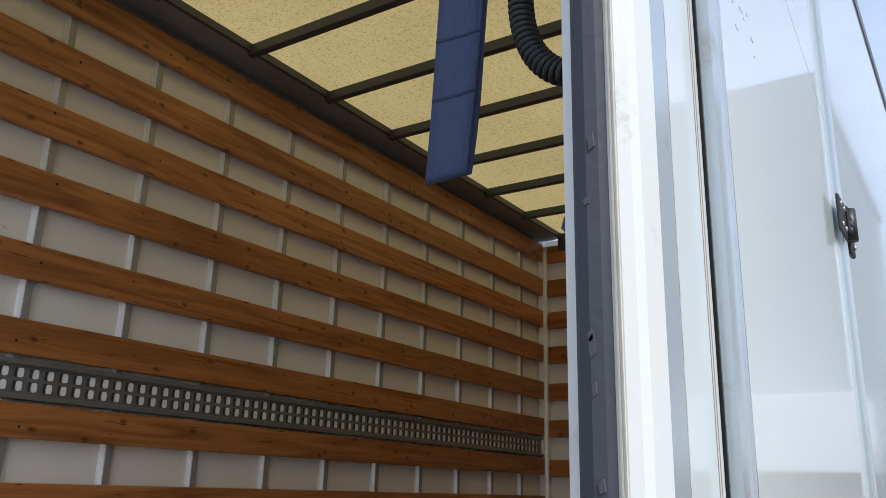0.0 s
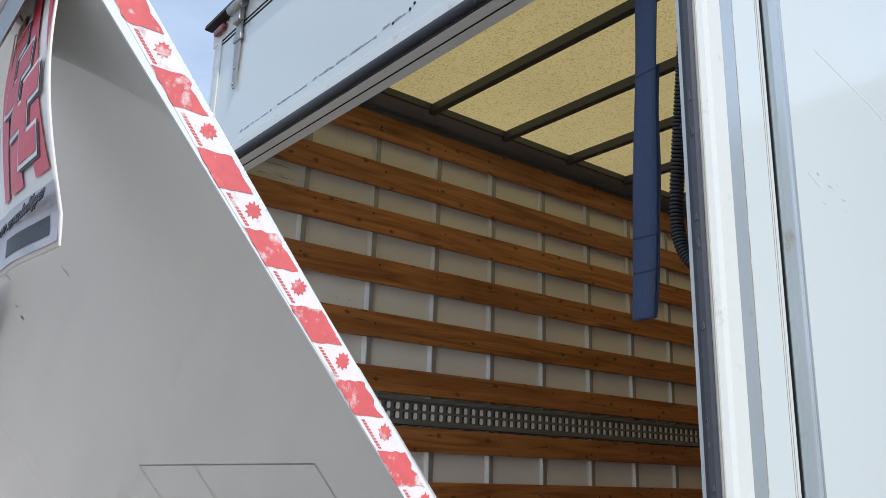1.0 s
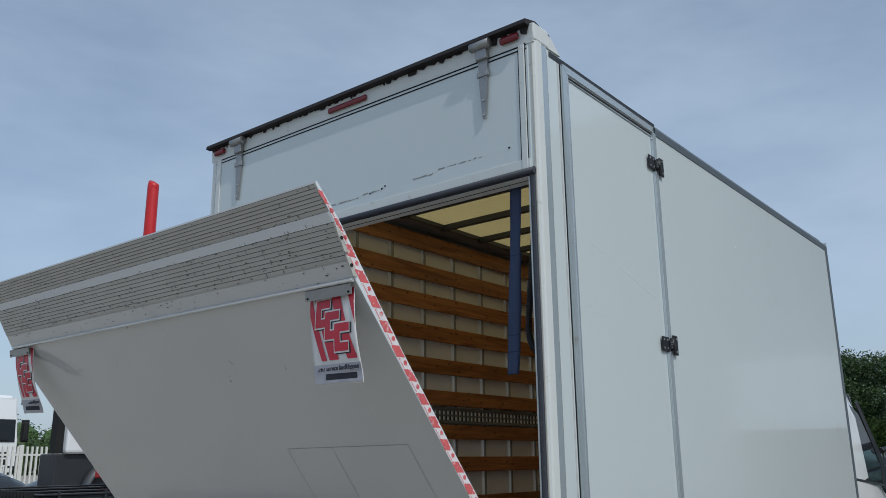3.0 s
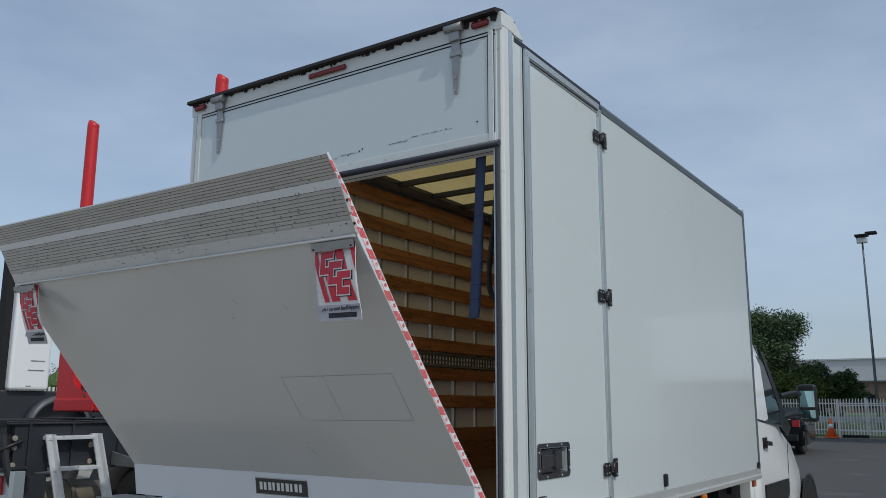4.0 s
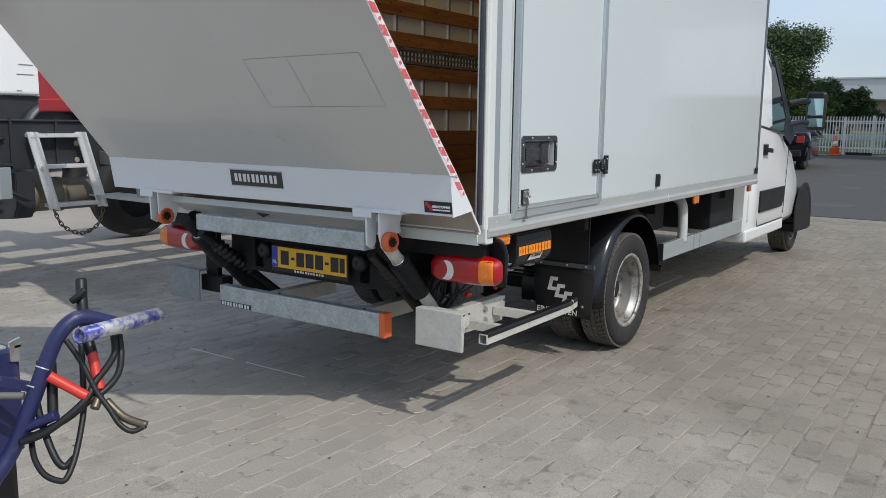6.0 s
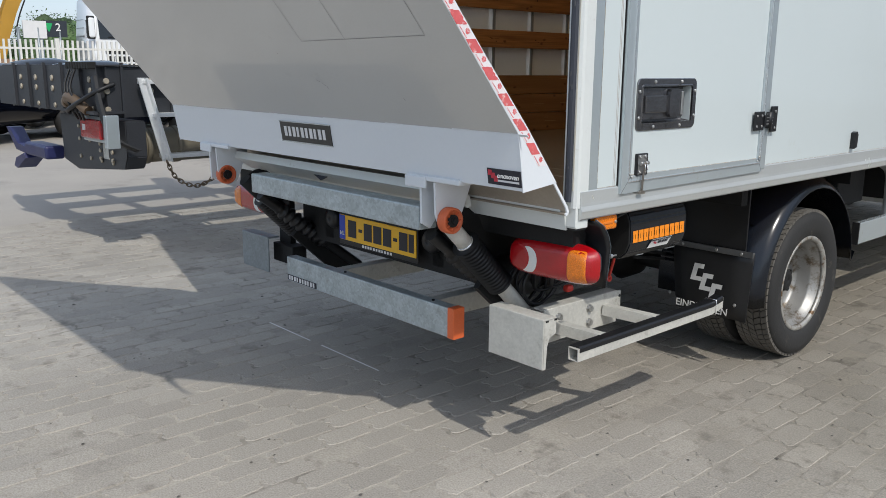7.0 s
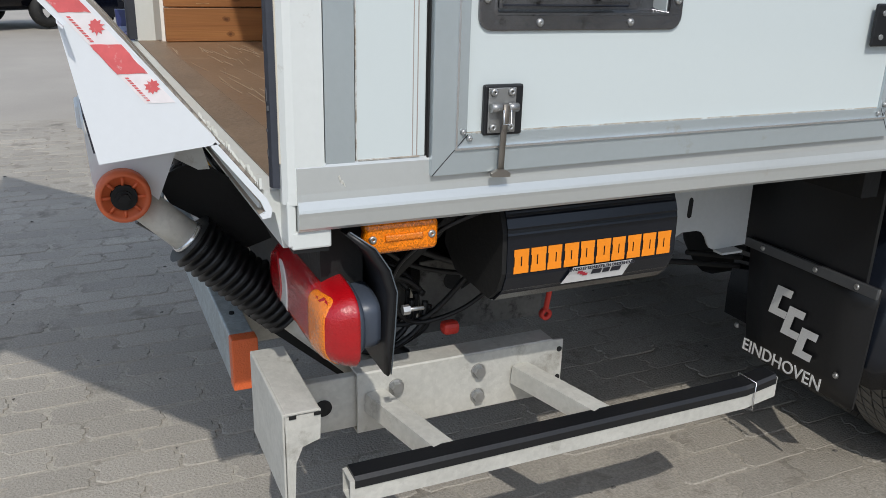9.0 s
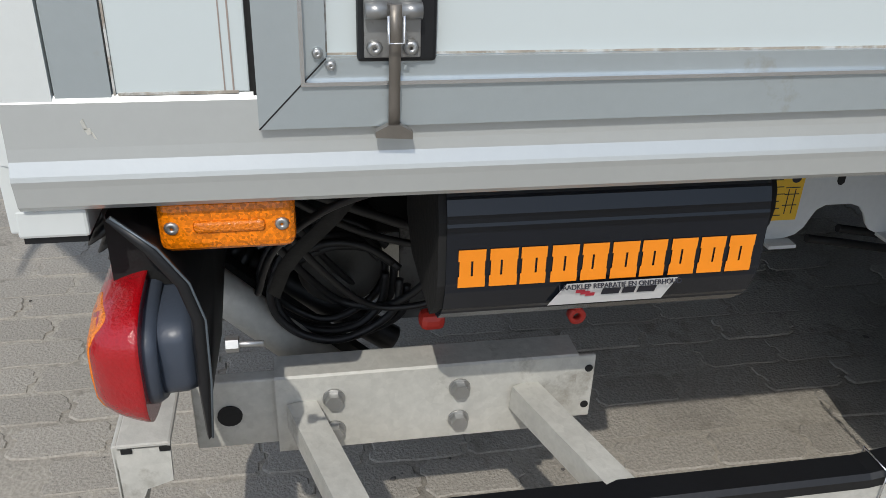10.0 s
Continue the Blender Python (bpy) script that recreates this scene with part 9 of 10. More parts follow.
# far fence, gate, cone, car, lamp posts
def fence_run(name, a, b, n, label, z1=2.0, r=0.022):
    a, b = Vector(a), Vector(b)
    bm = bmesh.new()
    for i in range(n):
        p = a.lerp(b, i / (n - 1))
        box(bm, p.x - r, p.x + r, p.y - r, p.y + r, 0.12, z1)
    w = (b - a).normalized()
    for z in (0.35, z1 - 0.25):
        q = Vector((-w.y, w.x, 0)) * 0.02
        v = [bm.verts.new(p + Vector((0, 0, dz)) + s * q) for p in (a, b) for s in (1, -1) for dz in (z - 0.03, z + 0.03)]
        for f in ((0, 1, 3, 2), (4, 6, 7, 5), (0, 4, 5, 1), (2, 3, 7, 6), (0, 2, 6, 4), (1, 5, 7, 3)):
            bm.faces.new([v[i] for i in f])
    t = thing(name, (*a.lerp(b, 0.5).xy, 0), label, "fence", kind="structure")
    part("pales", bm, FENCE, t, "white steel pales and rails")["kind"] = "stuff"
    k = 0
    L_ = (b - a).length
    while k * 2.9 <= L_:
        p = a + w * k * 2.9
        part("post", B(p.x - 0.06, p.x + 0.06, p.y - 0.06, p.y + 0.06, 0, z1 + 0.05), FENCE, t)
        k += 1
    return t


fence_run("fence", (-22, 46, 0), (12, 46, 0), 230, "white steel palisade fence along the yard")
fence_run("fence", (-25.0, -14, 0), (-25.0, 30, 0), 300, "white steel palisade fence beside the yard", z1=2.12, r=0.028)
gate = fence_run("gate", (-5.75, 44.6, 0), (7, 44.6, 0), 90, "white steel sliding gate", z1=1.9)
for x in (-5.0, -1.6, 1.8, 5.2):
    part("gate_foot", B(x - 0.6, x + 0.6, 44.4, 44.8, 0.0, 0.14), UNDER, gate, "dark gate foot")
rail = solo("crash_barrier", box(bmesh.new(), -30, 30, 47.2, 47.3, 0.72, 1.04, bevel=0.04), CLAD, "grey steel crash barrier", "barrier", kind="structure")
bm = bmesh.new()
cyl(bm, (-6.05, 44.0, 0.04), (-6.05, 44.0, 1.0), 0.24, 0.04, seg=18)
box(bm, -6.38, -5.72, 43.67, 44.33, 0, 0.05, bevel=0.01)
cone = solo("traffic_cone", bm, CONE, "orange traffic cone with a white band", "cone")
bm = bmesh.new()
cyl(bm, (-6.05, 44.0, 0.48), (-6.05, 44.0, 0.70), 0.158, 0.110, seg=18)
part("white_band", bm, CLEAR_LENS, cone)

car = thing("parked_pickup", (-4.9, 27.5, 0), "dark pickup with a red tail lamp", "car")
bm = bmesh.new()
loft(bm, [[(-5.85, 25.6, 0.30), (-3.95, 25.6, 0.30), (-3.92, 25.6, 0.9), (-4.0, 25.62, 1.18), (-5.8, 25.62, 1.18), (-5.88, 25.6, 0.9)],
          [(-5.9, 27.6, 0.28), (-4.05, 27.6, 0.28), (-4.05, 27.6, 0.9), (-4.12, 27.6, 1.22), (-5.85, 27.6, 1.22), (-5.92, 27.6, 0.9)],
          [(-5.95, 31.0, 0.30), (-4.45, 31.0, 0.30), (-4.45, 31.0, 0.85), (-4.55, 31.0, 1.05), (-5.75, 31.0, 1.05), (-5.85, 31.0, 0.85)]])
part("body", bm, DARK_CAR, car, "black glossy body")
bm = bmesh.new()
loft(bm, [[(-5.75, 27.9, 1.15), (-4.15, 27.9, 1.15), (-4.35, 28.3, 1.52), (-5.55, 28.3, 1.52)], [(-5.75, 30.4, 1.02), (-4.15, 30.4, 1.02), (-4.4, 29.4, 1.52), (-5.5, 29.4, 1.52)]])
part("cabin", bm, GLASS, car, "dark glazed cabin")
part("tail_lamp", B(-4.12, -3.90, 25.57, 25.66, 0.90, 1.12), RED_LENS, car, "red tail lamp")
part("tail_lamp", B(-5.90, -5.68, 25.57, 25.66, 0.90, 1.12), RED_LENS, car)
# pale strip in place of the highlight on the tailgate's upper edge
part("tailgate_line", B(-5.6, -4.15, 25.575, 25.6, 1.12, 1.15), ALU, car)
part("bumper", box(bmesh.new(), -5.85, -3.95, 25.4, 25.62, 0.45, 0.66, bevel=0.03), UNDER, car)
for x in (-4.06, -5.82):
    for y in (26.6,):
        bm = bmesh.new()
        lathe(bm, [(0.2, -0.12), (0.36, -0.12), (0.38, 0), (0.36, 0.12), (0.2, 0.12)], (x - 0.05 if x > -5 else x + 0.05, y, 0.38), "X", 24)
        part("tyre", bm, TYRE, car)


def lamp_post(x, y, h):
    bm = bmesh.new()
    cyl(bm, (x, y, 0), (x, y, h), 0.085, 0.05, seg=12)
    t = solo("street_lamp", bm, POLE, "tall grey yard light mast", "lamp")
    part("lamp_head", box(bmesh.new(), x - 0.35, x + 0.35, y - 0.5, y + 0.15, h - 0.05, h + 0.06, bevel=0.03), UNDER, t, "dark flat lamp head")
    part("lamp_head", box(bmesh.new(), x + 0.2, x + 0.8, y - 0.3, y + 0.2, h + 0.05, h + 0.2, bevel=0.03), UNDER, t)
    part("lamp_box", box(bmesh.new(), x - 0.28, x + 0.28, y - 0.3, y + 0.1, h - 0.42, h - 0.12, bevel=0.03), CLEAR_LENS, t, "pale lamp box")


lamp_post(-4.45, 49.5, 11.4)
lamp_post(-2.4, 49.5, 10.6)

# low stone building and long hall behind the fence
bld = thing("stone_building", (0, 78, 0), "old brown stone building with arched windows", "building")
part("wall", B(-14, 40, 74, 84, 0, 3.6), STONE, bld, "rough brown stone wall")
part("roof", B(-14.2, 40.2, 73.8, 84.2, 3.6, 3.75), surface("dark_roof", (0.12, 0.10, 0.09), 0.8), bld)
for k in range(9):
    x = -8 + 4.6 * k
    bm = bmesh.new()
    prism(bm, [(x - 0.9, 1.5), (x + 0.9, 1.5)] + [(x + 0.9 * math.cos(radians(a)), 1.9 + 0.8 * math.sin(radians(a))) for a in range(0, 181, 20)], "Y", 73.9, 74.2)
    part("window", bm, GLASS, bld, "dark arched window" if k == 0 else "")
for x in (-6, 1.5):
    part("chimney", B(x - 0.4, x + 0.4, 77, 77.8, 3.7, 4.6), STONE, bld)
hall = thing("long_hall", (20, 130, 0), "long pale industrial hall", "building")
part("wall", B(-30, 140, 118, 150, 0, 7.9), CLAD, hall, "pale grey cladding")
part("roof_edge", B(-30.2, 140.2, 117.8, 118, 7.8, 7.98), CLAD, hall)

# tall hall ahead of the yard, beside the lane, that shows in the truck's glossy side
big = thing("tall_hall", (26, 44, 0), "tall pale grey industrial hall with a low white annex", "building")
for k in range(12):
    part("wall_panel", B(4.4 + 3.8 * k, 8.17 + 3.8 * k, 36, 36.3, 0, 20.0), surface("hall_cladding", (0.38, 0.41, 0.43), 0.6, var=0.08, scale=0.4) if k == 0 else bpy.data.materials["hall_cladding"], big, "pale grey wall panel" if k == 0 else "")
part("roof", B(4.2, 50.2, 36.1, 60, 19.9, 20.2), POLE, big)
part("side_wall", B(4.4, 4.7, 36.3, 60, 0, 19.9), bpy.data.materials["hall_cladding"], big)
part("annex", box(bmesh.new(), 3.6, 11.0, 32.0, 35.95, 2.6, 5.4, bevel=0.05), CAB_WHITE, big, "low white annex")
part("annex_base", B(3.7, 10.9, 32.1, 35.9, 0, 2.6), STONE, big, "dark base of the annex")


# ---- trees and bushes ----
def leaf_cloud(blobs, count, size, seed):
    """Many small leaf cards in clumps, uneven at the outline, with gaps."""
    rnd = random.Random(seed)
    verts, faces = [], []
    total = sum(r ** 2 for *_, r in blobs)
    for cx, cy, cz, r in blobs:
        n = int(count * r * r / total)
        clumps = []
        for _ in range(max(6, n // 26)):
            v = Vector((rnd.gauss(0, 1), rnd.gauss(0, 1), rnd.gauss(0, 1))).normalized() * r * rnd.uniform(0.55, 1.08)
            clumps.append(Vector((cx, cy, cz)) + Vector((v.x, v.y, v.z * 0.8)))
        for _ in range(n):
            c = rnd.choice(clumps) + Vector((rnd.gauss(0, 0.16), rnd.gauss(0, 0.16), rnd.gauss(0, 0.13))) * r
            a = Vector((rnd.uniform(-1, 1), rnd.uniform(-1, 1), rnd.uniform(-0.6, 0.6))).normalized()
            b = a.cross(Vector((rnd.uniform(-1, 1), rnd.uniform(-1, 1), rnd.uniform(-1, 1)))).normalized()
            s = size * rnd.uniform(0.6, 1.4)
            i = len(verts)
            verts += [c - a * s, c - b * s * 0.45, c + a * s, c + b * s * 0.45]
            faces.append((i, i + 1, i + 2, i + 3))
    me = bpy.data.meshes.new("crown")
    me.from_pydata([tuple(v) for v in verts], [], faces)
    return me


def tree(x, y, h, spread, seed, mat_, count=9000, size=0.10, name="tree", label="leafy green tree behind the white fence"):
    rnd = random.Random(seed)
    t = thing(name, (x, y, 0), label, "tree")
    bm = bmesh.new()
    tube(bm, [(x, y, 0), (x + 0.1, y, h * 0.25), (x, y + 0.1, h * 0.5), (x + 0.1, y, h * 0.75)], 0.2, seg=8, n=4, radius_at=lambda u: 0.28 * (1.1 - u) * h / 8)
    blobs = []
    for k in range(9):
        a = 2 * math.pi * k / 9 + rnd.uniform(-0.3, 0.3)
        d, z = spread * rnd.uniform(0.25, 0.75), h * rnd.uniform(0.36, 0.88)
        end = (x + d * math.cos(a), y + d * math.sin(a), z)
        tube(bm, [(x, y, z * 0.55), ((x + end[0]) / 2, (y + end[1]) / 2, z * 0.8), end], 0.06, seg=6, n=3, radius_at=lambda u: 0.09 * (1.15 - u))
        blobs.append((*end, spread * rnd.uniform(0.26, 0.46)))
    blobs.append((x, y, h * 0.86, spread * 0.36))
    part("trunk", bm, BARK, t, "brown trunk and limbs")
    me = leaf_cloud(blobs, count, size, seed)
    me.materials.append(mat_)
    ob = new("crown", me)
    ob.parent, ob.matrix_parent_inverse = t, Matrix.Translation((-x, -y, 0))
    tagged(ob, "uneven leafy crown")
    return t


tree(-11.7, 52, 7.6, 3.9, 11, LEAF, 60000, 0.075)
tree(-13.6, 53, 7.2, 4.2, 17, LEAF, 18000)
tree(-17.5, 54, 8.6, 4.4, 12, LEAF, 12000)
tree(-23.5, 53, 8.0, 4.4, 16, LEAF, 9000)


def bush(x, y, h, spread, seed, mat_, count=6000):
    rnd = random.Random(seed)
    t = thing("bush", (x, y, 0), "dense green bush behind the fence", "bush")
    bm = bmesh.new()
    blobs = []
    for k in range(8):
        a = 2 * math.pi * k / 8
        end = (x + spread * 0.6 * math.cos(a), y + spread * 0.35 * math.sin(a), h * rnd.uniform(0.45, 0.8))
        tube(bm, [(x, y, 0), ((x + end[0]) / 2, (y + end[1]) / 2, h * 0.3), end], 0.05, seg=6, n=3, radius_at=lambda u: 0.06 * (1.2 - u))
        blobs.append((*end, spread * rnd.uniform(0.3, 0.42)))
    part("stems", bm, BARK, t)
    me = leaf_cloud(blobs, count * 2, 0.08, seed)
    me.materials.append(mat_)
    ob = new("crown", me)
    ob.parent, ob.matrix_parent_inverse = t, Matrix.Translation((-x, -y, 0))
    tagged(ob, "clumps of small leaves")


bush(-9.6, 50.5, 4.3, 3.0, 31, LEAF_LIGHT, 14000)
bush(-7.0, 50.8, 4.5, 2.0, 32, LEAF, 11000)
bush(-12.5, 50.0, 3.2, 2.6, 33, LEAF, 5000)

# beyond the side fence: digger, sign boards, white truck, parked dark cars, far woods
DIG = Matrix.Translation((-36, 6.9, 0)) @ Matrix.Diagonal((0.82, 0.82, 0.82, 1)) @ Matrix.Translation((42, -9.2, 0))
dig = thing("excavator", (-36, 7, 0), "yellow excavator with a folded boom", "excavator")
# boom paint: worn yellow with the arm's shaded side mixed into the colour
SHADED_OCHRE = surface("worn_shaded_ochre", (0.30, 0.165, 0.028), 0.55, var=0.3, scale=1.5, dirt=(0.12, 0.075, 0.03), dirt_at=0.55, dirt_scale=3)
bm = prism(bmesh.new(), [(5.9, 2.0), (6.7, 2.0), (7.18, 2.72), (7.60, 3.75), (7.80, 4.45), (7.89, 5.05), (7.80, 5.24), (7.37, 5.32), (7.06, 5.18), (6.88, 4.78), (6.60, 3.75), (6.31, 3.02)], "X", -37.0, -36.4)
boom = part("boom", bm, SHADED_OCHRE, dig, "worn boom, shade painted into its ochre")
part("web_plate", prism(bmesh.new(), [(7.02, 4.70), (7.16, 4.98), (7.42, 5.16), (7.74, 5.08), (7.72, 4.78), (7.50, 4.62), (7.22, 4.40)], "X", -36.4, -36.37), YELLOW, boom, "brighter yellow head plate")
# brown of this plate is painted shade on the boom's inner side
part("inner_plate", prism(bmesh.new(), [(6.70, 2.5), (7.05, 2.8), (7.45, 3.75), (7.62, 4.35), (7.52, 4.50), (7.28, 4.28), (7.00, 3.7), (6.72, 3.0)], "X", -36.4, -36.36), surface("shaded_brown_plate", (0.13, 0.075, 0.028), 0.7, var=0.35, scale=3), boom, "brown plate, shade painted into its colour")
bm = prism(bmesh.new(), [(7.16, 1.6), (7.65, 1.6), (7.86, 2.5), (8.17, 3.46), (8.50, 4.05), (8.56, 4.30), (8.58, 5.15), (8.46, 5.30), (8.12, 5.30), (8.00, 5.16), (8.02, 4.30), (7.66, 3.46), (7.36, 2.5)], "X", -36.25, -35.75)
bmesh.ops.bevel(bm, geom=bm.edges[:], offset=0.03, segments=1, affect="EDGES")
stick_ = part("stick", bm, YELLOW, dig, "bright yellow stick")
bm = bmesh.new()
for z in (4.25, 4.75, 5.2):
    cyl(bm, (-35.76, 8.30, z), (-35.70, 8.30, z), 0.09, seg=14)
parts("pin_boss", bm, SHADED_OCHRE, stick_)
bm = bmesh.new()
cyl(bm, (-36.33, 7.35, 5.27), (-36.33, 8.30, 5.34), 0.11, seg=14)
part("head_ram", bm, YELLOW, dig, "yellow ram across the head")
bm = bmesh.new()
cyl(bm, (-36.33, 7.25, 2.7), (-36.33, 7.93, 4.9), 0.10, seg=12)
cyl(bm, (-36.70, 6.55, 3.0), (-36.70, 6.98, 4.9), 0.07, seg=12)
parts("ram", bm, UNDER, dig, "dark hydraulic ram")
bm = bmesh.new()
tube(bm, [(-36.35, 6.36, 3.0), (-36.35, 6.62, 4.1), (-36.35, 6.92, 5.0), (-36.35, 7.14, 5.34), (-36.35, 7.6, 5.36)], 0.03, seg=6)
tube(bm, [(-35.72, 8.62, 5.0), (-35.72, 8.64, 4.3), (-35.72, 8.30, 3.4), (-35.72, 8.05, 2.6)], 0.03, seg=6)
parts("hose", bm, UNDER, dig, "black hydraulic hose")
bm = box(bmesh.new(), -44.5, -41.2, 3.0, 7.2, 1.2, 2.9, bevel=0.12)
part("house", turned(bm, DIG), YELLOW, dig, "yellow machine house")
bm = box(bmesh.new(), -45.0, -40.6, 3.4, 8.0, 0.0, 1.1, bevel=0.3)
part("tracks", turned(bm, DIG), UNDER, dig, "dark crawler tracks")
bm = box(bmesh.new(), -42.6, -41.4, 9.0, 10.6, 0.2, 2.0, bevel=0.25)
part("bucket", turned(bm, DIG), surface("rusty_bucket", (0.22, 0.13, 0.07), 0.7, var=0.25, scale=2), dig, "rusty bucket")
solo("site_board", B(-33.1, -33.0, 7.62, 8.46, 2.40, 3.05), FLAG_WHITE, "white board on the yard", "board")
sign2 = solo("dark_sign", B(-33.6, -33.5, 8.50, 9.38, 2.48, 3.10), surface("dark_sign", (0.03, 0.035, 0.045), 0.4), "dark sign with a green mark and the number 2", "sign")
bm = bmesh.new()
prism(bm, [(8.54, 3.00), (8.84, 3.00), (8.76, 2.80), (8.69, 2.66), (8.62, 2.80)], "X", -33.499, -33.48)
part("green_mark", bm, plain("sign_green", (0.02, 0.38, 0.12), 0.5), sign2)
words("sign_number", "2", 0.42, pose(-33.48, 9.04, 2.84, 90, 0, 90), CLEAR_LENS, sign2)
bm = bmesh.new()
for x, y in ((-33.05, 7.45), (-33.05, 8.15), (-33.55, 8.42), (-33.55, 9.1)):
    cyl(bm, (x, y, 0), (x, y, 2.8), 0.06, seg=8)
solo("sign_posts", bm, POLE, "grey posts of the boards", "post", kind="stuff")
bm = bmesh.new()
box(bm, -47.5, -47.3, -6.0, 7.6, 3.9, 5.6)
mastsign = solo("name_board", bm, surface("dark_board", (0.03, 0.035, 0.05), 0.4), "dark name board with pale block marks", "sign")
bm = bmesh.new()
for k in range(4):
    y = 2.4 + 1.25 * k
    box(bm, -47.29, -47.25, y, y + 0.3, 4.2, 5.3)
    box(bm, -47.29, -47.25, y + 0.3, y + 0.85, 4.2, 4.45)
part("board_marks", bm, CLEAR_LENS, mastsign)
bm = box(bmesh.new(), -48.5, -47.5, -8.0, 9.0, 2.4, 3.9, bevel=0.05)
solo("white_hall", bm, CLAD, "white flat building under the board", "building")
bm = bmesh.new()
box(bm, -48.4, -47.7, -7.5, 8.5, 0, 2.4)
solo("hall_base", bm, CLAD, "pale base of the flat building", "building")

wt = thing("white_truck", (-34, 11.8, 0), "white truck cab with a black grille", "truck")
WX, WY0, WY1 = -33.6, 10.50, 12.90       # front of the cab and its two sides
bm = bmesh.new()
loft(bm, [[(x, y0, z0), (x, y1, z0), (x, y1, zm), (x - sl * 0.3, y1, zm + 0.02), (x - sl, y1 - 0.12, z1), (x - sl, y0 + 0.12, z1), (x - sl * 0.3, y0, zm + 0.02), (x, y0, zm)] for x, sl, y0, y1, z0, zm, z1 in ((WX - 2.3, -0.1, WY0, WY1, 0.8, 2.4, 3.75), (WX - 0.12, 0.10, WY0, WY1, 0.8, 2.4, 3.92), (WX, 0.22, WY0 + 0.06, WY1 - 0.06, 0.8, 2.3, 3.86))])
part("cab", bm, CAB_WHITE, wt, "white high cab")
part("roof_fairing", box(bmesh.new(), WX - 2.3, WX - 0.45, WY0 + 0.15, WY1 - 0.15, 3.70, 4.05, bevel=0.14, seg=3), CAB_WHITE, wt)
bm = prism(bmesh.new(), [(WX - 0.02, 2.28), (WX + 0.03, 2.28), (WX - 0.08, 3.12), (WX - 0.19, 3.12)], "Y", WY0 + 0.16, WY1 - 0.16)
part("windscreen", bm, GLASS, wt, "dark windscreen")
for y in (WY0 + 0.5, WY0 + 1.3):
    part("wiper", box(bmesh.new(), WX + 0.02, WX + 0.05, y, y + 0.7, 2.34, 2.37), UNDER, wt)
part("side_window", B(WX - 1.0, WX - 0.25, WY0 - 0.004, WY0 + 0.02, 2.35, 3.0), GLASS, wt)
for k in range(3):
    z, half = 1.92 - 0.27 * k, 0.86 - 0.07 * k
    n_ = 5 - (k == 2)
    for j in range(n_):
        y = (WY0 + WY1) / 2 - half + 2 * half * j / n_
        part("grille_slot", B(WX - 0.02, WX + 0.012, y + 0.02, y + 2 * half / n_ - 0.02, z - 0.20, z), UNDER, wt)
bm = prism(bmesh.new(), [(WY0 + 0.72, 1.08), (WY1 - 0.72, 1.08), (WY1 - 0.55, 0.50), (WY0 + 0.55, 0.50)], "X", WX - 0.02, WX + 0.075)
part("air_intake", bm, UNDER, wt)
part("bumper", box(bmesh.new(), WX - 0.4, WX + 0.07, WY0, WY1, 0.35, 1.02, bevel=0.08), CAB_WHITE, wt)
for y in (WY0 + 0.06, WY1 - 0.44):
    part("headlight", box(bmesh.new(), WX - 0.03, WX + 0.03, y, y + 0.38, 1.10, 1.42, bevel=0.05), GLASS, wt, "dark framed headlight")
    part("lamp_reflector", box(bmesh.new(), WX + 0.02, WX + 0.04, y + 0.06, y + 0.30, 1.18, 1.34, bevel=0.03), CLEAR_LENS, wt)
for y, z0 in ((WY0 - 0.30, 2.32), (WY1 + 0.06, 2.32)):
    part("wing_mirror", box(bmesh.new(), WX + 0.10, WX + 0.22, y, y + 0.24, z0, z0 + 0.72, bevel=0.06), CAB_WHITE if y < WY0 else UNDER, wt, "white wing mirror" if y < WY0 else "")
    part("mirror_back", box(bmesh.new(), WX + 0.02, WX + 0.11, y - 0.04, y + 0.28, z0 - 0.05, z0 + 0.79, bevel=0.04), UNDER, wt, "black mirror housing")
for k in range(6):
    part("side_fin", B(WX - 2.2, WX - 1.25, WY0 - 0.02, WY0, 1.5 + 0.3 * k, 1.53 + 0.3 * k), POLE, wt, "thin grey fin" if k == 0 else "")
for y in (WY0 + 0.17, WY1 - 0.17):
    bm = bmesh.new()
    lathe(bm, [(0.3, -0.15), (0.5, -0.15), (0.5, 0.15), (0.3, 0.15)], (WX - 1.2, y, 0.5), "Y", 24)
    part("tyre", bm, TYRE, wt)
part("frame", box(bmesh.new(), WX - 7.5, WX - 2.3, WY0 + 0.1, WY1 - 0.1, 0.7, 1.2), CHASSIS, wt)
for ob in wt.children:
    ob.data.transform(Matrix.Diagonal((1, 1, 1.08, 1)))


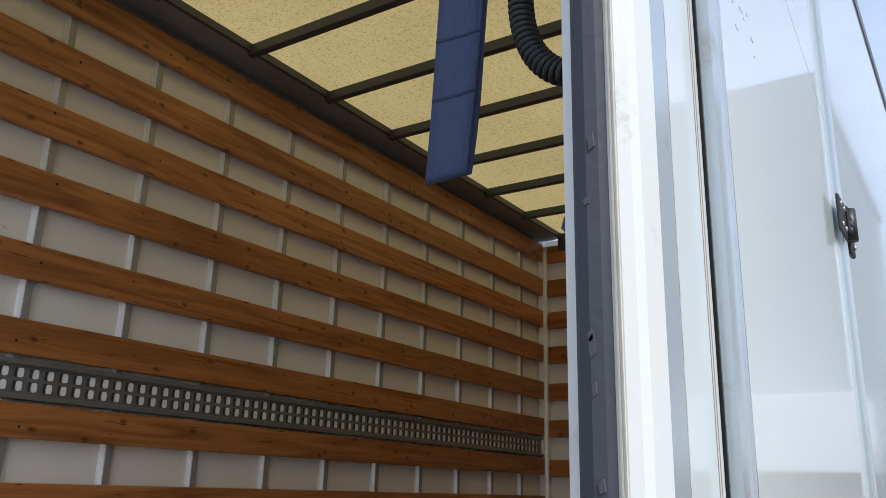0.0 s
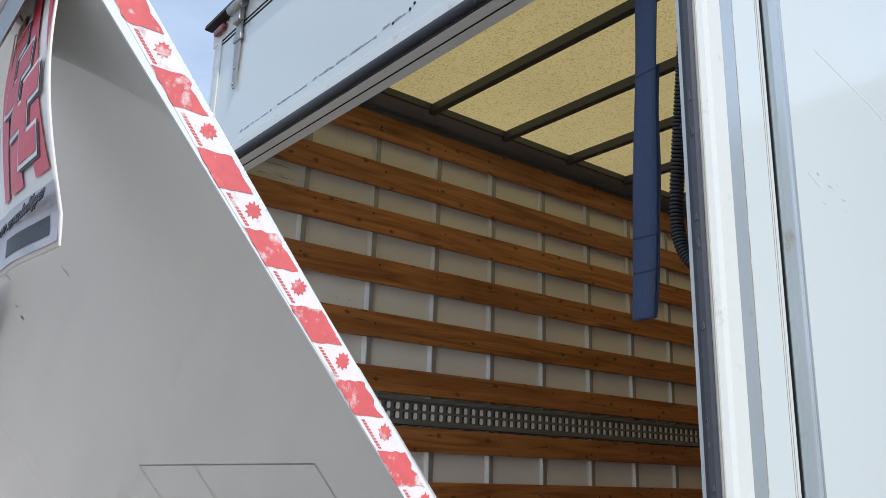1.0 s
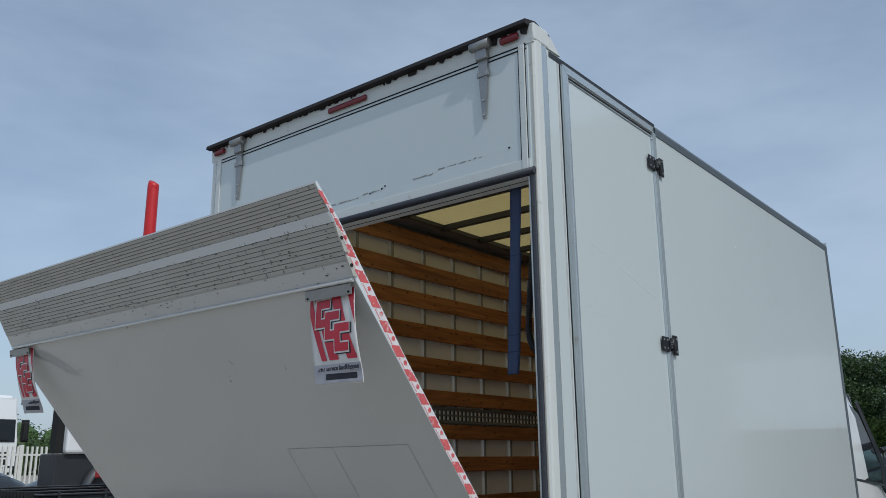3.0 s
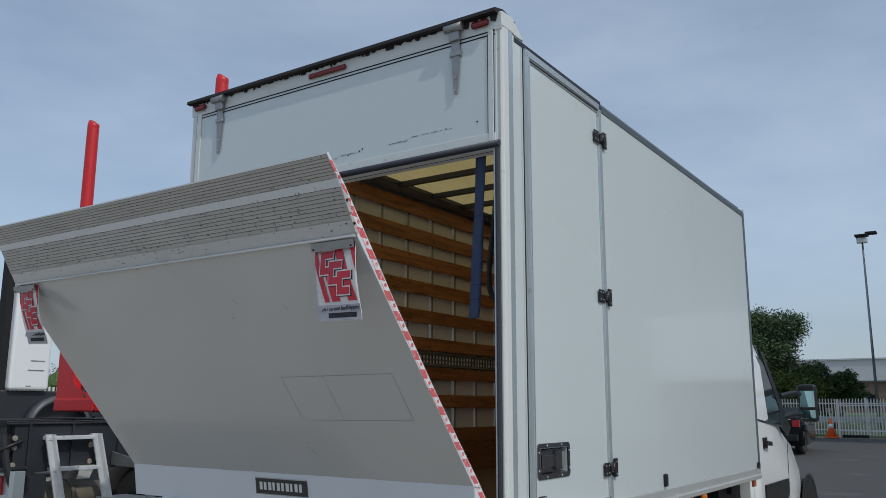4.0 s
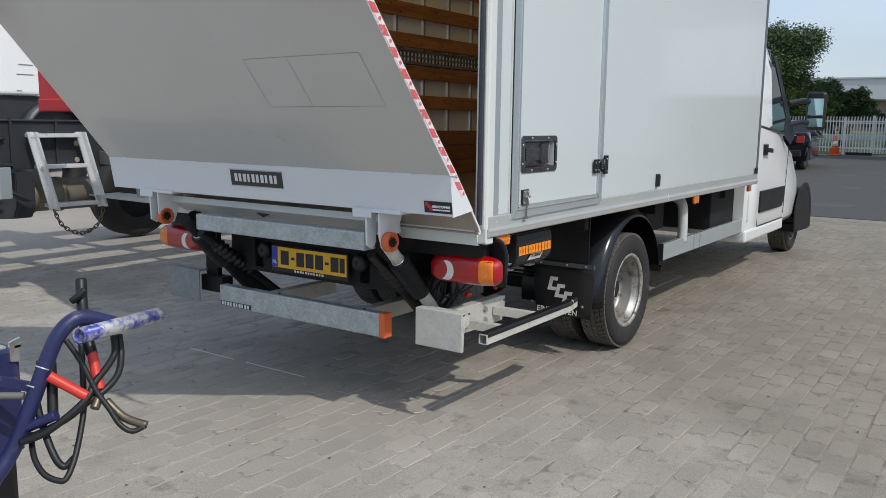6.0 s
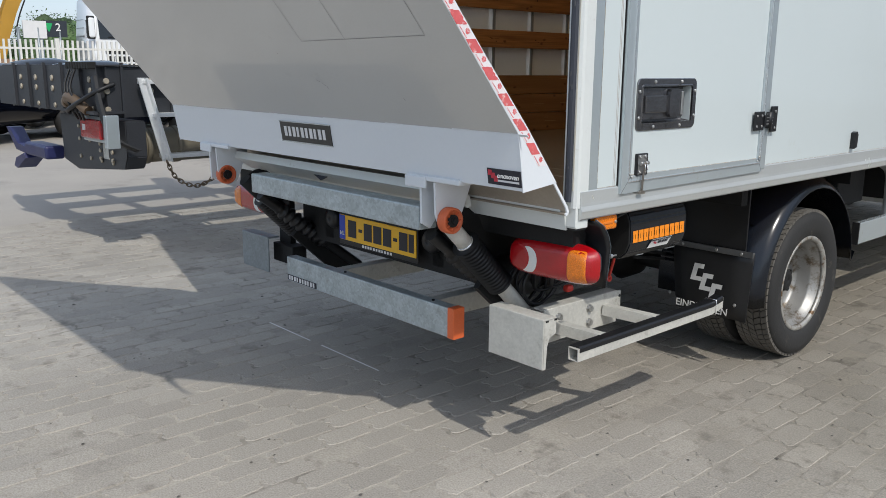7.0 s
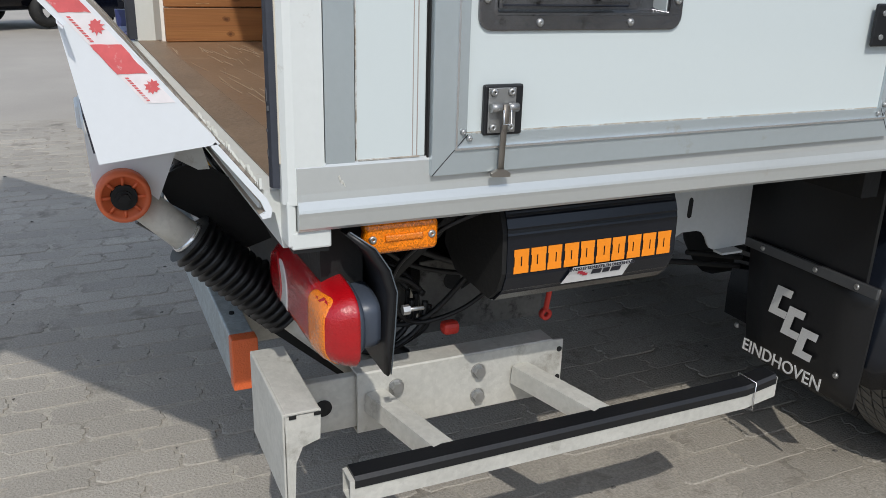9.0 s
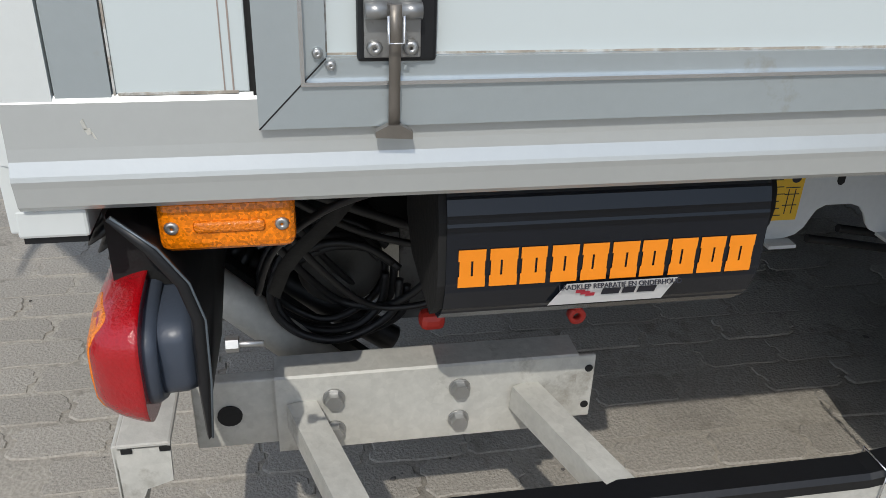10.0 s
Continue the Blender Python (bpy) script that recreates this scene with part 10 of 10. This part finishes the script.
def far_car(x, y, turn, h=1.5, long=4.4):
    t = thing("parked_car", (x, y, 0), "dark blue-black parked car", "car", "cars in the yard")
    M_ = pose(x, y, 0, 0, 0, turn)
    k_ = h / 1.5
    line = [(-0.50, 0.70, 0.74), (-0.475, 0.84, 0.90), (-0.40, 0.87, 0.97), (-0.28, 0.88, 1.03), (-0.18, 0.86, 1.24 * k_), (-0.09, 0.85, 1.41 * k_), (0.0, 0.85, 1.48 * k_), (0.10, 0.85, 1.50 * k_), (0.22, 0.85, 1.44 * k_), (0.33, 0.85, 1.26 * k_), (0.42, 0.84, 1.02), (0.475, 0.80, 0.93), (0.50, 0.68, 0.72)]

    def skin(f, w, top, a, grow=1.0):
        """A rounded section, drawn in above the belt line."""
        c, d = math.cos(a), math.sin(a)
        zc = (top + 0.28) / 2
        z = zc + (top - zc) * math.copysign(abs(d) ** 0.62, d)
        x = w * math.copysign(abs(c) ** 0.5, c) * (1 - 0.55 * max(0.0, z - 0.95))
        return (x * grow, f * long, z)
    bm = loft(bmesh.new(), [[skin(f, w, top, 2 * math.pi * i / 28) for i in range(28)] for f, w, top in line])
    part("body", turned(bm, M_), DARK_CAR, t, "glossy dark body")
    for way_ in (1, -1):
        bm = bmesh.new()
        rows = [[Vector(skin(f, w, top, math.radians(90 - way_ * q), 1.006)) for q in (88, 80, 72, 64, 56, 48)] for f, w, top in line[4:10]]
        for r0, r1 in zip(rows, rows[1:]):
            for p0, p1, q0, q1 in zip(r0, r0[1:], r1, r1[1:]):
                if min(p.z for p in (p0, p1, q0, q1)) > 0.93:
                    bm.faces.new([bm.verts.new(p) for p in (p0, p1, q1, q0)])
        if bm.faces:
            part("window", turned(bm, M_), GLASS, t)
        # bright tube that stands for the sky's highlight along the roof edge
        bm = bmesh.new()
        tube(bm, [Vector(skin(f, w, top, math.radians(90 - way_ * 46), 1.008)) for f, w, top in line[3:11]], 0.006, seg=6)
        part("roof_trim", turned(bm, M_), ALU_BRIGHT, t, "thin bright highlight line added above the windows")
    bm = bmesh.new()
    for sx in (-0.78, 0.78):
        for sy in (-long * 0.31, long * 0.31):
            lathe(bm, [(0.18, -0.1), (0.31, -0.1), (0.33, 0), (0.31, 0.1), (0.18, 0.1)], (sx, sy, 0.33), "X", 20)
    parts("tyre", turned(bm, M_), TYRE, t)
    bm = bmesh.new()
    box(bm, -0.84, -0.6, -long / 2 - 0.01, -long / 2 + 0.05, 0.72, 0.88)
    box(bm, 0.6, 0.84, -long / 2 - 0.01, -long / 2 + 0.05, 0.72, 0.88)
    part("tail_lamp", turned(bm, M_), RED_LENS, t)


for x, y, a, h in ((-15.4, 1.9, 38, 1.42), (-17.2, 4.4, 32, 1.50), (-15.4, 5.9, 30, 1.36), (-19.3, 8.4, 35, 1.52), (-20.0, 4.2, 40, 1.56), (-15.2, -2.0, 40, 1.45)):
    far_car(x, y, a, h)

# far woods: rows of leafy clumps along the horizon
for name, x0, x1, y0, y1, n, seed in (("far_woods", -140, -120, -12, 84, 62, 41), ("far_woods", -60, 80, 170, 185, 60, 42), ("far_woods", 60, 75, -120, 160, 50, 43), ("far_woods", -120, 60, -140, -125, 50, 44)):
    rnd = random.Random(seed)
    blobs = []
    for _ in range(n):
        r = rnd.uniform(3.2, 5.5)
        blobs.append((rnd.uniform(x0, x1), rnd.uniform(y0, y1), rnd.uniform(1.0, 4.6 if seed == 41 else 7.0), r))
    me = leaf_cloud(blobs, (150000, 60000, 16000, 16000)[seed - 41], (0.20, 0.34, 0.7, 0.7)[seed - 41], seed)
    me.materials.append(LEAF)
    ob = new(name, me)
    tagged(ob, "line of green trees on the horizon", "woods", kind="stuff")
    if seed == 41:
        bm = bmesh.new()
        for cx_, cy_, cz_, r_ in blobs:
            got = bmesh.ops.create_icosphere(bm, subdivisions=3, radius=r_ * 0.86)["verts"]
            for v in got:
                v.co = Vector((cx_, cy_, cz_)) + v.co * rnd.uniform(0.72, 1.08)
        solo("far_woods", bm, LEAF, "dense dark heart of the far trees", "woods", kind="stuff")

# ---- block paving: rows along the truck, stones with stepped ends, half a stone offset per row ----
PW, PL, GAP = 0.1128, 0.2155, 0.0085


rnd = random.Random(77)
CXY = (PW / 2, PL / 2)


def paver_outline(w, l):
    """A stone with worn corners and chipped, stepped ends."""
    j = 0.011 + rnd.uniform(-0.002, 0.002)
    c = [rnd.uniform(0.006, 0.022) for _ in range(4)]
    pts = [(c[0], 0), (w * 0.32, 0), (w * 0.40, j), (w * 0.62, j), (w * 0.70, 0), (w - c[1], 0), (w, c[1]), (w, l * 0.3), (w, l * 0.55), (w, l * 0.8), (w, l - c[2]), (w - c[2] * 0.7, l),
           (w * 0.70, l), (w * 0.62, l + j), (w * 0.40, l + j), (w * 0.32, l), (c[3], l), (0, l - c[3]), (0, l * 0.75), (0, l * 0.5), (0, l * 0.25), (0, c[0])]
    return [(x + rnd.uniform(-0.0028, 0.0028), y + rnd.uniform(-0.0032, 0.0032)) for x, y in pts]


def paver_geometry():
    out = [(x + GAP / 2, y + GAP * 0.8) for x, y in paver_outline(PW - GAP, PL - GAP * 1.6)]
    top = [(CXY[0] + (x - CXY[0]) * 0.94, CXY[1] + (y - CXY[1]) * 0.972, 0.0) for x, y in out]
    low = [(x, y, -0.0030) for x, y in out]
    foot = [(x, y, -0.02) for x, y in out]
    return top + low + foot


KINDS = [paver_geometry() for _ in range(24)]
NV = len(KINDS[0]) // 3
FACES = [tuple(range(NV))] + [(i + NV, (i + 1) % NV + NV, (i + 1) % NV, i) for i in range(NV)] + [(i + 2 * NV, (i + 1) % NV + 2 * NV, (i + 1) % NV + NV, i + NV) for i in range(NV)]
singles = []
for g in KINDS:
    single = bpy.data.meshes.new("paver")
    single.from_pydata(g, [], FACES)
    single.materials.append(PAVER)
    singles.append(single)
verts, faces, count = [], [], 0
for i in range(-52, 27):
    sway = rnd.uniform(-0.012, 0.012)
    for j in range(-19, 47):
        x, y = i * PW + rnd.uniform(-0.0015, 0.0015), j * PL + (PL / 2 if i % 2 else 0) + sway + rnd.uniform(-0.004, 0.004)
        h = rnd.uniform(-0.0025, 0.002)
        near = -1.95 < x < -0.45 and -1.15 < y < 0.35 and count < 300
        kind = rnd.randrange(len(KINDS))
        if near:
            o = new("paver", singles[kind])
            o.location = (x, y, h)
            o.parent = yard
            count += 1
            continue
        k = len(verts)
        verts += [(px + x, py + y, pz + h) for px, py, pz in KINDS[kind]]
        faces += [tuple(q + k for q in f) for f in FACES]
me = bpy.data.meshes.new("pavers")
me.from_pydata(verts, [], faces)
me.materials.append(PAVER)
ob = new("pavers", me)
ob.parent = yard
tagged(ob, "worn beige-grey concrete paving stones", kind="stuff")

# dark spots, a thin white line and crumbs on the paving
bm = bmesh.new()
for a, b in (((-2.26, 0.187), (-1.86, 0.19)), ((-1.76, 0.19), (-1.29, 0.194))):
    box(bm, a[0], b[0], a[1] - 0.004, a[1] + 0.004, 0.0022, 0.0032)
solo("chalk_line", bm, FLAG_WHITE, "thin broken white line on the paving", "line", kind="stuff")
bm = bmesh.new()
rnd = random.Random(15)
for _ in range(420):
    x, y = rnd.uniform(-4.5, 1.6), rnd.uniform(-2.6, 3.5)
    r = rnd.uniform(0.002, 0.007) * (1.6 if rnd.random() < 0.1 else 1)
    v = [bm.verts.new((x + r * rnd.uniform(0.6, 1.4) * math.cos(a), y + r * rnd.uniform(0.6, 1.4) * math.sin(a), 0.0026)) for a in (0, 1.2, 2.5, 3.7, 5.0)]
    t_ = bm.verts.new((x, y, 0.0026 + r * 0.5))
    for k in range(5):
        bm.faces.new((v[k], v[(k + 1) % 5], t_))
solo("paving_crumbs", bm, surface("dark_crumb", (0.10, 0.09, 0.08), 0.9, var=0.3, scale=40), "small dark crumbs and grit", "grit", kind="stuff")
